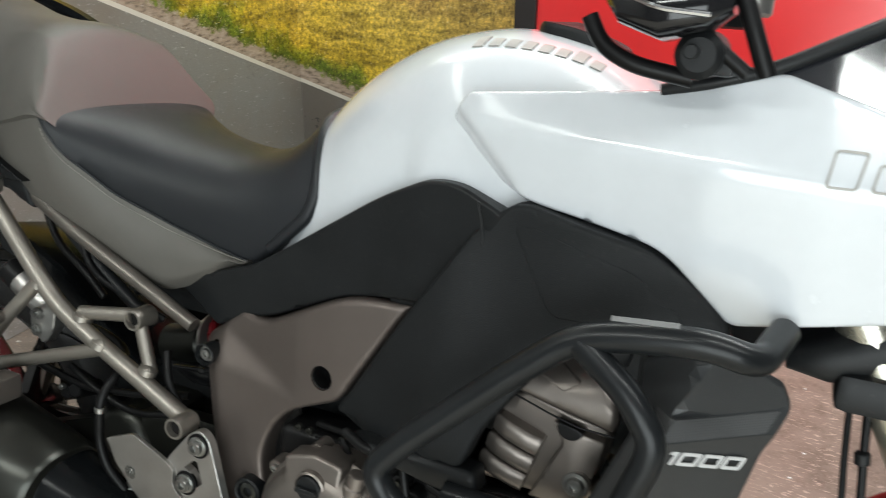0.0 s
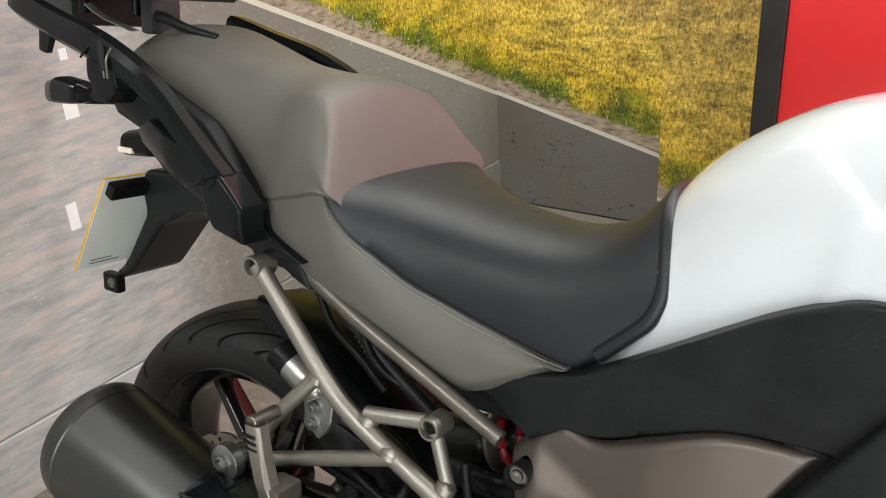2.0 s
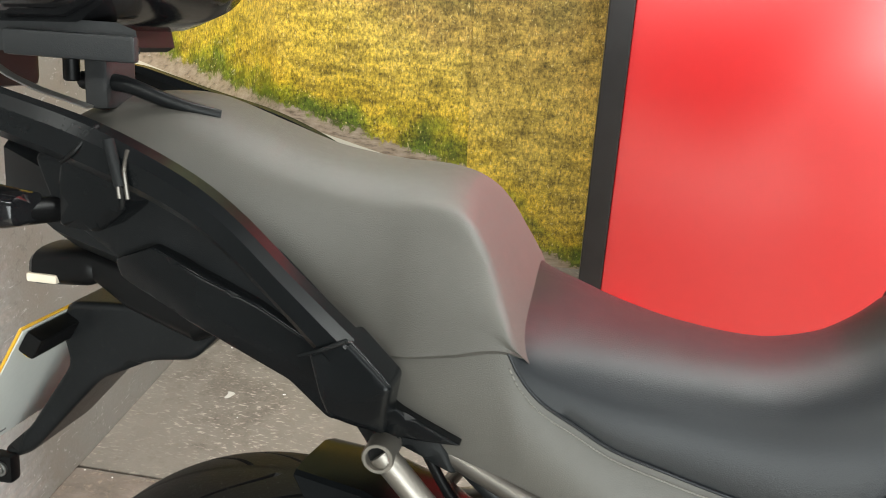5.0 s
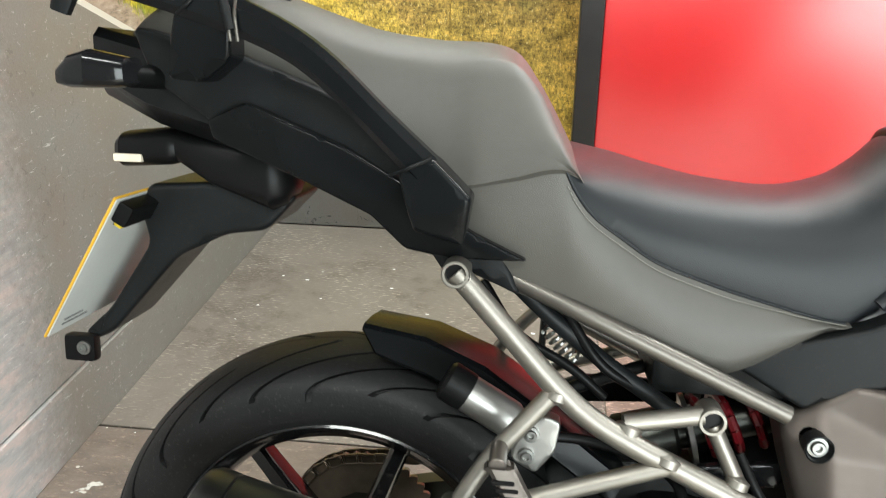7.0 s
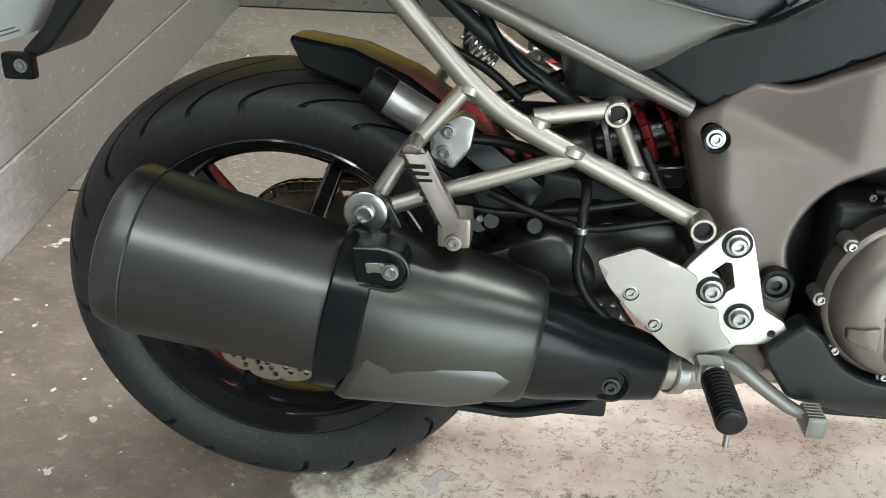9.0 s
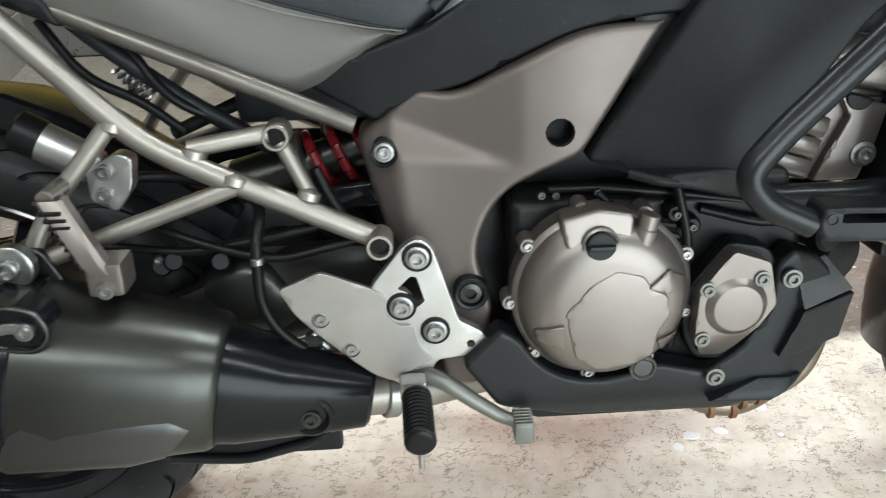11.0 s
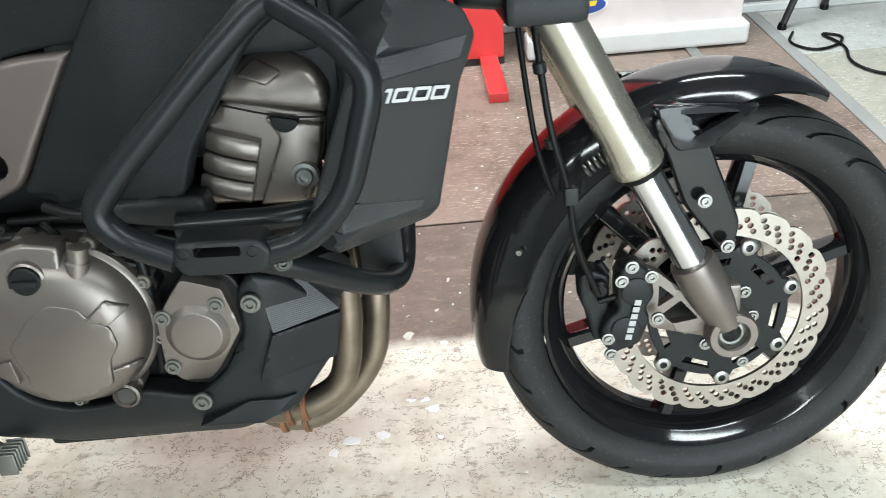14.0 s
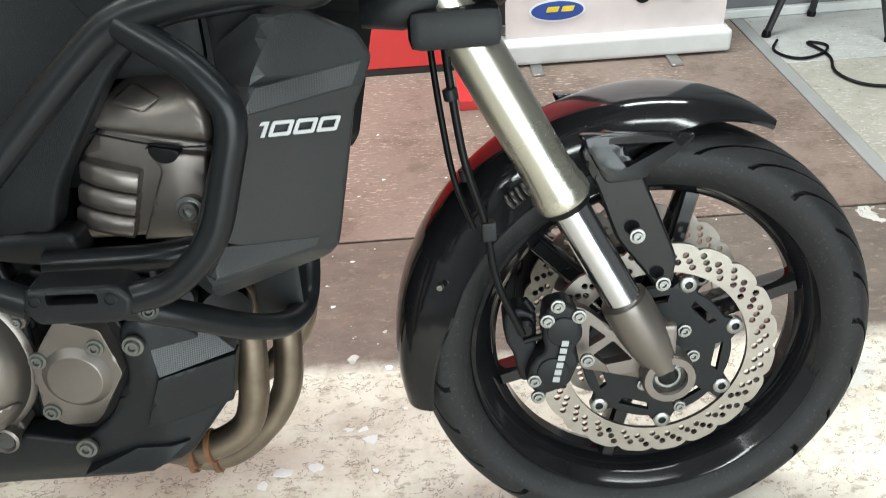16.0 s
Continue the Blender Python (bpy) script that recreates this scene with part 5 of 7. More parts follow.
cover = part("frame_cover", slab(outline([(0.494, 0.608, 0.008), (0.563, 0.659, 0.006), (0.604, 0.655, 0.02), (0.67, 0.69, 0.03), (0.735, 0.722, 0.03), (0.815, 0.727, 0.004), (0.732, 0.592, 0.012), (0.692, 0.575, 0.03), (0.653, 0.554, 0.03), (0.628, 0.517, 0.03), (0.619, 0.475, 0.02), (0.638, 0.423, 0.02), (0.631, 0.381, 0.02), (0.622, 0.318, 0.012), (0.584, 0.322, 0.012), (0.572, 0.372), (0.56, 0.43), (0.523, 0.502), (0.506, 0.559)], 0.01), cover_y, 0.05, 0.008, 0.0075, [(0.7085, 0.617, 0.0155), (0.524, 0.598, 0.0125)]), BRONZE, bike, "bronze-grey metallic frame cover", 60)
mirrored(cover)
part("grommet", turned((0.7085, -0.175, 0.617), (0, -1, 0), [(0.016, -0.02), (0.0175, 0.0), (0.0165, 0.002), (0.0145, 0.0), (0.0135, -0.02), (0.001, -0.02)], 28), HOSE_BLACK, cover, "dark recessed hole")
part("bolt_cup", turned((0.524, -0.164, 0.598), (0, -1, 0), [(0.013, -0.02), (0.0148, 0.002), (0.0135, 0.003), (0.0122, 0.0), (0.0118, -0.008), (0.001, -0.008)], 28), BLACK_PLASTIC, cover)
part("hole_rim", turned((0.7085, -0.1765, 0.617), (0, -1, 0), [(0.0165, -0.006), (0.0182, -0.001), (0.0178, 0.0012), (0.0168, 0.0006)], 32, True), BRIGHT, cover)
bolt(cover, 0.524, -0.158, 0.598, 0.0075)
part("pivot_boss", turned((0.612, -0.184, 0.439), (0, -1, 0), [(0.0195, -0.02), (0.0195, 0.002), (0.0175, 0.004), (0.0145, 0.003), (0.0135, -0.004), (0.001, -0.004)], 32), BLACK_PLASTIC, cover, "black swingarm pivot cup")
part("pivot_nut", turned((0.612, -0.184, 0.439), (0, -1, 0), [(0.0118, -0.01), (0.0118, 0.0), (0.0065, 0.001), (0.006, -0.006), (0.001, -0.006)], 24), SHIELD, cover)

# radiator side cover, with its number
def rad_y(x, z):
    crest = 1.075 + 0.33 * (z - 0.583)
    return -0.287 + 0.95 * np.clip(x - crest, 0, 1) + 1.3 * np.clip(crest - x, 0, 1) + 0.9 * np.clip(z - 0.694, 0, 0.02) + 0.25 * np.clip(z - 0.714, 0, 1) - 0.7 * np.clip(0.582 - 0.42 * (x - 1.074) - z, 0, np.clip(0.02 - 0.2 * (x - 1.074), 0.002, 0.03)) + 0.9 * np.clip(0.555 - 0.2 * (x - 1.074) - z, 0, 1)


rad = part("radiator_cover", slab(outline([(1.084, 0.69), (1.075, 0.735), (1.12, 0.765), (1.16, 0.765), (1.2, 0.737), (1.211, 0.712), (1.192, 0.672), (1.162, 0.534, 0.008), (1.15, 0.52), (1.03, 0.53), (1.022, 0.545), (1.036, 0.567)], 0.006), rad_y, 0.012, 0.0025, 0.011,
           ridges=[[(1.115, 0.694), (1.15, 0.694), (1.198, 0.694)], [(1.115, 0.714), (1.15, 0.714), (1.198, 0.714)], [(1.06, 0.588), (1.09, 0.5755), (1.12, 0.563), (1.146, 0.5525)], [(1.05, 0.56), (1.09, 0.553), (1.14, 0.543)], [(1.074, 0.586), (1.09, 0.63), (1.113, 0.698)]]), MOULDED, bike, "black radiator side cover with woven facets", 20)
mirrored(rad)


for pts in ([(1.0865, 0.688), (1.108, 0.693), (1.0735, 0.592), (1.0405, 0.572)], [(1.098, 0.6955), (1.193, 0.6955), (1.202, 0.7125), (1.1, 0.7125)], [(1.05, 0.5635), (1.073, 0.5835), (1.147, 0.5525), (1.143, 0.5465)]):
    part("facet", slab(outline(pts, 0.0015), lambda x, z: rad_y(x, z) - 0.0012, 0.004, 0.0004, 0.006), WEAVE, rad, "facet with woven texture", 20)


def number():
    """The printed 1000 in slanted open figures."""
    d = Vector((1, 0.95, -0.24)).normalized()
    up = Vector((0.25, 0.1, 1)).normalized()
    n = d.cross(up).normalized()
    up = n.cross(d)
    m = Matrix((d, up, n)).transposed().to_4x4()
    m.translation = Vector((1.1165, rad_y(np.array(1.1165), np.array(0.672)) - 0.003, 0.6735))

    def slant(pts):
        return [(x + 0.32 * z, z, *c) for x, z, *c in pts]
    tall, wide, line = 0.0132, 0.0222, 0.0031
    one = outline(slant([(0.0045, 0), (0.0082, 0), (0.0082, tall), (0.0005, tall), (-0.0008, tall - line), (0.0045, tall - line)]), 0.0006)
    zero = outline(slant([(0, 0), (wide, 0), (wide, tall), (0, tall)]), 0.0024)
    core = outline(slant([(line * 1.2, line), (wide - line * 1.2, line), (wide - line * 1.2, tall - line), (line * 1.2, tall - line)]), 0.0012)
    at = 0.0
    for char in "1000":
        bm = slab(one, 0, 0.0012, 0, 0.01) if char == "1" else slab(zero, 0, 0.0012, 0, 0.01, [core])
        ob = part("digit", bm, PALE_PRINT, rad, "white printed digit " + char)
        ob.matrix_basis = m @ Matrix.Translation((at, 0, 0)) @ Matrix.Rotation(radians(-90), 4, "X")
        at += 0.0115 if char == "1" else wide + 0.0028


number()

# belly pan
def belly_y(x, z):
    return -0.222 + 0.45 * np.clip(x - 0.965, 0, 1) + 0.6 * np.clip(0.318 - z, 0, 1)


belly = part("belly_pan", slab(outline([(0.598, 0.37), (0.64, 0.412, 0.006), (0.662, 0.398), (0.685, 0.363, 0.02), (0.725, 0.342, 0.02), (0.775, 0.342, 0.02), (0.815, 0.36, 0.02), (0.845, 0.352), (0.875, 0.345), (0.91, 0.372), (0.938, 0.42), (0.938, 0.47), (0.955, 0.49, 0.008), (0.99, 0.476), (1.04, 0.423), (1.03, 0.37), (0.98, 0.312), (0.91, 0.278), (0.72, 0.285), (0.64, 0.31)], 0.01), belly_y, 0.03, 0.006, 0.014), BLACK_PLASTIC, bike, "faceted black belly pan")
mirrored(belly)
part("facet", slab(outline([(0.963, 0.464), (1.005, 0.47), (1.043, 0.427), (0.972, 0.421)], 0.002), lambda x, z: belly_y(x, z) - 0.012 + 0.42 * (z - 0.42), 0.02, 0.001, 0.01), WEAVE, belly, "facet with woven texture")
part("facet", slab(outline([(0.971, 0.419), (1.043, 0.424), (1.032, 0.369), (0.949, 0.364)], 0.002), lambda x, z: belly_y(x, z) - 0.012 - 0.06 * (z - 0.42), 0.02, 0.001, 0.01), BLACK_PLASTIC, belly, "flat black facet")
for pts in ([(0.925, 0.366), (0.98, 0.3665), (1.02, 0.36), (0.975, 0.354), (0.925, 0.357)], [(0.874, 0.314), (0.931, 0.336), (0.984, 0.335), (0.945, 0.311)]):
    part("facet", slab(outline(pts, 0.0015), lambda x, z: belly_y(x, z) - 0.008 + 0.5 * (z - 0.33), 0.02, 0.001, 0.008), BLACK_PLASTIC, belly, "raised black wedge")
bolt(belly, 0.954, -0.228, 0.459, 0.0075, PEDAL)
bolt(belly, 0.881, -0.228, 0.342, 0.0075, PEDAL)
part("pan_bottom", box(0.68, 0.9, -0.19, 0.19, 0.272, 0.3, 0.01), BLACK_PLASTIC, belly)

# ---- engine ----
engine = new("engine")
engine.parent = bike
tagged(engine, "warm grey four-cylinder engine with round clutch cover")
part("crankcase", merge(box(0.655, 0.98, -0.185, 0.185, 0.33, 0.545, 0.012, 3), box(0.58, 0.66, -0.14, 0.14, 0.36, 0.56, 0.02)), HOSE_BLACK, engine, "black crankcase")
CX, CZ = 0.751, 0.446


def clutch_cover():
    prof = [(0.098, 0.02), (0.098, -0.008), (0.0955, -0.011), (0.0925, -0.0125), (0.09, -0.022), (0.085, -0.031), (0.078, -0.038), (0.068, -0.0435), (0.05, -0.0465), (0.001, -0.047)]
    return turned((CX, -0.205, CZ), (0, 1, 0), prof, 96)


clutch = part("clutch_cover", clutch_cover(), ENGINE, engine, "round satin clutch cover", 26)
for k in range(9):
    a = radians(24 + 40 * k)
    x, z = CX + 0.099 * math.cos(a), CZ + 0.099 * math.sin(a)
    part("boss", turned((x, -0.2, z), (0, -1, 0), [(0.0095, -0.012), (0.0095, 0.01), (0.008, 0.012), (0.001, 0.012)], 16), ENGINE, clutch)
    bolt(clutch, x, -0.212, z, 0.0052, washer=False)
DOME = [(0.0, -0.252), (0.05, -0.2515), (0.068, -0.2485), (0.078, -0.243), (0.085, -0.236), (0.09, -0.227), (0.0925, -0.2175), (0.11, -0.214)]


def dome_y(x, z):
    r = np.hypot(x - CX, z - CZ)
    return np.interp(r, [d[0] for d in DOME], [d[1] for d in DOME]) - 0.002


# flat shoulder that carries the filler and the lever, a round centre plate and two sharp wedges
part("filler_shoulder", slab(outline([(0.7, 0.541), (0.739, 0.551), (0.776, 0.545), (0.772, 0.497), (0.757, 0.477), (0.736, 0.468, 0.004), (0.731, 0.48), (0.722, 0.498), (0.705, 0.512)], 0.006), lambda x, z: -0.2455 + 0.18 * np.clip(z - 0.5, 0, 1), 0.03, 0.004, 0.008), ENGINE, clutch)
CENTRE = [(0.704, 0.442), (0.731, 0.474), (0.757, 0.489), (0.785, 0.482), (0.792, 0.471), (0.812, 0.458), (0.816, 0.436), (0.804, 0.418), (0.800, 0.389), (0.778, 0.378), (0.741, 0.373), (0.717, 0.389)]
part("centre_plate", slab(outline(CENTRE, 0.005), lambda x, z: -0.2555 + 0.9 * np.hypot(x - 0.762, z - 0.428) ** 2, 0.014, 0.002, 0.008), ENGINE, clutch, sharp=40)
for pts in ([(0.812, 0.487), (0.79, 0.468), (0.811, 0.46), (0.833, 0.474)], [(0.803, 0.407), (0.83, 0.409), (0.83, 0.4), (0.812, 0.389)], [(0.704, 0.43), (0.673, 0.422), (0.676, 0.408), (0.706, 0.4)]):
    part("raised_wing", slab(outline(pts, 0.003), lambda x, z: dome_y(x, z) - 0.003, 0.02, 0.0015, 0.006), ENGINE, clutch)
part("oil_filler_cap", merge(turned((0.74, -0.246, 0.515), (0, -1, 0), [(0.0155, -0.012), (0.0155, 0.003), (0.014, 0.0045), (0.001, 0.0045)], 30), box(0.7265, 0.7535, -0.2565, -0.247, 0.512, 0.518, 0.002)), BLACK_PLASTIC, clutch, "black oil filler cap")
part("filler_neck", turned((0.74, -0.238, 0.515), (0, -1, 0), [(0.0205, -0.01), (0.0195, 0.008), (0.0172, 0.0095), (0.0158, 0.006)], 30), ENGINE, clutch)
part("sight_glass", turned((0.799, -0.217, 0.357), (0, -1, 0), [(0.0145, -0.01), (0.015, 0.01), (0.0125, 0.012), (0.0105, 0.008), (0.001, 0.008)], 28), ENGINE, clutch, "round oil sight glass")
part("lens", turned((0.799, -0.2255, 0.357), (0, -1, 0), [(0.0102, 0), (0.01, 0.0012), (0.001, 0.0016)], 24), DARK_GLASS, clutch)
# cable lever at the top of the cover
part("lever_mount", merge(rod((0.781, -0.232, 0.488), (0.79, -0.232, 0.528), 0.0125, 20), turned((0.791, -0.232, 0.53), (0.2, 0, 1), [(0.0105, -0.004), (0.0105, 0.012), (0.007, 0.014)], 18)), ENGINE, clutch)
part("release_lever", merge(tube([(0.77, -0.225, 0.585), (0.8, -0.235, 0.578), (0.84, -0.232, 0.572)], 0.006, 0.01, 10), tube([(0.84, -0.23, 0.572), (0.9, -0.22, 0.556), (0.96, -0.205, 0.55), (1.02, -0.19, 0.548)], 0.0042, 0.02, 8)), HOSE_BLACK, engine, "black clutch lever and cable")
pk = outline([(0.853, 0.446), (0.866, 0.468), (0.887, 0.495), (0.927, 0.481), (0.939, 0.431), (0.905, 0.378), (0.891, 0.363), (0.863, 0.367), (0.852, 0.396)], 0.005)
pickup = part("pickup_cover", slab(pk, lambda x, z: -0.232 + 0.5 * np.clip(0.392 + 0.25 * (x - 0.87) - z, 0, 1), 0.04, 0.001, 0.008), ENGINE, engine, "hexagonal satin side cover")
part("raised_disc", turned((0.894, -0.231, 0.431), (0, -1, 0), [(0.0345, -0.004), (0.034, 0.001), (0.0272, 0.0075), (0.0255, 0.0082), (0.001, 0.0083)], 44), ENGINE, pickup)
for x, z in ((0.919, 0.463), (0.861, 0.453), (0.86, 0.393)):
    bolt(pickup, x, -0.233, z, 0.0062, PEDAL)
part("gasket", slab(outline([(0.843, 0.44), (0.888, 0.5), (0.934, 0.49), (0.948, 0.46), (0.946, 0.42), (0.905, 0.352), (0.86, 0.357), (0.845, 0.39)], 0.012), -0.212, 0.02, 0.004), HOSE_BLACK, pickup)

# cylinder block with three ribs and a head cover
block = part("cylinder", slab(outline([(0.912, 0.556), (0.93, 0.64), (0.955, 0.668), (1.054, 0.645), (1.046, 0.6), (1.028, 0.553)], 0.008), lambda x, z: -0.183 + 0.25 * np.clip(x - 1.02, 0, 1), 0.366, 0.006, 0.015), ENGINE, engine, "warm grey cylinder block")
for k in range(3):
    dx, dz = 0.0066 * k, 0.0222 * k

    def barrel(x, z):
        v = (z - 0.5785 - dz) + 0.33 * (x - 0.943 - dx)
        return -0.203 + 2.4e5 * v ** 4 + 0.6 * soft(0.93 + dx - x, 0.006) + 0.25 * soft(x - 0.955 - dx, 0.006)
    rib = slab(outline([(0.916 + dx, 0.5755 + dz, 0.005), (0.9215 + dx, 0.597 + dz, 0.005), (0.974 + dx, 0.5795 + dz, 0.002), (0.9675 + dx, 0.5585 + dz, 0.002)], 0.003), barrel, 0.03, 0.0012, 0.004)
    part("rib", rib, ENGINE, block, sharp=45)
part("flank", slab(outline([(0.976, 0.556), (1.007, 0.625), (0.994, 0.648), (1.05, 0.634), (1.043, 0.6), (1.026, 0.556)], 0.004), lambda x, z: -0.196 + 0.2 * np.clip(x - 1.02, 0, 1), 0.02, 0.003, 0.01), ENGINE, block)
head = part("head_cover", slab(outline([(0.948, 0.668, 0.006), (0.955, 0.688, 0.012), (0.985, 0.71, 0.016), (1.022, 0.706, 0.016), (1.048, 0.69, 0.018), (1.06, 0.665, 0.012), (1.056, 0.646, 0.006), (1.0, 0.656, 0.01)], 0.01), lambda x, z: -0.192 + 1.6 * np.clip(z - 0.69, 0, 1) + 0.4 * np.clip(z - 0.672, 0, 0.018), 0.35, 0.009, 0.009), ENGINE, engine, "smooth warm grey head cover", 60)
part("half_moon_plug", slab([(1.014 + 0.0145 * math.cos(k), 0.6465 + 0.0145 * math.sin(k)) for k in (radians(166 + 180 * j / 14) for j in range(15))], -0.1985, 0.012, 0.001, 0.006), HOSE_BLACK, head)
part("head_line", tube([(0.95, -0.193, 0.665), (0.99, -0.193, 0.653), (1.02, -0.193, 0.646), (1.056, -0.186, 0.642)], 0.0011, 0.004, 8), HOSE_BLACK, head)
part("access_plate", slab(outline([(0.972, 0.691), (1.0, 0.68), (1.016, 0.691), (0.988, 0.703)], 0.003), lambda x, z: -0.196 + 1.6 * np.clip(z - 0.69, 0, 1) + 0.4 * np.clip(z - 0.672, 0, 0.018), 0.02, 0.0015, 0.01), ENGINE, head)
part("boss", turned((1.026, -0.188, 0.585), (0, -1, 0), [(0.016, -0.02), (0.0155, 0.006), (0.0125, 0.009), (0.001, 0.009)], 26), ENGINE, block)
bolt(block, 1.026, -0.197, 0.585, 0.0095)
part("intake_shroud", merge(box(0.78, 0.95, -0.17, 0.17, 0.6, 0.83, 0.02), box(0.9, 1.06, -0.16, 0.16, 0.7, 0.85, 0.02)), BLACK_PLASTIC, engine, "black airbox and shrouds")
# The second box is added to darken the see-through gap behind the cover.
part("radiator", merge(box(1.07, 1.12, -0.19, 0.19, 0.46, 0.8, 0.008), box(0.99, 1.09, -0.15, 0.15, 0.6, 0.82, 0.02)), BLACK_PLASTIC, bike, "black radiator core with an added filler box")
part("coolant_cap", merge(turned((1.0, -0.195, 0.492), (0.2, -1, 0.2), [(0.016, -0.03), (0.016, 0.006), (0.012, 0.01), (0.001, 0.01)], 20), tube([(1.0, -0.16, 0.492), (1.03, -0.15, 0.5), (1.06, -0.12, 0.53)], 0.014, 0.02, 12)), HOSE_BLACK, bike, "black water pipe and cap")
part("horn", turned((1.03, -0.17, 0.46), (0.5, -1, 0), [(0.03, -0.02), (0.033, 0.0), (0.028, 0.01), (0.001, 0.012)], 28), HOSE_BLACK, bike, "black horn")

# small dark fittings behind the clutch cover and between cover and belly
for k, (x, z) in enumerate(((0.655, 0.385), (0.83, 0.53), (0.848, 0.515), (0.845, 0.48))):
    b = part("fitting", turned((x, -0.196, z), (0, -1, 0), [(0.011, -0.02), (0.011, 0.004), (0.008, 0.008), (0.001, 0.008)], 14), HOSE_BLACK, engine)
    bolt(engine, x, -0.206, z, 0.0042, SHIELD, washer=False)
for pts in ([(0.7, -0.165, 0.55), (0.76, -0.175, 0.553), (0.84, -0.18, 0.545), (0.93, -0.18, 0.53)], [(0.83, -0.2, 0.56), (0.845, -0.206, 0.5), (0.842, -0.206, 0.42), (0.835, -0.2, 0.37)], [(0.86, -0.19, 0.53), (0.92, -0.2, 0.515), (0.97, -0.19, 0.51)]):
    part("hose", tube(pts, 0.0055, 0.02, 10), HOSE_BLACK, engine)

for x, z in ((0.688, 0.553), (0.703, 0.552), (0.748, 0.553), (0.752, 0.535)):
    bolt(engine, x, -0.19, z, 0.0045, SHIELD, washer=False)
for pts in ([(0.748, -0.192, 0.553), (0.768, -0.2, 0.535), (0.778, -0.205, 0.515)], [(0.775, -0.2, 0.53), (0.8, -0.205, 0.522), (0.83, -0.2, 0.515)], [(0.79, -0.195, 0.535), (0.815, -0.202, 0.51), (0.835, -0.2, 0.502)]):
    part("hose", tube(pts, 0.0042, 0.01, 8), HOSE_BLACK, engine)
# Two black blocks added to darken see-through gaps behind the frame and spring.
part("backing", box(0.64, 0.875, -0.12, 0.12, 0.49, 0.685, 0.02, 3), BLACK_PLASTIC, bike, "black block added behind the frame")
part("backing_box", box(0.44, 0.6, 0.02, 0.12, 0.42, 0.6, 0.012, 2), BLACK_PLASTIC, bike, "black block added behind the spring")

# ---- exhaust ----
exhaust = new("exhaust")
exhaust.parent = bike
tagged(exhaust, "satin black silencer with pewter heat shield and steel headers")


def oval_rings(stations, n=48, power=2.0):
    rings = []
    for x, y, z, ry, rz, tilt in stations:
        ring = []
        for j in range(n):
            a = 2 * math.pi * j / n
            c, s = math.cos(a), math.sin(a)
            dy, dz = ry * math.copysign(abs(c) ** (2 / power), c), rz * math.copysign(abs(s) ** (2 / power), s)
            ring.append((x + tilt * dz, y + dy, z + dz))
        rings.append(ring)
    return rings


TLT = 0.2
part("silencer", loft(oval_rings([(-0.095, -0.25, 0.465, 0.056, 0.058, 0.25), (-0.112, -0.25, 0.469, 0.064, 0.066, 0.26), (-0.119, -0.25, 0.47, 0.07, 0.073, 0.26), (-0.1205, -0.25, 0.47, 0.077, 0.08, 0.26), (-0.1175, -0.25, 0.469, 0.0835, 0.0865, 0.26), (-0.109, -0.25, 0.467, 0.087, 0.09, 0.25), (-0.1, -0.251, 0.4645, 0.088, 0.091, 0.24), (-0.087, -0.252, 0.461, 0.088, 0.091, 0.23), (-0.0855, -0.252, 0.4605, 0.0865, 0.0895, 0.23), (-0.084, -0.252, 0.46, 0.088, 0.091, 0.23), (0.0, -0.25, 0.441, 0.086, 0.0865, TLT), (0.1, -0.247, 0.418, 0.083, 0.082, TLT), (0.15, -0.245, 0.408, 0.08, 0.079, TLT)], power=2.1)), CAN, exhaust, "satin black silencer body")
shield = part("heat_shield", loft(oval_rings([(0.128, -0.246, 0.414, 0.085, 0.089, TLT), (0.134, -0.246, 0.413, 0.0895, 0.093, TLT), (0.2, -0.245, 0.401, 0.087, 0.088, TLT), (0.3, -0.238, 0.384, 0.076, 0.076, TLT), (0.335, -0.234, 0.377, 0.071, 0.07, TLT), (0.342, -0.233, 0.375, 0.065, 0.066, TLT)], power=2.4)), SHIELD, exhaust, "pewter grey heat shield", 30)
part("shield_step", loft(oval_rings([(0.15, -0.249, 0.376, 0.083, 0.05, 0.5), (0.16, -0.249, 0.372, 0.0855, 0.05, 0.5), (0.28, -0.243, 0.354, 0.075, 0.04, 0.9), (0.305, -0.24, 0.349, 0.07, 0.03, 0.9)], power=3.2)), CAN, shield, "lower step of the shield")
part("front_shield", loft(oval_rings([(0.32, -0.226, 0.374, 0.06, 0.066, TLT), (0.36, -0.222, 0.362, 0.057, 0.06, TLT), (0.4, -0.216, 0.35, 0.05, 0.05, TLT), (0.46, -0.206, 0.335, 0.04, 0.04, TLT), (0.492, -0.2, 0.326, 0.032, 0.034, TLT), (0.496, -0.2, 0.325, 0.026, 0.028, TLT)], power=2.6)), SATIN_BLACK, exhaust, "satin black front exhaust cover", 30)
part("shield_band", loft(oval_rings([(0.118, -0.246, 0.416, 0.088, 0.0905, TLT), (0.121, -0.246, 0.4155, 0.092, 0.0955, TLT), (0.158, -0.246, 0.409, 0.0905, 0.0935, TLT), (0.162, -0.246, 0.408, 0.087, 0.09, TLT)], power=2.3)), SATIN_BLACK, exhaust, "black band at the edge of the shield", 30)
TAB = Matrix.Translation((0.192, 0, 0.491)) @ Matrix.Diagonal((0.72, 1, 0.74, 1)) @ Matrix.Translation((-0.182, 0, -0.476))
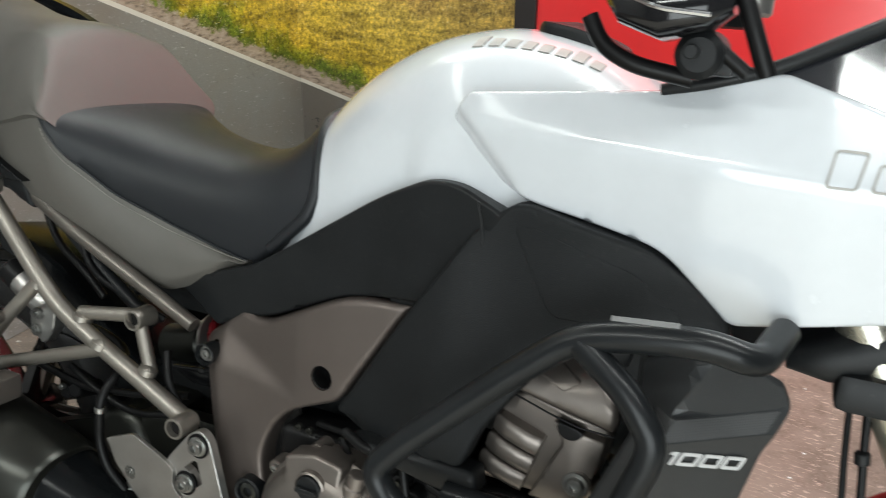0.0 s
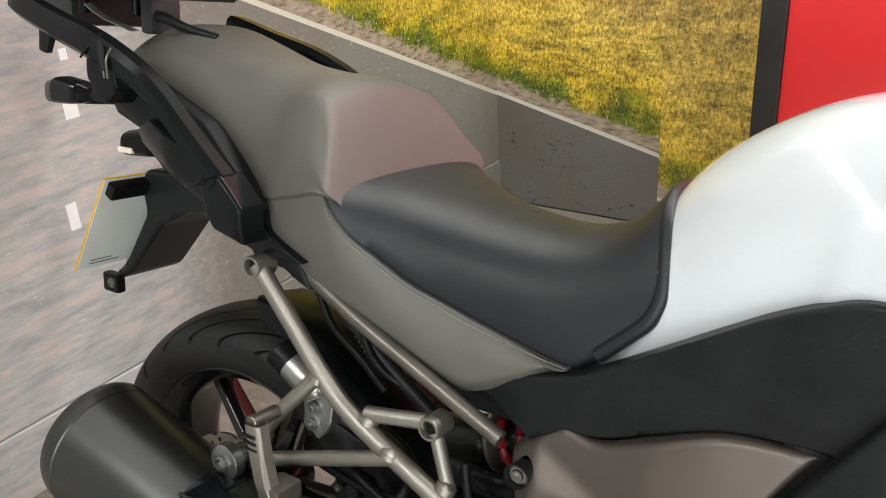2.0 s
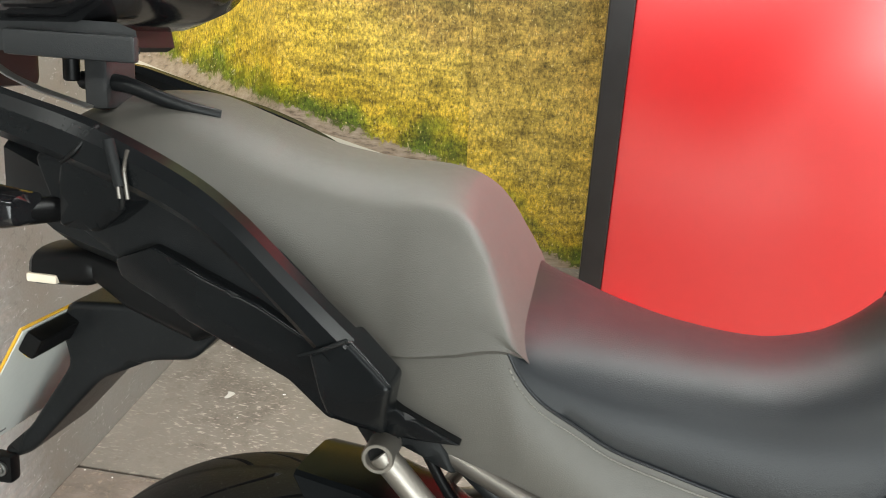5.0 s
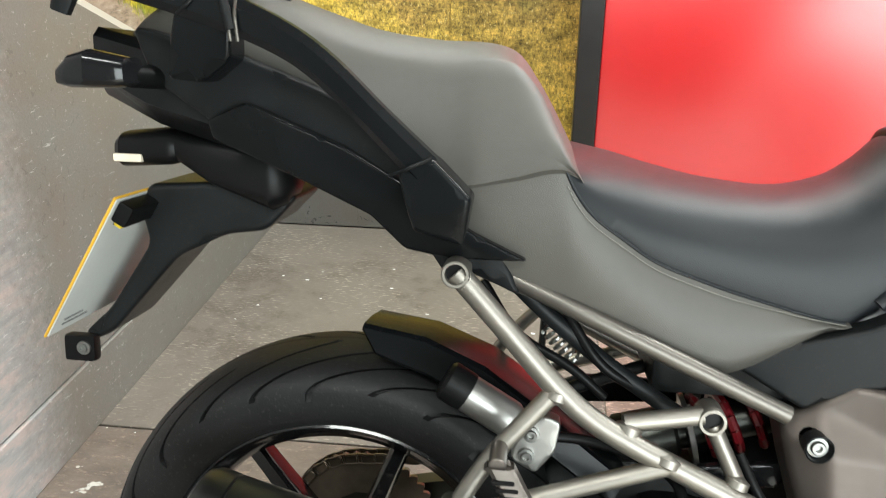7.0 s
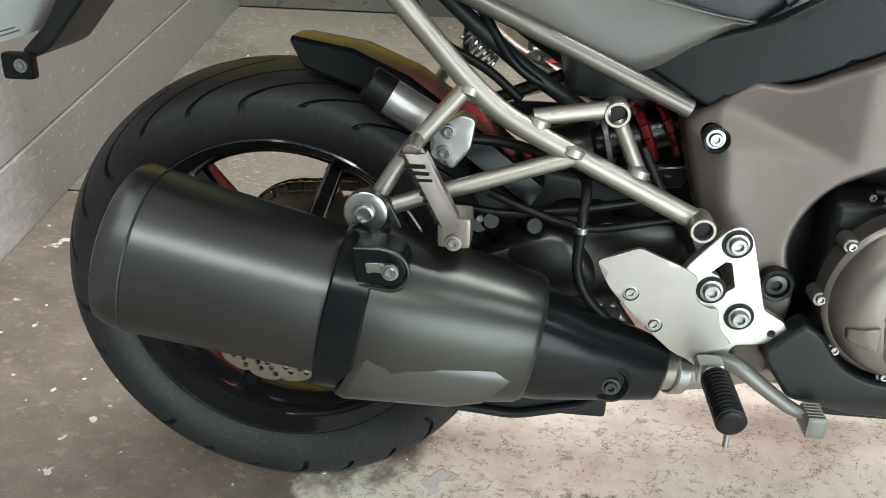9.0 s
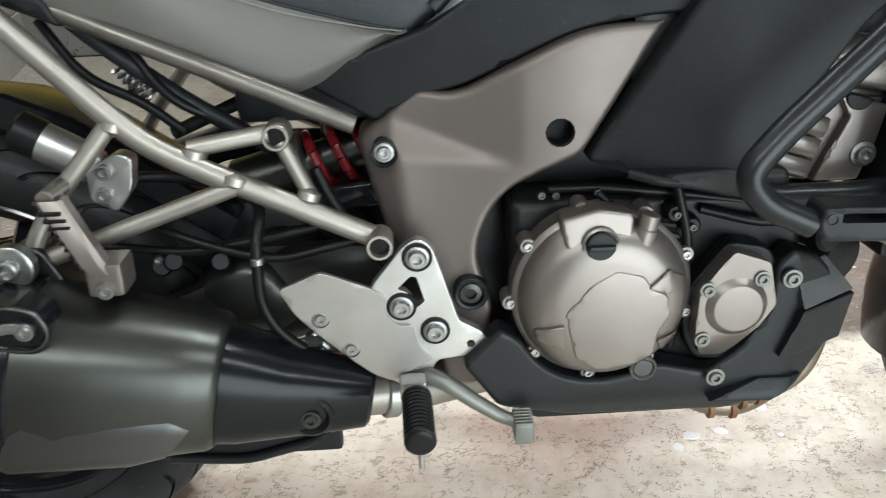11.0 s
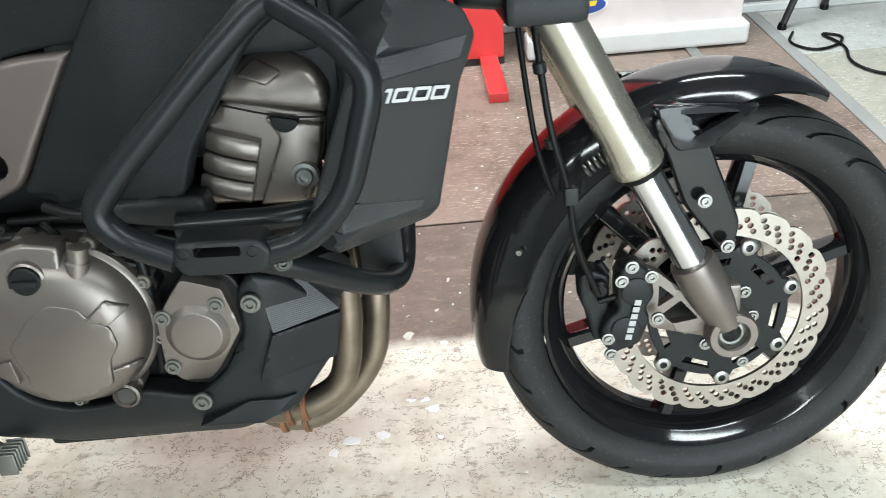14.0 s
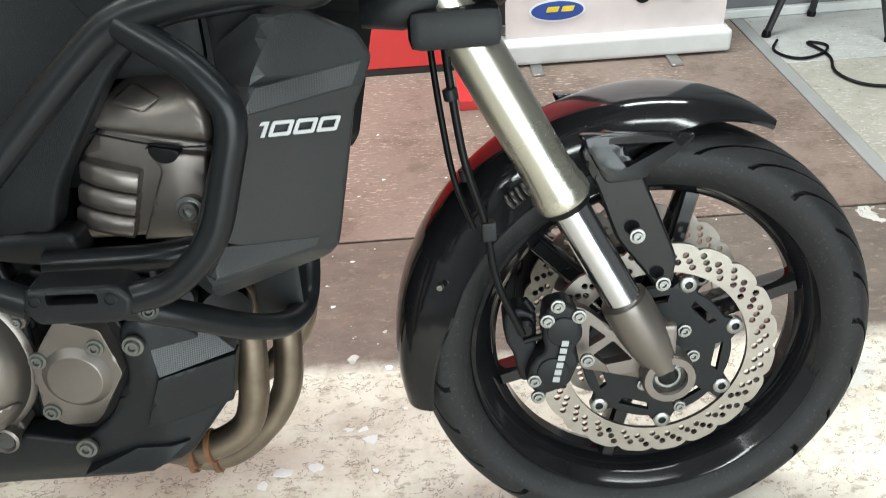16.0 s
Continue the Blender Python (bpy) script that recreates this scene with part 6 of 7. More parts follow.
tab = part("hanger_tab", slab(outline([(0.128, 0.503), (0.17, 0.506, 0.01), (0.2, 0.493, 0.02), (0.207, 0.466, 0.02), (0.188, 0.447, 0.02), (0.13, 0.452)], 0.006), -0.3185, 0.04, 0.004, 0.01), SATIN_BLACK, exhaust, "black hanger recess")
tab.matrix_basis = TAB
part("recess_rim", tube([(0.13, -0.318, 0.504), (0.17, -0.319, 0.507), (0.202, -0.319, 0.494), (0.2095, -0.319, 0.466), (0.189, -0.319, 0.444), (0.13, -0.318, 0.45)], 0.0028, 0.015, 8), SHIELD, tab, "pewter rim")
part("hanger_clip", slab(outline([(0.146, 0.486), (0.166, 0.487), (0.192, 0.483, 0.006), (0.194, 0.472, 0.006), (0.183, 0.468, 0.006), (0.16, 0.473), (0.149, 0.47)], 0.003), -0.323, 0.004, 0.0012, 0.01), STEEL, tab, "bright steel clip")
bolt(tab, 0.192, -0.3245, 0.491, 0.0062)
part("bolt_cup", turned((0.432, -0.252, 0.334), (0, -1, 0), [(0.024, -0.02), (0.024, 0.0), (0.02, 0.003), (0.014, -0.004), (0.001, -0.004)], 28), HOSE_BLACK, exhaust)
bolt(exhaust, 0.432, -0.256, 0.334, 0.0075, SHIELD)
part("link_pipe", tube([(0.47, -0.19, 0.322), (0.54, -0.165, 0.31), (0.62, -0.12, 0.3), (0.7, -0.05, 0.27)], 0.027, 0.04, 24), TUBE_SILVER, exhaust, "bare steel link pipe")
part("clamp", turned((0.515, -0.175, 0.314), (0.9, 0.3, -0.16), [(0.029, -0.009), (0.031, -0.007), (0.031, 0.007), (0.029, 0.009)], 28), STEEL, exhaust)
for k, y in enumerate((-0.135, -0.05, 0.05, 0.135)):
    dx = 0.03 if k in (1, 2) else 0.0
    if k in (0, 3):
        pts = [(1.0, y, 0.6), (1.04, y, 0.53), (1.045, y, 0.4), (1.036, y, 0.323), (1.024, y, 0.288), (0.994, y, 0.268), (0.95, y, 0.256), (0.9, y * 0.8, 0.25), (0.75, y * 0.3, 0.26)]
    else:
        q = 1.75
        pts = [(1.02, y, 0.6), (1.07, y * 1.3, 0.53), (1.076, y * q, 0.39), (1.073, y * q, 0.35), (1.067, y * q, 0.307), (1.046, y * q, 0.268), (1.01, y * q, 0.23), (0.975, y * q, 0.21), (0.93, y * q, 0.214), (0.88, y * 1.2, 0.235), (0.75, y * 0.6, 0.26)]
    part("header_pipe", tube(pts, 0.0175, 0.05, 20), HEADER, exhaust, "heat-stained header pipe")
part("collector", loft(oval_rings([(0.925, -0.06, 0.24, 0.05, 0.026, 0), (0.89, -0.04, 0.25, 0.075, 0.034, 0), (0.7, 0.0, 0.265, 0.09, 0.045, 0), (0.6, -0.05, 0.28, 0.05, 0.035, 0)])), HEADER, exhaust, "heat-stained collector")
for x, y, z in ((0.955, -0.135, 0.257), (0.975, -0.135, 0.2625), (0.935, -0.0875, 0.2135), (0.965, -0.0875, 0.211)):
    part("clamp", turned((x, y, z), (1, 0, 0.1), [(0.0185, -0.004), (0.021, -0.003), (0.021, 0.003), (0.0185, 0.004)], 20), RUST, exhaust, "rusty pipe clamp")

# ---- swingarm, shock, rear frame ----
swing = part("swingarm", merge(loft([[(x, y + dy, z + dz) for dy, dz in ((-w, -h * 0.6), (-w, h * 0.6), (-w * 0.6, h), (w * 0.6, h), (w, h * 0.6), (w, -h * 0.6), (w * 0.6, -h), (-w * 0.6, -h))] for x, y, z, w, h in ((-0.06, -0.125, 0.315, 0.012, 0.03), (0.0, -0.125, 0.318, 0.015, 0.035), (0.2, -0.122, 0.36, 0.018, 0.04), (0.42, -0.118, 0.425, 0.02, 0.055), (0.58, -0.11, 0.44, 0.022, 0.04))]),
                               loft([[(x, y + dy, z + dz) for dy, dz in ((-w, -h), (-w, h), (w, h), (w, -h))] for x, y, z, w, h in ((-0.06, 0.135, 0.315, 0.012, 0.03), (0.2, 0.13, 0.36, 0.018, 0.04), (0.58, 0.11, 0.44, 0.022, 0.04))]),
                               box(0.36, 0.44, -0.11, 0.11, 0.4, 0.48, 0.02)), SHIELD, bike, "dark pewter swingarm")
part("axle_nut", turned((0, -0.14, 0.315), (0, -1, 0), [(0.018, 0), (0.018, 0.014), (0.012, 0.018), (0.001, 0.018)], 6), STEEL, swing)
shock = part("shock_absorber", merge(rod((0.36, -0.012, 0.528), (0.53, -0.008, 0.576), 0.024, 20), rod((0.335, -0.012, 0.521), (0.41, -0.012, 0.542), 0.033, 24)), SHIELD, bike, "dark steel rear shock absorber")


def coil(a, b, r, turns, wire):
    a, b = Vector(a), Vector(b)
    d = (b - a).normalized()
    s = d.orthogonal().normalized()
    u = d.cross(s)
    pts = [a.lerp(b, k / (turns * 14)) + (s * math.cos(2 * math.pi * k / 14) + u * math.sin(2 * math.pi * k / 14)) * r for k in range(turns * 14 + 1)]
    return tube(pts, wire, 0, 8)


part("spring", coil((0.432, -0.012, 0.548), (0.515, -0.008, 0.572), 0.036, 3, 0.0062), SPRING_RED, shock, "bright red coil spring")
part("spring_seat", turned((0.424, -0.012, 0.546), (0.96, 0, 0.27), [(0.03, -0.004), (0.043, -0.004), (0.044, 0.002), (0.03, 0.004)], 28), BRIGHT, shock)
part("lower_trim", slab(outline([(0.4, 0.53), (0.52, 0.545), (0.515, 0.515), (0.44, 0.51)], 0.01), -0.09, 0.01, 0.003), GLOSS_BLACK, bike)

subframe = new("rear_frame")
subframe.parent = bike
tagged(subframe, "champagne silver tubular rear frame")
for s in (-1, 1):
    def P(x, y, z):
        return (x, -s * y, z)
    part("tube", tube([P(0.148, -0.178, 0.766), P(0.206, -0.178, 0.703), P(0.25, -0.18, 0.655), P(0.288, -0.182, 0.621), P(0.335, -0.184, 0.596), P(0.509, -0.184, 0.513)], 0.0122, 0.03, 18), TUBE_SILVER, subframe)
    part("tube", tube([P(0.325, -0.176, 0.616), P(0.405, -0.165, 0.626)], 0.0098, 0.02, 16), TUBE_SILVER, subframe)
    part("tube", tube([P(0.417, -0.163, 0.615), P(0.446, -0.175, 0.556)], 0.0088, 0.02, 16), TUBE_SILVER, subframe)
    part("tube", tube([P(0.375, -0.186, 0.578), P(0.255, -0.19, 0.538), P(0.16, -0.2, 0.508)], 0.0098, 0.03, 16), TUBE_SILVER, subframe)
    part("tube", tube([P(0.252, -0.182, 0.646), P(0.187, -0.195, 0.572), P(0.148, -0.205, 0.505)], 0.0098, 0.03, 16), TUBE_SILVER, subframe)
    # Same paint as the other tubes; the seat's shade is in its colour.
    part("tube", tube([P(0.13, -0.13, 0.785), P(0.28, -0.15, 0.722), P(0.494, -0.15, 0.627)], 0.0102, 0.05, 18), RIB_AND_SHADED_TUBE, subframe)
    for x, y, z, r in ((0.148, -0.19, 0.766, 0.0145), (0.414, -0.161, 0.623, 0.0145), (0.515, -0.196, 0.51, 0.0145)):
        part("lug", turned(P(x, y + (0.02 if x < 0.2 else 0.006), z), (0, s, 0), [(r, -0.012), (r, 0.02), (r * 0.93, 0.0215), (r * 0.74, 0.0215), (r * 0.72, 0.008), (0.001, 0.008)], 28), TUBE_SILVER, subframe, "open-ended tube lug")
        # Black plug stands in for the shade down the tube's bore.
        part("bore_shade_plug", turned(P(x, y + (0.02 if x < 0.2 else 0.006), z), (0, s, 0), [(r * 0.7, 0.004), (r * 0.7, 0.0135), (0.001, 0.0137)], 24), HOSE_BLACK, subframe, "black plug for the shade inside the tube")
    for a, b in (((0.33, -0.178, 0.61), 0.014), ((0.37, -0.186, 0.582), 0.014), ((0.255, -0.182, 0.643), 0.013), ((0.443, -0.178, 0.56), 0.0125)):
        part("weld", turned(P(*a), (0.3, 0.2, 0.9), [(0.004, -0.009), (b, -0.004), (b, 0.004), (0.004, 0.009)], 14), TUBE_SILVER, subframe)
    part("bracket", slab(outline([(0.1, 0.81), (0.155, 0.8), (0.162, 0.765), (0.135, 0.76)], 0.008), -0.165 if s > 0 else 0.16, 0.006, 0.002), BLACK_PLASTIC, subframe)

big = part("hanger_bush", turned((0.153, -0.243, 0.521), (0, -1, 0), [(0.012, -0.05), (0.012, -0.01), (0.0235, -0.01), (0.0235, 0.004), (0.02, 0.006), (0.011, 0.006), (0.0105, 0.011), (0.008, 0.012), (0.007, 0.006), (0.001, 0.006)], 30), STEEL, exhaust, "zinc washer and hanger bolt")
part("hanger_stay", slab(outline([(0.135, 0.53), (0.17, 0.53), (0.2, 0.47), (0.155, 0.45)], 0.01), -0.215, 0.008, 0.003), CAN, exhaust)

# passenger footrest
pf = part("passenger_footrest", merge(loft([[(x + a * 0.0135, y - b * 0.0115, z + c * 0.0) for a, b, c in ((-1, -0.6, 0), (-0.6, -1, 0), (0.6, -1, 0), (1, -0.6, 0), (1, 0.6, 0), (0.6, 1, 0), (-0.6, 1, 0), (-1, 0.6, 0))] for x, y, z in ((0.2, -0.235, 0.585), (0.203, -0.238, 0.59), (0.222, -0.25, 0.56), (0.24, -0.258, 0.53), (0.246, -0.258, 0.52))]), box(0.232, 0.268, -0.268, -0.225, 0.495, 0.53, 0.006), rod((0.2, -0.2, 0.59), (0.2, -0.245, 0.59), 0.009)), ENGINE, bike, "folded alloy passenger footrest")
for k in range(9):
    part("rubber_rib", moved(box(-0.011, 0.011, -0.003, 0.003, -0.002, 0.002, 0.001, 1), Matrix.Translation((0.2065 + 0.0042 * k, -0.2535 - 0.0016 * k, 0.579 - 0.0068 * k))), HOSE_BLACK, pf)
bolt(pf, 0.25, -0.27, 0.503, 0.006)

# rear brake reservoir and its bracket
res = part("brake_reservoir", turned((0.138, -0.13, 0.632), (0.86, 0, -0.5), [(0.016, 0.024), (0.0215, 0.026), (0.0215, 0.082), (0.017, 0.09), (0.006, 0.092), (0.006, 0.11)], 28), BRIGHT, bike, "silver brake fluid reservoir with black cap")
part("cap", turned((0.138, -0.13, 0.632), (0.86, 0, -0.5), [(0.018, -0.004), (0.0225, 0.0), (0.0225, 0.026), (0.02, 0.028), (0.001, 0.028)], 20), HOSE_BLACK, res, "black screw cap")
part("clamp_bracket", slab(outline([(0.212, 0.592), (0.247, 0.612), (0.263, 0.606), (0.258, 0.572), (0.238, 0.546), (0.212, 0.56)], 0.006), -0.165, 0.02, 0.003, 0.012), BRIGHT, res, "silver bracket")
bolt(res, 0.232, -0.168, 0.592, 0.006)
bolt(res, 0.228, -0.168, 0.567, 0.006)
part("hose", tube([(0.238, -0.13, 0.575), (0.3, -0.12, 0.57), (0.36, -0.13, 0.555), (0.392, -0.17, 0.55), (0.386, -0.205, 0.52), (0.384, -0.205, 0.45), (0.4, -0.205, 0.415), (0.425, -0.2, 0.39)], 0.0062, 0.03, 10), HOSE_BLACK, bike, "black rubber fluid hose")
part("clip", turned((0.386, -0.205, 0.5), (0, 0, 1), [(0.0065, -0.004), (0.0075, -0.003), (0.0075, 0.003), (0.0065, 0.004)], 12), STEEL, bike)
part("master_cylinder", merge(rod((0.43, -0.17, 0.395), (0.478, -0.17, 0.33), 0.011), rod((0.438, -0.175, 0.385), (0.42, -0.195, 0.39), 0.009)), STEEL, bike, "steel rear brake cylinder")

# footrest plate
hp = part("footrest_plate", slab(outline([(0.495, 0.44, 0.01), (0.505, 0.468, 0.004), (0.525, 0.493, 0.008), (0.54, 0.511, 0.014), (0.556, 0.519, 0.014), (0.57, 0.508, 0.014), (0.597, 0.419, 0.004), (0.621, 0.405, 0.004), (0.628, 0.392, 0.006), (0.625, 0.378, 0.004), (0.571, 0.371, 0.006), (0.562, 0.35, 0.006), (0.535, 0.338), (0.515, 0.352)], 0.006), -0.209, 0.012, 0.0018, 0.012, [outline([(0.5450, 0.4750), (0.5520, 0.4740), (0.5600, 0.4450), (0.5500, 0.4370), (0.5460, 0.4500), (0.5400, 0.4570), (0.5310, 0.4610)], 0.0018), (0.609, 0.39, 0.0048)]), BRIGHT, bike, "satin silver footrest plate", 25)
for x, z in ((0.5535, 0.497), (0.5345, 0.44), (0.57, 0.409)):
    # Proud black disc paints a recess's shade on the flat plate.
    part("recess_shade_disc", turned((x, -0.2095, z), (0, -1, 0), [(0.0165, -0.004), (0.0165, 0.0006), (0.001, 0.0006)], 28), HOSE_BLACK, hp, "black disc for the shade of a bolt recess")
    bolt(hp, x, -0.212, z, 0.0098, washer=False)
    part("washer", turned((x, -0.2105, z), (0, -1, 0), [(0.0128, -0.001), (0.0128, 0.0018), (0.012, 0.0024), (0.0095, 0.0024)], 26), STEEL, hp)
part("heel_guard", slab(outline([(0.406, 0.4685, 0.004), (0.451, 0.487, 0.006), (0.503, 0.4655, 0.006), (0.5175, 0.455, 0.004), (0.517, 0.432, 0.012), (0.531, 0.419, 0.006), (0.545, 0.42, 0.006), (0.551, 0.392, 0.01), (0.566, 0.376, 0.003), (0.548, 0.366, 0.006), (0.521, 0.351, 0.006), (0.501, 0.36, 0.01), (0.478, 0.38, 0.01), (0.447, 0.41, 0.01), (0.421, 0.438, 0.01)], 0.004), -0.2145, 0.0055, 0.0007, 0.012, [(0.447, 0.431, 0.0095), (0.4775, 0.393, 0.0095)]), HEEL, hp, "matt grey heel guard", 25)
for x, z in ((0.447, 0.431), (0.4775, 0.393)):
    # Black disc paints the shade at the bottom of the guard's hole.
    part("recess_shade_disc", turned((x, -0.2085, z), (0, -1, 0), [(0.011, -0.004), (0.011, 0.0004), (0.001, 0.0004)], 20), HOSE_BLACK, hp, "black disc for the shade of a bolt recess")
    bolt(hp, x, -0.2105, z, 0.0062)
fp = part("rider_footrest", merge(tube([(0.54, -0.215, 0.35), (0.543, -0.24, 0.348), (0.546, -0.262, 0.347)], 0.011, 0.01, 14), box(0.528, 0.558, -0.24, -0.215, 0.335, 0.362, 0.006)), BRIGHT, bike, "alloy rider footrest")


def ribbed():
    prof = []
    for k in range(12):
        prof += [(0.0165, 0.0065 * k), (0.0165, 0.0065 * k + 0.004), (0.0145, 0.0065 * k + 0.0045), (0.0145, 0.0065 * k + 0.006)]
    bm = turned((0.546, -0.25, 0.35), (0.02, -1, -0.04), [(0.01, -0.002)] + prof + [(0.01, 0.08)], 20)
    return bm


part("rubber_grip", ribbed(), HOSE_BLACK, fp, "ribbed black rubber")
part("feeler", tube([(0.548, -0.318, 0.345), (0.548, -0.32, 0.312)], (0.004, 0.003), seg=10), STEEL, fp)
pedal = part("brake_pedal", tube([(0.545, -0.2, 0.35), (0.572, -0.222, 0.356), (0.61, -0.228, 0.328), (0.64, -0.23, 0.307), (0.658, -0.235, 0.302)], (0.0105, 0.0075), 0.02, 14), PEDAL, bike, "grey alloy brake pedal")
part("toe_pad", box(0.654, 0.672, -0.258, -0.222, 0.288, 0.312, 0.004), PEDAL, pedal)
for k in range(6):
    part("tread", box(0.6525, 0.6735, -0.257 + 0.006 * k, -0.2545 + 0.006 * k, 0.2865, 0.3135, 0.001, 1), PEDAL, pedal)
part("side_stand", tube([(0.62, 0.16, 0.3), (0.58, 0.25, 0.12), (0.6, 0.285, 0.062)], 0.012, 0.03, 12), BLACK_PLASTIC, bike, "black side stand")

# ---- crash bars ----
crash = new("crash_bar")
crash.parent = bike
tagged(crash, "black powder-coated engine crash bars with slider blocks")
for s in (1, -1):
    def P(x, y, z):
        return (x, s * y, z)
    part("bar", tube([P(0.918, -0.318, 0.557), P(0.872, -0.315, 0.578), P(0.852, -0.315, 0.606), P(0.88, -0.312, 0.64), P(0.98, -0.303, 0.735), P(1.03, -0.3, 0.778), P(1.08, -0.302, 0.79), P(1.14, -0.302, 0.797), P(1.178, -0.29, 0.785), P(1.192, -0.22, 0.795)], 0.0134, 0.045, 20), BAR_BLACK, crash)
    part("bar", tube([P(1.035, -0.302, 0.775), P(1.085, -0.313, 0.742), P(1.108, -0.316, 0.71), P(1.107, -0.316, 0.69), P(1.078, -0.316, 0.6), P(1.035, -0.318, 0.562), P(0.995, -0.318, 0.555)], 0.013, 0.04, 20), BAR_BLACK, crash)
    part("bar", tube([P(0.99, -0.312, 0.548), P(1.035, -0.292, 0.523), P(1.075, -0.258, 0.487), P(1.106, -0.218, 0.463), P(1.118, -0.165, 0.458), P(1.122, -0.14, 0.5), P(1.122, -0.13, 0.56)], 0.0128, 0.03, 18), BAR_BLACK, crash)
    part("bar", tube([P(0.9, -0.24, 0.558), P(1.0, -0.24, 0.557), P(1.05, -0.22, 0.557)], 0.0125, 0.02, 16), BAR_BLACK, crash)
    slot = outline([(0.938, 0.5625), (0.938, 0.572), (0.98, 0.5705), (0.98, 0.561)], 0.003)
    shape = outline([(0.922, 0.577), (0.996, 0.575), (1.008, 0.563), (1.003, 0.546), (0.992, 0.541), (0.926, 0.544), (0.917, 0.558)], 0.005)
    blk = part("slider_block", slab(shape, -0.333 if s > 0 else 0.298, 0.035, 0.005, 0.012, [slot]), BLACK_PLASTIC, crash, "black plastic slider block")
    for x, z in ((0.929, 0.5665), (0.99, 0.564)):
        part("recess", turned(P(x, -0.333, z), (0, -s, 0), [(0.0052, -0.004), (0.0055, 0.001), (0.0045, 0.0012), (0.004, -0.004), (0.001, -0.004)], 16), BLACK_PLASTIC, blk)
    bolt(crash, 1.013, s * -0.32, 0.545, 0.006, SHIELD, axis=(0.3, -s, 0))
part("marking", slab(outline([(1.06, 0.803), (1.115, 0.808), (1.115, 0.812), (1.06, 0.807)], 0.001), -0.312, 0.002, 0), GREY_MARK, crash, "pale worn sticker")

# ---- tail ----
tail = new("tail")
tail.parent = bike
tagged(tail, "black tail unit with grab rails, rack and plate holder")


def ribbon(stations):
    """A bevelled bar through stations of (x, y, z, width, height)."""
    rings = []
    for i, (x, y, z, w, h) in enumerate(stations):
        a, b = stations[max(i - 1, 0)], stations[min(i + 1, len(stations) - 1)]
        d = Vector((b[0] - a[0], b[1] - a[1], b[2] - a[2])).normalized()
        side = Vector((0, -1, 0))
        side = (side - d * side.dot(d)).normalized()
        up = side.cross(d) if side.cross(d).z > 0 else d.cross(side)
        ring = []
        for p, q in ((-1, -0.55), (-0.6, -1), (0.55, -1), (1, -0.55), (1, 0.5), (0.5, 1), (-0.6, 1), (-1, 0.5)):
            ring.append(Vector((x, y, z)) + side * (p * w / 2) + up * (q * h / 2))
        rings.append(ring)
    return loft(rings)


def smooth_stations(st, n):
    cols = list(zip(*st))
    k = list(range(len(st)))
    return [tuple(curve_at(list(zip(k, c)), (len(st) - 1) * i / n) for c in cols) for i in range(n + 1)]


RAIL = [(-0.296, -0.204, 1.0745, 0.028, 0.026), (-0.27, -0.206, 1.067, 0.032, 0.032), (-0.19, -0.21, 1.044, 0.034, 0.034), (-0.105, -0.213, 1.022, 0.036, 0.036), (-0.03, -0.214, 0.994, 0.034, 0.032), (0.018, -0.213, 0.965, 0.032, 0.029), (0.07, -0.21, 0.917, 0.032, 0.028), (0.118, -0.206, 0.871, 0.034, 0.032)]
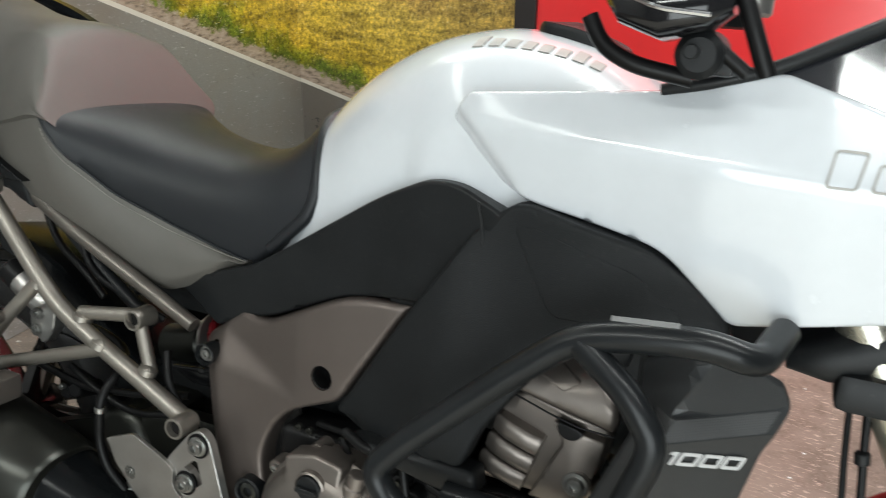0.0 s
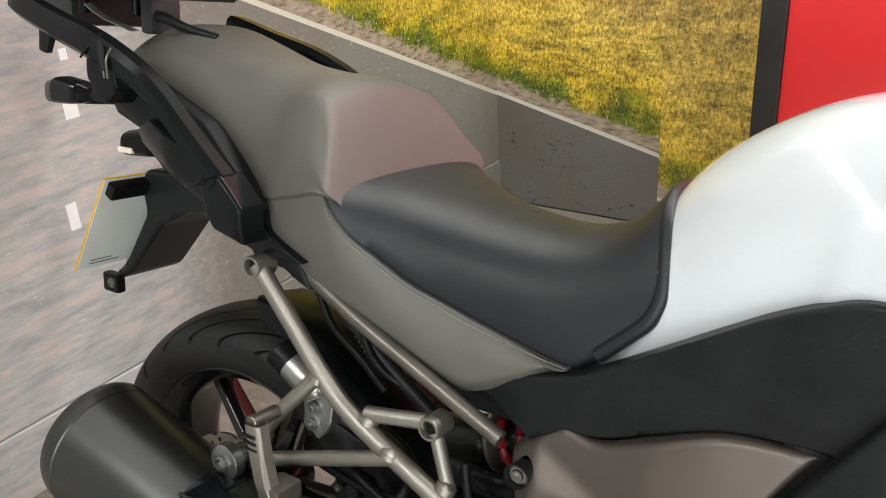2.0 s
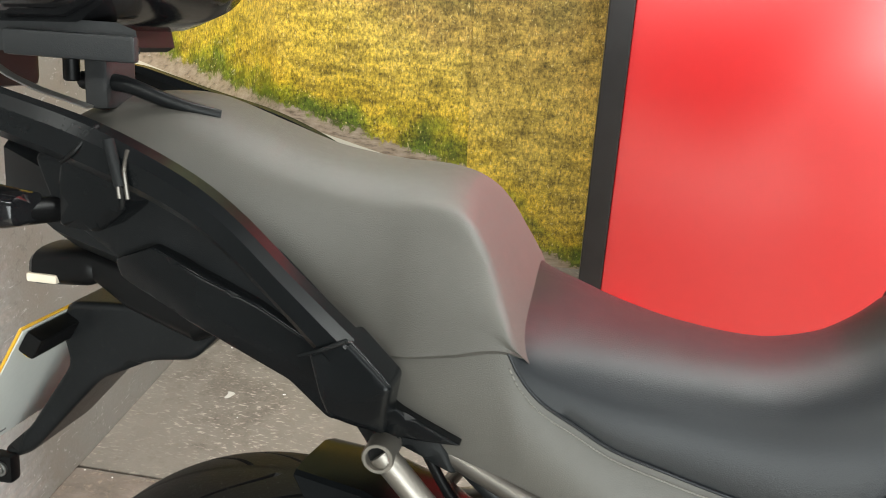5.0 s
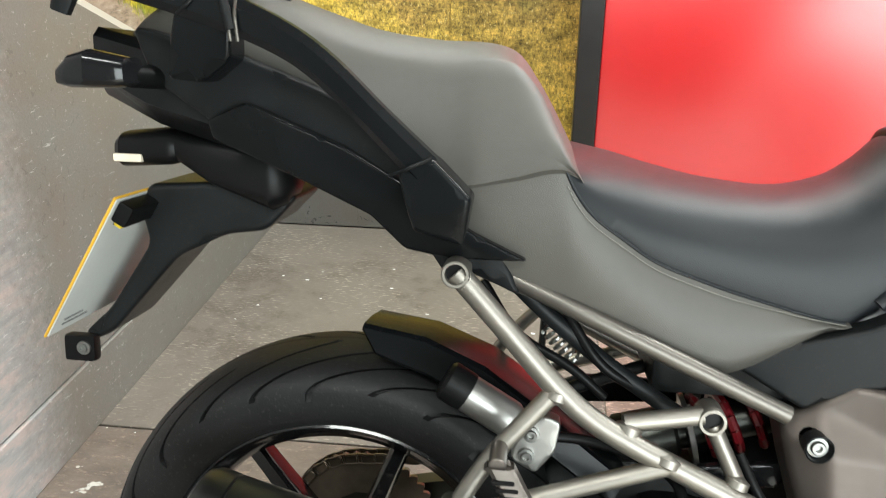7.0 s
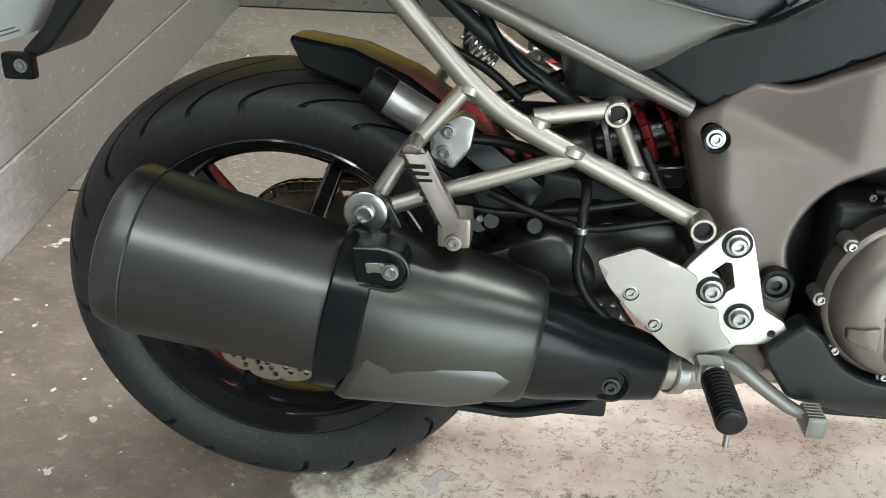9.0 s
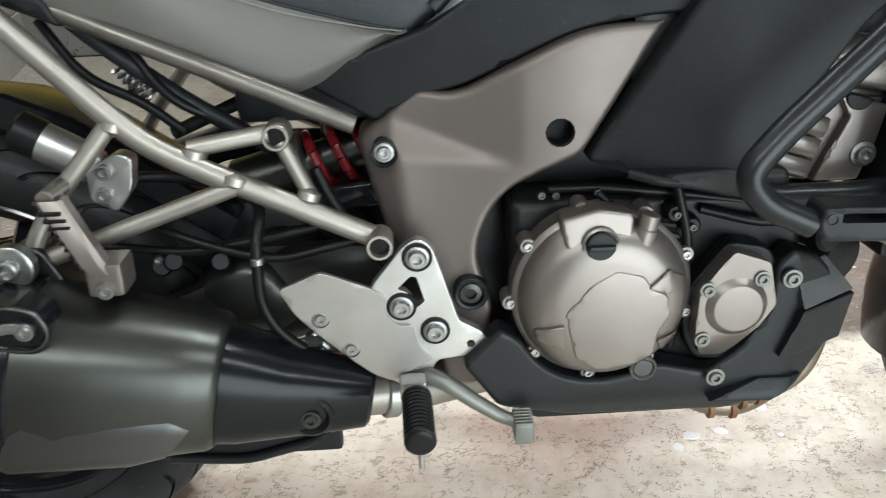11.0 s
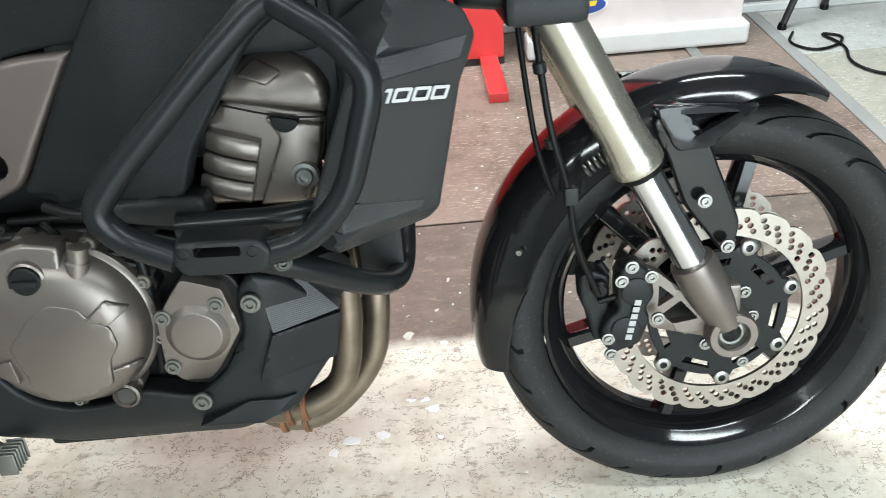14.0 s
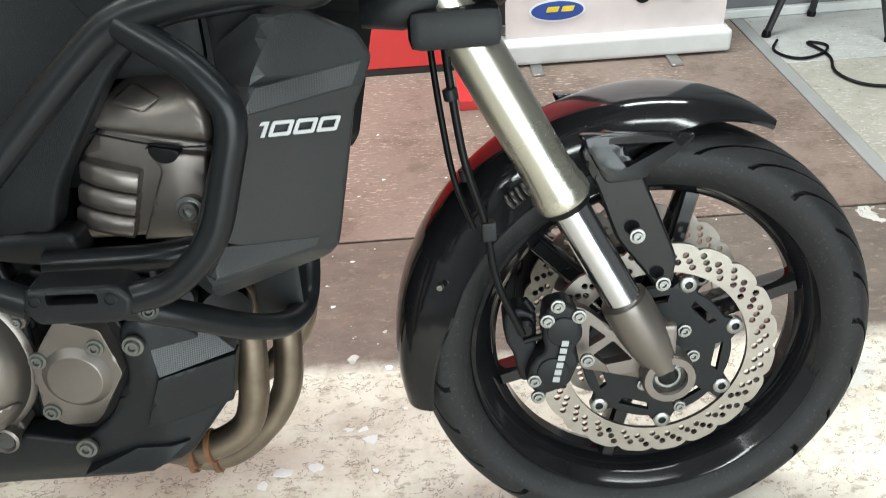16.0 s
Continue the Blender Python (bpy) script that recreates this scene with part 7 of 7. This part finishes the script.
for s in (1, -1):
    st = [(x, s * y * (1.0 if s > 0 else 0.95), z - (0.0 if s > 0 else 0.022), w, h) for x, y, z, w, h in smooth_stations(RAIL, 30)]
    rail = part("grab_rail", ribbon(st), SATIN_BLACK, tail, "satin black grab rail", 30)
    if s > 0:
        end = slab(outline([(0.092, 0.868), (0.127, 0.883), (0.164, 0.847), (0.156, 0.798), (0.108, 0.812)], 0.004), lambda x, z: -0.222 + 0.35 * np.clip(0.83 - z, 0, 1), 0.04, 0.006, 0.014)
        part("rail_seam", tube([(0.086, -0.2235, 0.866), (0.104, -0.2265, 0.874), (0.126, -0.2235, 0.884)], 0.0022, 0.004, 8), SATIN_BLACK, rail)
        part("rail_end", end, SATIN_BLACK, rail, "dark angular rail end")
        part("rail_cap", slab(outline([(-0.118, 1.024), (-0.066, 1.01), (-0.07, 0.968), (-0.1, 0.945), (-0.135, 0.948), (-0.128, 0.985)], 0.006), lambda x, z: -0.221 + 0.25 * np.abs(z - 1.0), 0.04, 0.005, 0.014), SATIN_BLACK, rail, "stepped rail bracket")
        part("rail_rib", tube([(-0.07, -0.234, 1.03), (-0.06, -0.236, 0.994)], 0.0045, 0, 10), DARK_PLASTIC, rail)
        part("rail_joint", tube([(-0.113, -0.2325, 1.007), (-0.1, -0.2335, 1.017), (-0.092, -0.228, 1.03), (-0.09, -0.215, 1.037)], 0.0016, 0.006, 8), HOSE_BLACK, rail)
        for d in (0.0, 0.007):
            part("rail_rib", tube([(-0.066 + d, -0.225, 1.021), (-0.064 + d, -0.235, 1.008), (-0.061 + d, -0.235, 0.984)], 0.0018, 0.006, 8), RIB_AND_SHADED_TUBE, rail, "worn bright rib")
        part("hook", ribbon([(-0.232, -0.2, 1.05, 0.02, 0.026), (-0.236, -0.2, 1.03, 0.018, 0.024), (-0.244, -0.2, 1.008, 0.014, 0.018)]), DARK_PLASTIC, rail, "luggage hook")
        side = slab(outline([(-0.2, 1.0), (-0.08, 0.97), (0.03, 0.93), (0.1, 0.87), (0.175, 0.82), (0.215, 0.735), (0.15, 0.765), (0.09, 0.79), (0.02, 0.845), (-0.1, 0.89), (-0.18, 0.945)], 0.012), lambda x, z: -0.148 - 0.12 * np.clip(x + 0.05, 0, 0.12) + 0.1 * np.clip(x - 0.12, 0, 1) + 0.25 * np.clip(0.86 - 0.55 * x - z, 0, 1), 0.03, 0.006, 0.016)
        tail_side = part("tail_cowl", side, DARK_PLASTIC, tail, "dark grained plastic tail cowl")
mirrored(tail_side)
part("lower_cowl", slab(outline([(-0.122, 0.905), (-0.075, 0.926), (0.03, 0.886), (0.09, 0.852), (0.16, 0.806), (0.219, 0.779), (0.138, 0.776), (0.092, 0.783), (0.057, 0.817), (-0.02, 0.852), (-0.118, 0.886)], 0.005), lambda x, z: -0.173 + 0.3 * np.clip(0.865 - 0.45 * x - z, 0, 1) + 0.25 * np.clip(-0.03 - x, 0, 1), 0.02, 0.003, 0.012), SATIN_BLACK, tail, "smooth black lower cowl")

under = [(-0.29, 0.05, 0.945, 0.99), (-0.275, 0.085, 0.925, 1.0), (-0.2, 0.12, 0.895, 0.985), (-0.1, 0.13, 0.868, 0.96), (0.0, 0.13, 0.825, 0.92), (0.1, 0.12, 0.785, 0.86), (0.25, 0.1, 0.72, 0.8), (0.45, 0.085, 0.64, 0.74), (0.58, 0.08, 0.62, 0.74)]
part("undertray", loft([[(x, y * 0.7, z0), (x, y, z0 + 0.025), (x, y, z1 - 0.01), (x, y * 0.85, z1), (x, -y * 0.85, z1), (x, -y, z1 - 0.01), (x, -y, z0 + 0.025), (x, -y * 0.7, z0)] for x, y, z0, z1 in under]), BLACK_PLASTIC, tail, "black tail undertray")
part("tail_lamp", slab(outline([(-0.035, 0.935), (0.035, 0.935), (0.045, 0.96), (0.0, 0.975), (-0.045, 0.96)], 0.01), 0, 0.02, 0.004), TAIL_RED, tail, "red tail lamp lens").matrix_basis = Matrix.Translation((-0.272, 0, 0)) @ Matrix.Rotation(radians(-90), 4, "Z") @ Matrix.Translation((0, -0.012, 0))
part("plate_lamp", merge(loft(oval_rings([(-0.262, -0.045, 0.862, 0.03, 0.016, 0), (-0.255, -0.045, 0.863, 0.036, 0.021, 0), (-0.2, -0.045, 0.868, 0.036, 0.022, 0), (-0.19, -0.045, 0.868, 0.03, 0.018, 0), (-0.15, -0.04, 0.855, 0.045, 0.03, 0), (-0.08, -0.035, 0.84, 0.05, 0.043, 0), (-0.062, -0.035, 0.838, 0.038, 0.033, 0), (-0.052, -0.035, 0.838, 0.015, 0.015, 0)], 20, 3.0))), HOSE_BLACK, tail, "black plate lamp housing")
part("lamp_lens", box(-0.2605, -0.226, -0.0835, -0.015, 0.85, 0.86, 0.003), AMBER, tail, "pale plate lamp lens")
arm = slab(outline([(-0.05, 0.815), (-0.12, 0.83), (-0.235, 0.822), (-0.245, 0.79), (-0.235, 0.75), (-0.29, 0.665), (-0.325, 0.632), (-0.318, 0.62), (-0.29, 0.632), (-0.2, 0.735), (-0.14, 0.765), (-0.09, 0.772)], 0.012), -0.055, 0.11, 0.008, 0.015)
holder = part("plate_holder", arm, BLACK_PLASTIC, tail, "long black plate holder arm")
part("reflector", box(-0.345, -0.305, -0.068, -0.05, 0.598, 0.632, 0.005), HOSE_BLACK, holder, "black reflector mount")
bolt(holder, -0.318, -0.069, 0.617, 0.006)
PM = Matrix.Translation((-0.235, 0.0, 0.815)) @ Matrix.Rotation(radians(29.5), 4, "Y")
plate = part("number_plate", box(-0.0035, -0.0005, -0.128, 0.128, -0.193, 0.0, 0.001, 1), PLATE_EDGE, tail, "yellow number plate, its pale back towards the wheel")
plate.matrix_basis = PM
part("plate_back", box(-0.0005, 0.0012, -0.126, 0.126, -0.191, -0.002, 0.0005, 1), PLATE_WHITE, plate, "pale plate back")
for z, w in ((-0.03, 0.05), (-0.037, 0.035), (-0.172, 0.04), (-0.179, 0.055)):
    part("print_bar", box(0.0012, 0.0018, -0.105, -0.105 + w, z - 0.002, z), GREY_MARK, plate)
part("plate_clip", box(0.001, 0.02, -0.12, 0.02, -0.03, -0.004, 0.004), HOSE_BLACK, plate, "black clip")
part("tag", box(0.004, 0.014, -0.112, -0.1, -0.036, -0.029, 0.002), YELLOW, plate, "small yellow tag")

# rear indicators
for s in (-1, 1):
    ind = part("indicator", loft(oval_rings([(-0.253, s * 0.192, 0.947, 0.009, 0.008, 0), (-0.238, s * 0.192, 0.952, 0.018, 0.016, 0), (-0.218, s * 0.19, 0.955, 0.024, 0.019, 0), (-0.192, s * 0.184, 0.953, 0.023, 0.016, 0), (-0.183, s * 0.18, 0.953, 0.022, 0.014, 0), (-0.178, s * 0.176, 0.951, 0.01, 0.009, 0)], 24, 3.4)), GLOSS_BLACK, tail, "black rear indicator with smoked lens", 20)
    part("stalk", tube([(-0.19, s * 0.18, 0.949), (-0.16, s * 0.1, 0.945)], 0.012, 0, 12), HOSE_BLACK, ind)

# rack and the bottom of a top case
rack = part("luggage_rack", merge(loft([[(-0.42, -0.115, z), (x1, -0.115, z), (x1 - 0.085, -0.02, z), (x1 - 0.085, 0.115, z), (-0.42, 0.115, z)] for z, x1 in ((1.086, -0.118), (1.092, -0.108), (1.112, -0.112), (1.118, -0.13))]), box(-0.42, -0.33, -0.1, 0.06, 1.04, 1.09, 0.01), box(-0.185, -0.16, -0.085, -0.03, 1.035, 1.088, 0.006)), MOULDED, tail, "black top case rack")
part("rack_edge", box(-0.24, -0.108, -0.125, -0.115, 1.083, 1.107, 0.004), MOULDED, rack, "black chamfered edge")
for x, y in ((-0.2, -0.08), (-0.31, -0.09)):
    part("rack_bolt", rod((x, y, 1.06), (x, y, 1.088), 0.008), HOSE_BLACK, rack)
part("steel_strap", ribbon([(-0.25, -0.125, 1.074, 0.014, 0.003), (-0.235, -0.122, 1.064, 0.014, 0.003), (-0.21, -0.12, 1.054, 0.016, 0.003), (-0.16, -0.115, 1.04, 0.016, 0.003)]), BRIGHT, rack, "bare steel strap")
part("release_lever", tube([(-0.2, -0.06, 1.06), (-0.15, -0.075, 1.062), (-0.1, -0.07, 1.045), (-0.06, -0.05, 1.035)], (0.009, 0.006), 0.02, 12), BLACK_PLASTIC, rack)
part("top_case", loft(oval_rings([(-0.46, 0, 1.2, 0.17, 0.07, 0), (-0.44, 0, 1.21, 0.19, 0.1, 0), (-0.3, 0, 1.22, 0.2, 0.115, 0), (-0.15, 0, 1.215, 0.19, 0.105, 0.2), (-0.1, 0, 1.21, 0.16, 0.085, 0.4), (-0.09, 0, 1.215, 0.12, 0.06, 0.4)], 40, 3.5)), GLOSS_BLACK, rack, "dark glossy top case")

# hugger over the rear tyre
def hugger():
    """A blade over the tyre with flat side walls that run forward in straight runs."""
    low = [(0.047, 0.638), (0.113, 0.617), (0.165, 0.592), (0.245, 0.54), (0.33, 0.478)]
    top = [(0.03, 0.67), (0.105, 0.659), (0.175, 0.63), (0.26, 0.57), (0.345, 0.505)]
    rings = []
    for k, ((x0, z0), (x1, z1)) in enumerate(zip(low, top)):
        w = 0.074 + 0.012 * min(1, k / 2)
        outer = [(x0, -w, z0), (x1, -w * 0.93, z1 - 0.004), (x1 + 0.001, -w * 0.86, z1), (x1 + 0.004, -w * 0.4, z1), (x1 + 0.006, w * 0.3, z1 - 0.008), (x1 + 0.008, w * 0.7, z1 - 0.02), (x1 + 0.006, w * 0.86, z1 - 0.026), (x0 + 0.004, w * 0.93, z0 - 0.008)]
        inner = [(x - 0.001, y * 0.95, z - 0.004) for x, y, z in reversed(outer)]
        rings.append(outer + inner)
    return loft(rings)


part("rear_hugger", hugger(), SATIN_BLACK, bike, "black rear hugger", 30)
part("chain_guard", slab(outline([(0.02, 0.44), (0.3, 0.56), (0.45, 0.56), (0.45, 0.53), (0.3, 0.52), (0.05, 0.42)], 0.008), 0.112, 0.006, 0.002), BLACK_PLASTIC, bike)
part("lower_guard", merge(tube([(0.235, -0.13, 0.205), (0.33, -0.13, 0.197), (0.425, -0.13, 0.222), (0.46, -0.13, 0.27)], 0.007, 0.02, 10), box(0.25, 0.45, -0.128, -0.11, 0.2, 0.24, 0.006)), BLACK_PLASTIC, bike, "black lower stay")
# dark inner parts between the frame rails; the box is added for the dark space there
part("backing_box", box(0.36, 0.56, -0.095, 0.1, 0.618, 0.69, 0.015), BLACK_PLASTIC, bike, "black box added for the dark space under the seat")
for pts in ([(0.17, -0.1, 0.74), (0.21, -0.11, 0.68), (0.27, -0.12, 0.655), (0.31, -0.12, 0.62)], [(0.26, -0.12, 0.72), (0.3, -0.135, 0.66), (0.35, -0.12, 0.63), (0.4, -0.1, 0.6)], [(0.2, -0.14, 0.5), (0.3, -0.15, 0.49), (0.4, -0.15, 0.505), (0.48, -0.14, 0.52)], [(0.28, -0.155, 0.52), (0.33, -0.16, 0.5), (0.4, -0.16, 0.48), (0.5, -0.15, 0.5)], [(0.45, -0.15, 0.58), (0.47, -0.17, 0.54), (0.5, -0.16, 0.5), (0.52, -0.15, 0.46)]):
    part("cable", tube(pts, 0.0055, 0.03, 10), HOSE_BLACK, bike)
# Dark plate added to close the view through the shaded space by the swingarm.
part("gap_backing_plate", slab(outline([(0.24, 0.4), (0.25, 0.5), (0.3, 0.52), (0.42, 0.505), (0.5, 0.5), (0.5, 0.38), (0.3, 0.38)], 0.02), lambda x, z: -0.06 + 0.3 * np.abs(z - 0.45), 0.06, 0.012, 0.02), BLACK_PLASTIC, bike, "dark plate added in the gap by the swingarm")
part("pivot_shell", slab(outline([(0.285, 0.43), (0.338, 0.47), (0.378, 0.473), (0.408, 0.446), (0.438, 0.38), (0.4, 0.366), (0.3, 0.385)], 0.02), lambda x, z: -0.148 + 3.2 * (x - 0.37) ** 2 + 4 * (z - 0.43) ** 2, 0.06, 0.016, 0.012), SHIELD, bike, "dull pewter swingarm shell", 60)
for s in (-1, 1):
    part("inner_rail", tube([(0.17, s * 0.115, 0.775), (0.187, s * 0.12, 0.763), (0.239, s * 0.12, 0.714), (0.314, s * 0.12, 0.655), (0.4, s * 0.12, 0.6)], 0.0095, 0.03, 12), BLACK_PLASTIC, bike, "black inner frame rail")
part("inner_strut", ribbon([(0.242, -0.05, 0.715, 0.02, 0.008), (0.241, -0.05, 0.68, 0.02, 0.008), (0.24, -0.05, 0.645, 0.02, 0.008)]), BLACK_PLASTIC, bike)
part("inner_strut", tube([(0.278, -0.05, 0.602), (0.36, -0.05, 0.636)], 0.008, 0, 10), BLACK_PLASTIC, bike)
for x, z in ((0.27, 0.492), (0.284, 0.498), (0.335, 0.495)):
    part("link_fitting", turned((x, -0.15, z - 0.016), (0.2, -1, 0.3), [(0.012, -0.05), (0.012, 0.002), (0.009, 0.006), (0.001, 0.006)], 16), HOSE_BLACK, bike)
bolt(bike, 0.272, -0.165, 0.49, 0.0045, washer=False)
part("reservoir_hose_spring", coil((0.245, -0.1, 0.69), (0.275, -0.1, 0.655), 0.009, 6, 0.002), STEEL, bike)

# ---- cockpit and nose ----
cock = new("handlebar")
cock.parent = bike
tagged(cock, "black handlebar with levers and hand guards")
for s in (-1, 1):
    part("grip", tube([(1.08, s * 0.08, 1.07), (1.05, s * 0.2, 1.1), (1.0, s * 0.3, 1.11), (0.96, s * 0.4, 1.11)], 0.013, 0.04, 14), HOSE_BLACK, cock)
    part("lever", tube([(1.06, s * 0.2, 1.08), (1.06, s * 0.27, 1.07), (1.02, s * 0.38, 1.075)], 0.006, 0.03, 10), STEEL, cock)
    part("lever_mount", box(1.03, 1.085, s * 0.2 - 0.022, s * 0.2 + 0.022, 1.06, 1.105, 0.008), BLACK_PLASTIC, cock)
    part("reservoir", turned((1.09, s * 0.17, 1.075), (0, 0, 1), [(0.02, 0), (0.024, 0.004), (0.024, 0.035), (0.02, 0.04)], 24), BRIGHT, cock)
part("master_cylinder", loft(oval_rings([(1.012, -0.25, 1.062, 0.02, 0.008, 0), (1.025, -0.25, 1.055, 0.036, 0.016, 0), (1.06, -0.25, 1.05, 0.044, 0.022, 0), (1.095, -0.25, 1.056, 0.04, 0.018, 0), (1.112, -0.25, 1.062, 0.022, 0.009, 0)], 24, 3.0)), GLOSS_BLACK, cock, "glossy black front brake reservoir")
part("bright_edge", tube([(1.03, -0.288, 1.062), (1.06, -0.293, 1.052), (1.098, -0.289, 1.05)], 0.0025, 0.01, 8), CHROME, cock)
part("switch_block", merge(rod((1.09, -0.262, 1.02), (1.09, -0.2, 1.022), 0.02, 20, 0.006), rod((1.085, -0.272, 1.022), (1.085, -0.26, 1.022), 0.006), box(1.09, 1.118, -0.25, -0.21, 1.004, 1.022, 0.006)), BLACK_PLASTIC, cock, "black switch block")
part("cable", tube([(0.995, -0.25, 1.045), (1.008, -0.25, 1.022), (1.035, -0.25, 1.008), (1.085, -0.24, 1.0)], 0.0075, 0.02, 10), HOSE_BLACK, cock)
part("cable", tube([(1.09, -0.25, 1.04), (1.105, -0.25, 1.025), (1.128, -0.245, 1.008)], 0.006, 0.02, 10), HOSE_BLACK, cock)
part("cable", tube([(1.114, -0.25, 1.075), (1.131, -0.25, 1.036), (1.143, -0.245, 1.008)], 0.0075, 0.02, 10), HOSE_BLACK, cock)
part("top_yoke", merge(box(1.06, 1.16, -0.14, 0.14, 0.95, 0.98, 0.01), rod((1.11, 0, 0.88), (1.11, 0, 0.995), 0.03)), BLACK_PLASTIC, cock)
part("instrument_hood", box(1.17, 1.28, -0.12, 0.12, 0.88, 0.985, 0.02), BLACK_PLASTIC, bike, "black instrument housing")
def screen_y(x, z):
    return upper_y(x, z) + 0.004


scr = slab(outline([(1.148, 1.012), (1.235, 1.06), (1.33, 1.14), (1.4, 1.12), (1.36, 0.937), (1.3, 0.962), (1.235, 0.985), (1.158, 1.008)], 0.004), screen_y, 0.006, 0, 0.014)
screen = part("screen", scr, DARK_GLASS, bike, "dark smoked screen", 60)
mirrored(screen)
rim = [(x, float(upper_y(np.array(x), np.array(z))) - 0.001, z) for x, z in ((1.055, 0.988), (1.1, 0.998), (1.15, 1.016), (1.19, 1.038), (1.235, 1.062), (1.285, 1.103), (1.33, 1.142))]
mirrored(part("screen_rim", tube(rim, (0.0055, 0.0085), 0.02, 12), BLACK_PLASTIC, bike, "black screen rim"))
part("nose_cowl", loft(oval_rings([(1.2, 0, 0.74, 0.12, 0.02, 0), (1.24, 0, 0.75, 0.14, 0.035, 0), (1.34, 0, 0.79, 0.13, 0.06, 0), (1.44, 0, 0.85, 0.1, 0.06, 0), (1.48, 0, 0.87, 0.06, 0.03, 0)], 32, 3.0)), BLACK_PLASTIC, bike, "black lower nose cowl")
part("lower_yoke", merge(box(1.245, 1.335, -0.145, 0.145, 0.705, 0.745, 0.012)), BLACK_PLASTIC, bike, "black lower fork yoke")
part("frame_head", box(0.9, 1.2, -0.1, 0.1, 0.78, 0.95, 0.03), BLACK_PLASTIC, bike, "black inner frame")
